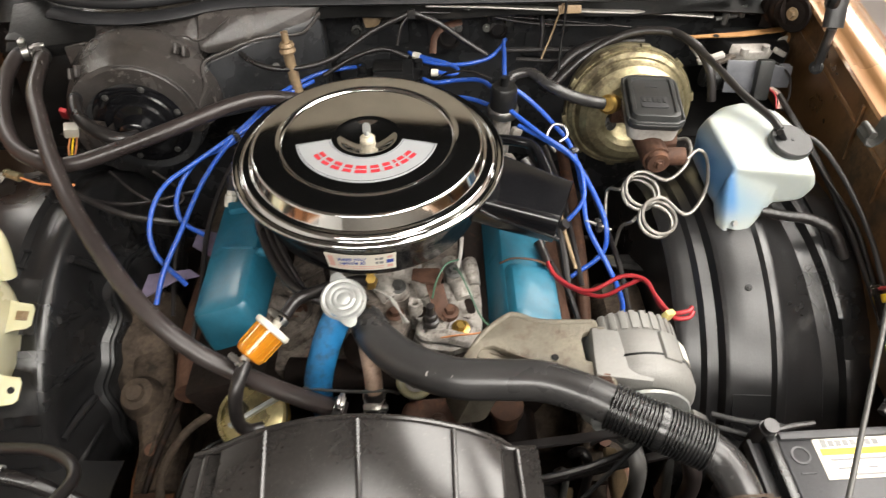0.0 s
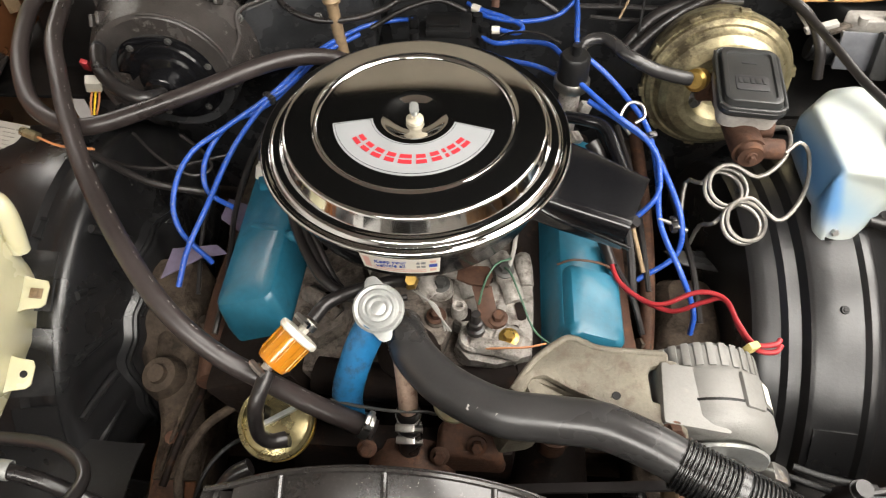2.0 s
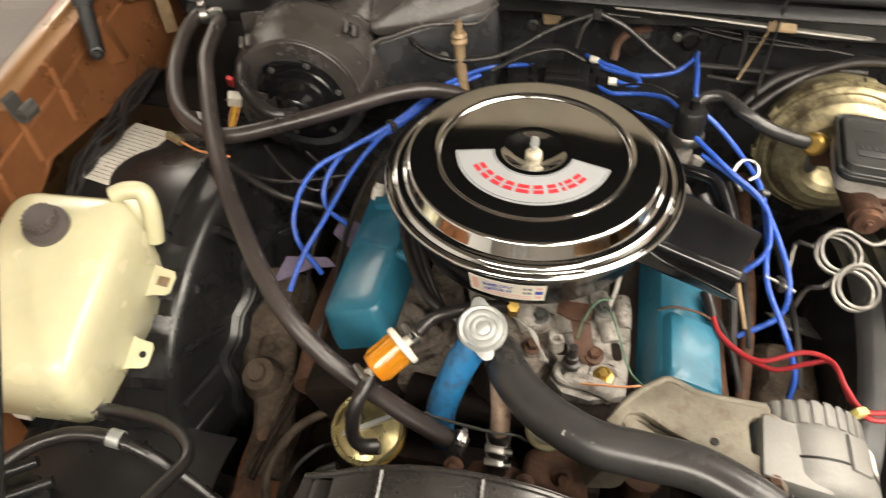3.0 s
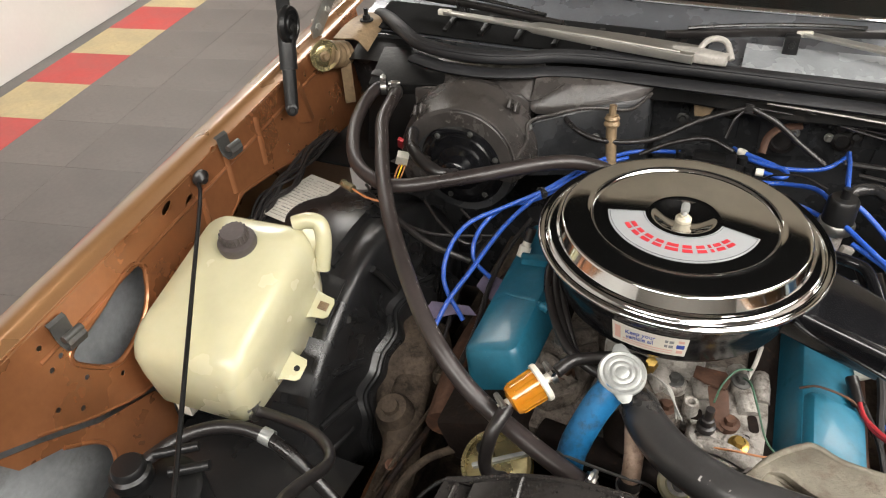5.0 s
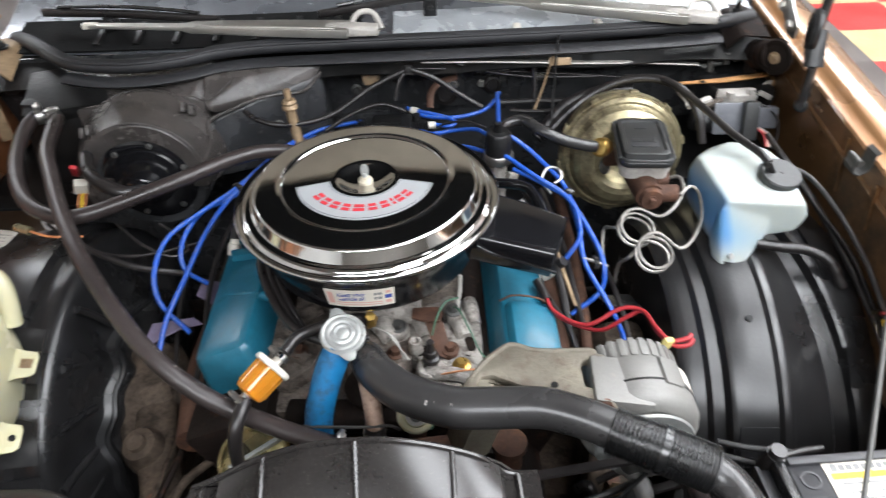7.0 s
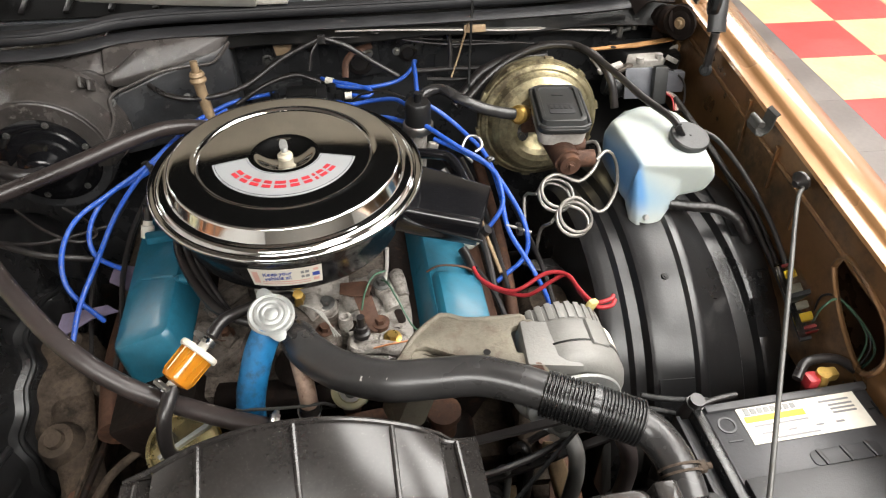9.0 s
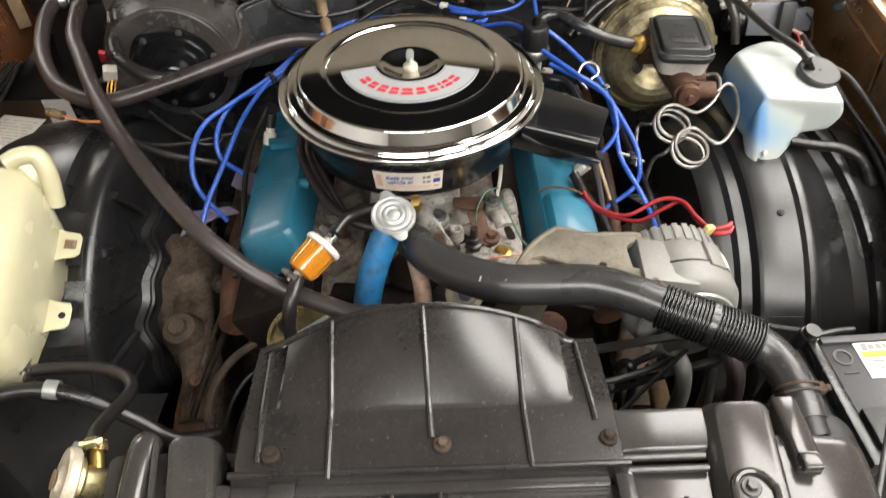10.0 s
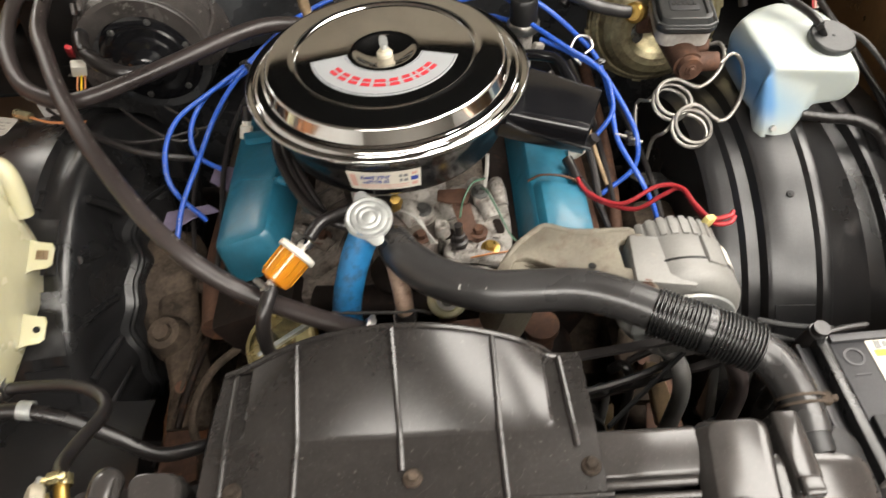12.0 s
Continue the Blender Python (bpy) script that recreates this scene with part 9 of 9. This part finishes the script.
part("ring", lathe([(0, -0.012), (0.021, -0.012), (0.0225, -0.006), (0.0225, 0.0), (0.0195, 0.003), (0.0145, 0.003), (0.0135, 0.0), (0, 0.0)], 28, tw), M["cream_plastic"], th, "cream plastic ring")
part("inner_ring", lathe([(0.0085, 0.0), (0.0125, 0.0), (0.0125, 0.004), (0.0085, 0.004), (0.0085, 0.0)], 24, tw, caps=False), M["dirty_white"], th)
part("core", lathe([(0, 0), (0.008, 0), (0.0075, 0.007), (0, 0.008)], 16, tw), M["clip_steel"], th)
part("stem", rod((0.069, -0.306, 0.818), (0.066, -0.28, 0.74), 0.014, 14), M["rusty_iron"], th)
part("green_line", tube([(0.085, -0.29, 0.76), (0.1, -0.27, 0.77), (0.12, -0.26, 0.772)], 0.003, 6, 4), M["wire_green"], th)
solo("thin_pipe", tube([(-0.29, -0.45, 0.60), (-0.33, -0.36, 0.62), (-0.31, -0.29, 0.64), (-0.26, -0.25, 0.655), (-0.22, -0.23, 0.66)], 0.007, 10, 6), M["frame_dirt"], "dirty thin fuel pipe along the frame", "pipe")

# ---- laid floor tiles ----
def tile_mesh(name, size, mat_):
    return finish(name, box(size - 0.0008, size - 0.0008, 0.006, 0.0006, None, 1), mat_, (0, 0, 0), 38)
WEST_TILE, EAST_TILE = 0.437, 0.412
TILE = {(k, size): tile_mesh("tile", size, M["floor_" + k]) for k in ("grey", "red", "cream") for size in (WEST_TILE, EAST_TILE)}
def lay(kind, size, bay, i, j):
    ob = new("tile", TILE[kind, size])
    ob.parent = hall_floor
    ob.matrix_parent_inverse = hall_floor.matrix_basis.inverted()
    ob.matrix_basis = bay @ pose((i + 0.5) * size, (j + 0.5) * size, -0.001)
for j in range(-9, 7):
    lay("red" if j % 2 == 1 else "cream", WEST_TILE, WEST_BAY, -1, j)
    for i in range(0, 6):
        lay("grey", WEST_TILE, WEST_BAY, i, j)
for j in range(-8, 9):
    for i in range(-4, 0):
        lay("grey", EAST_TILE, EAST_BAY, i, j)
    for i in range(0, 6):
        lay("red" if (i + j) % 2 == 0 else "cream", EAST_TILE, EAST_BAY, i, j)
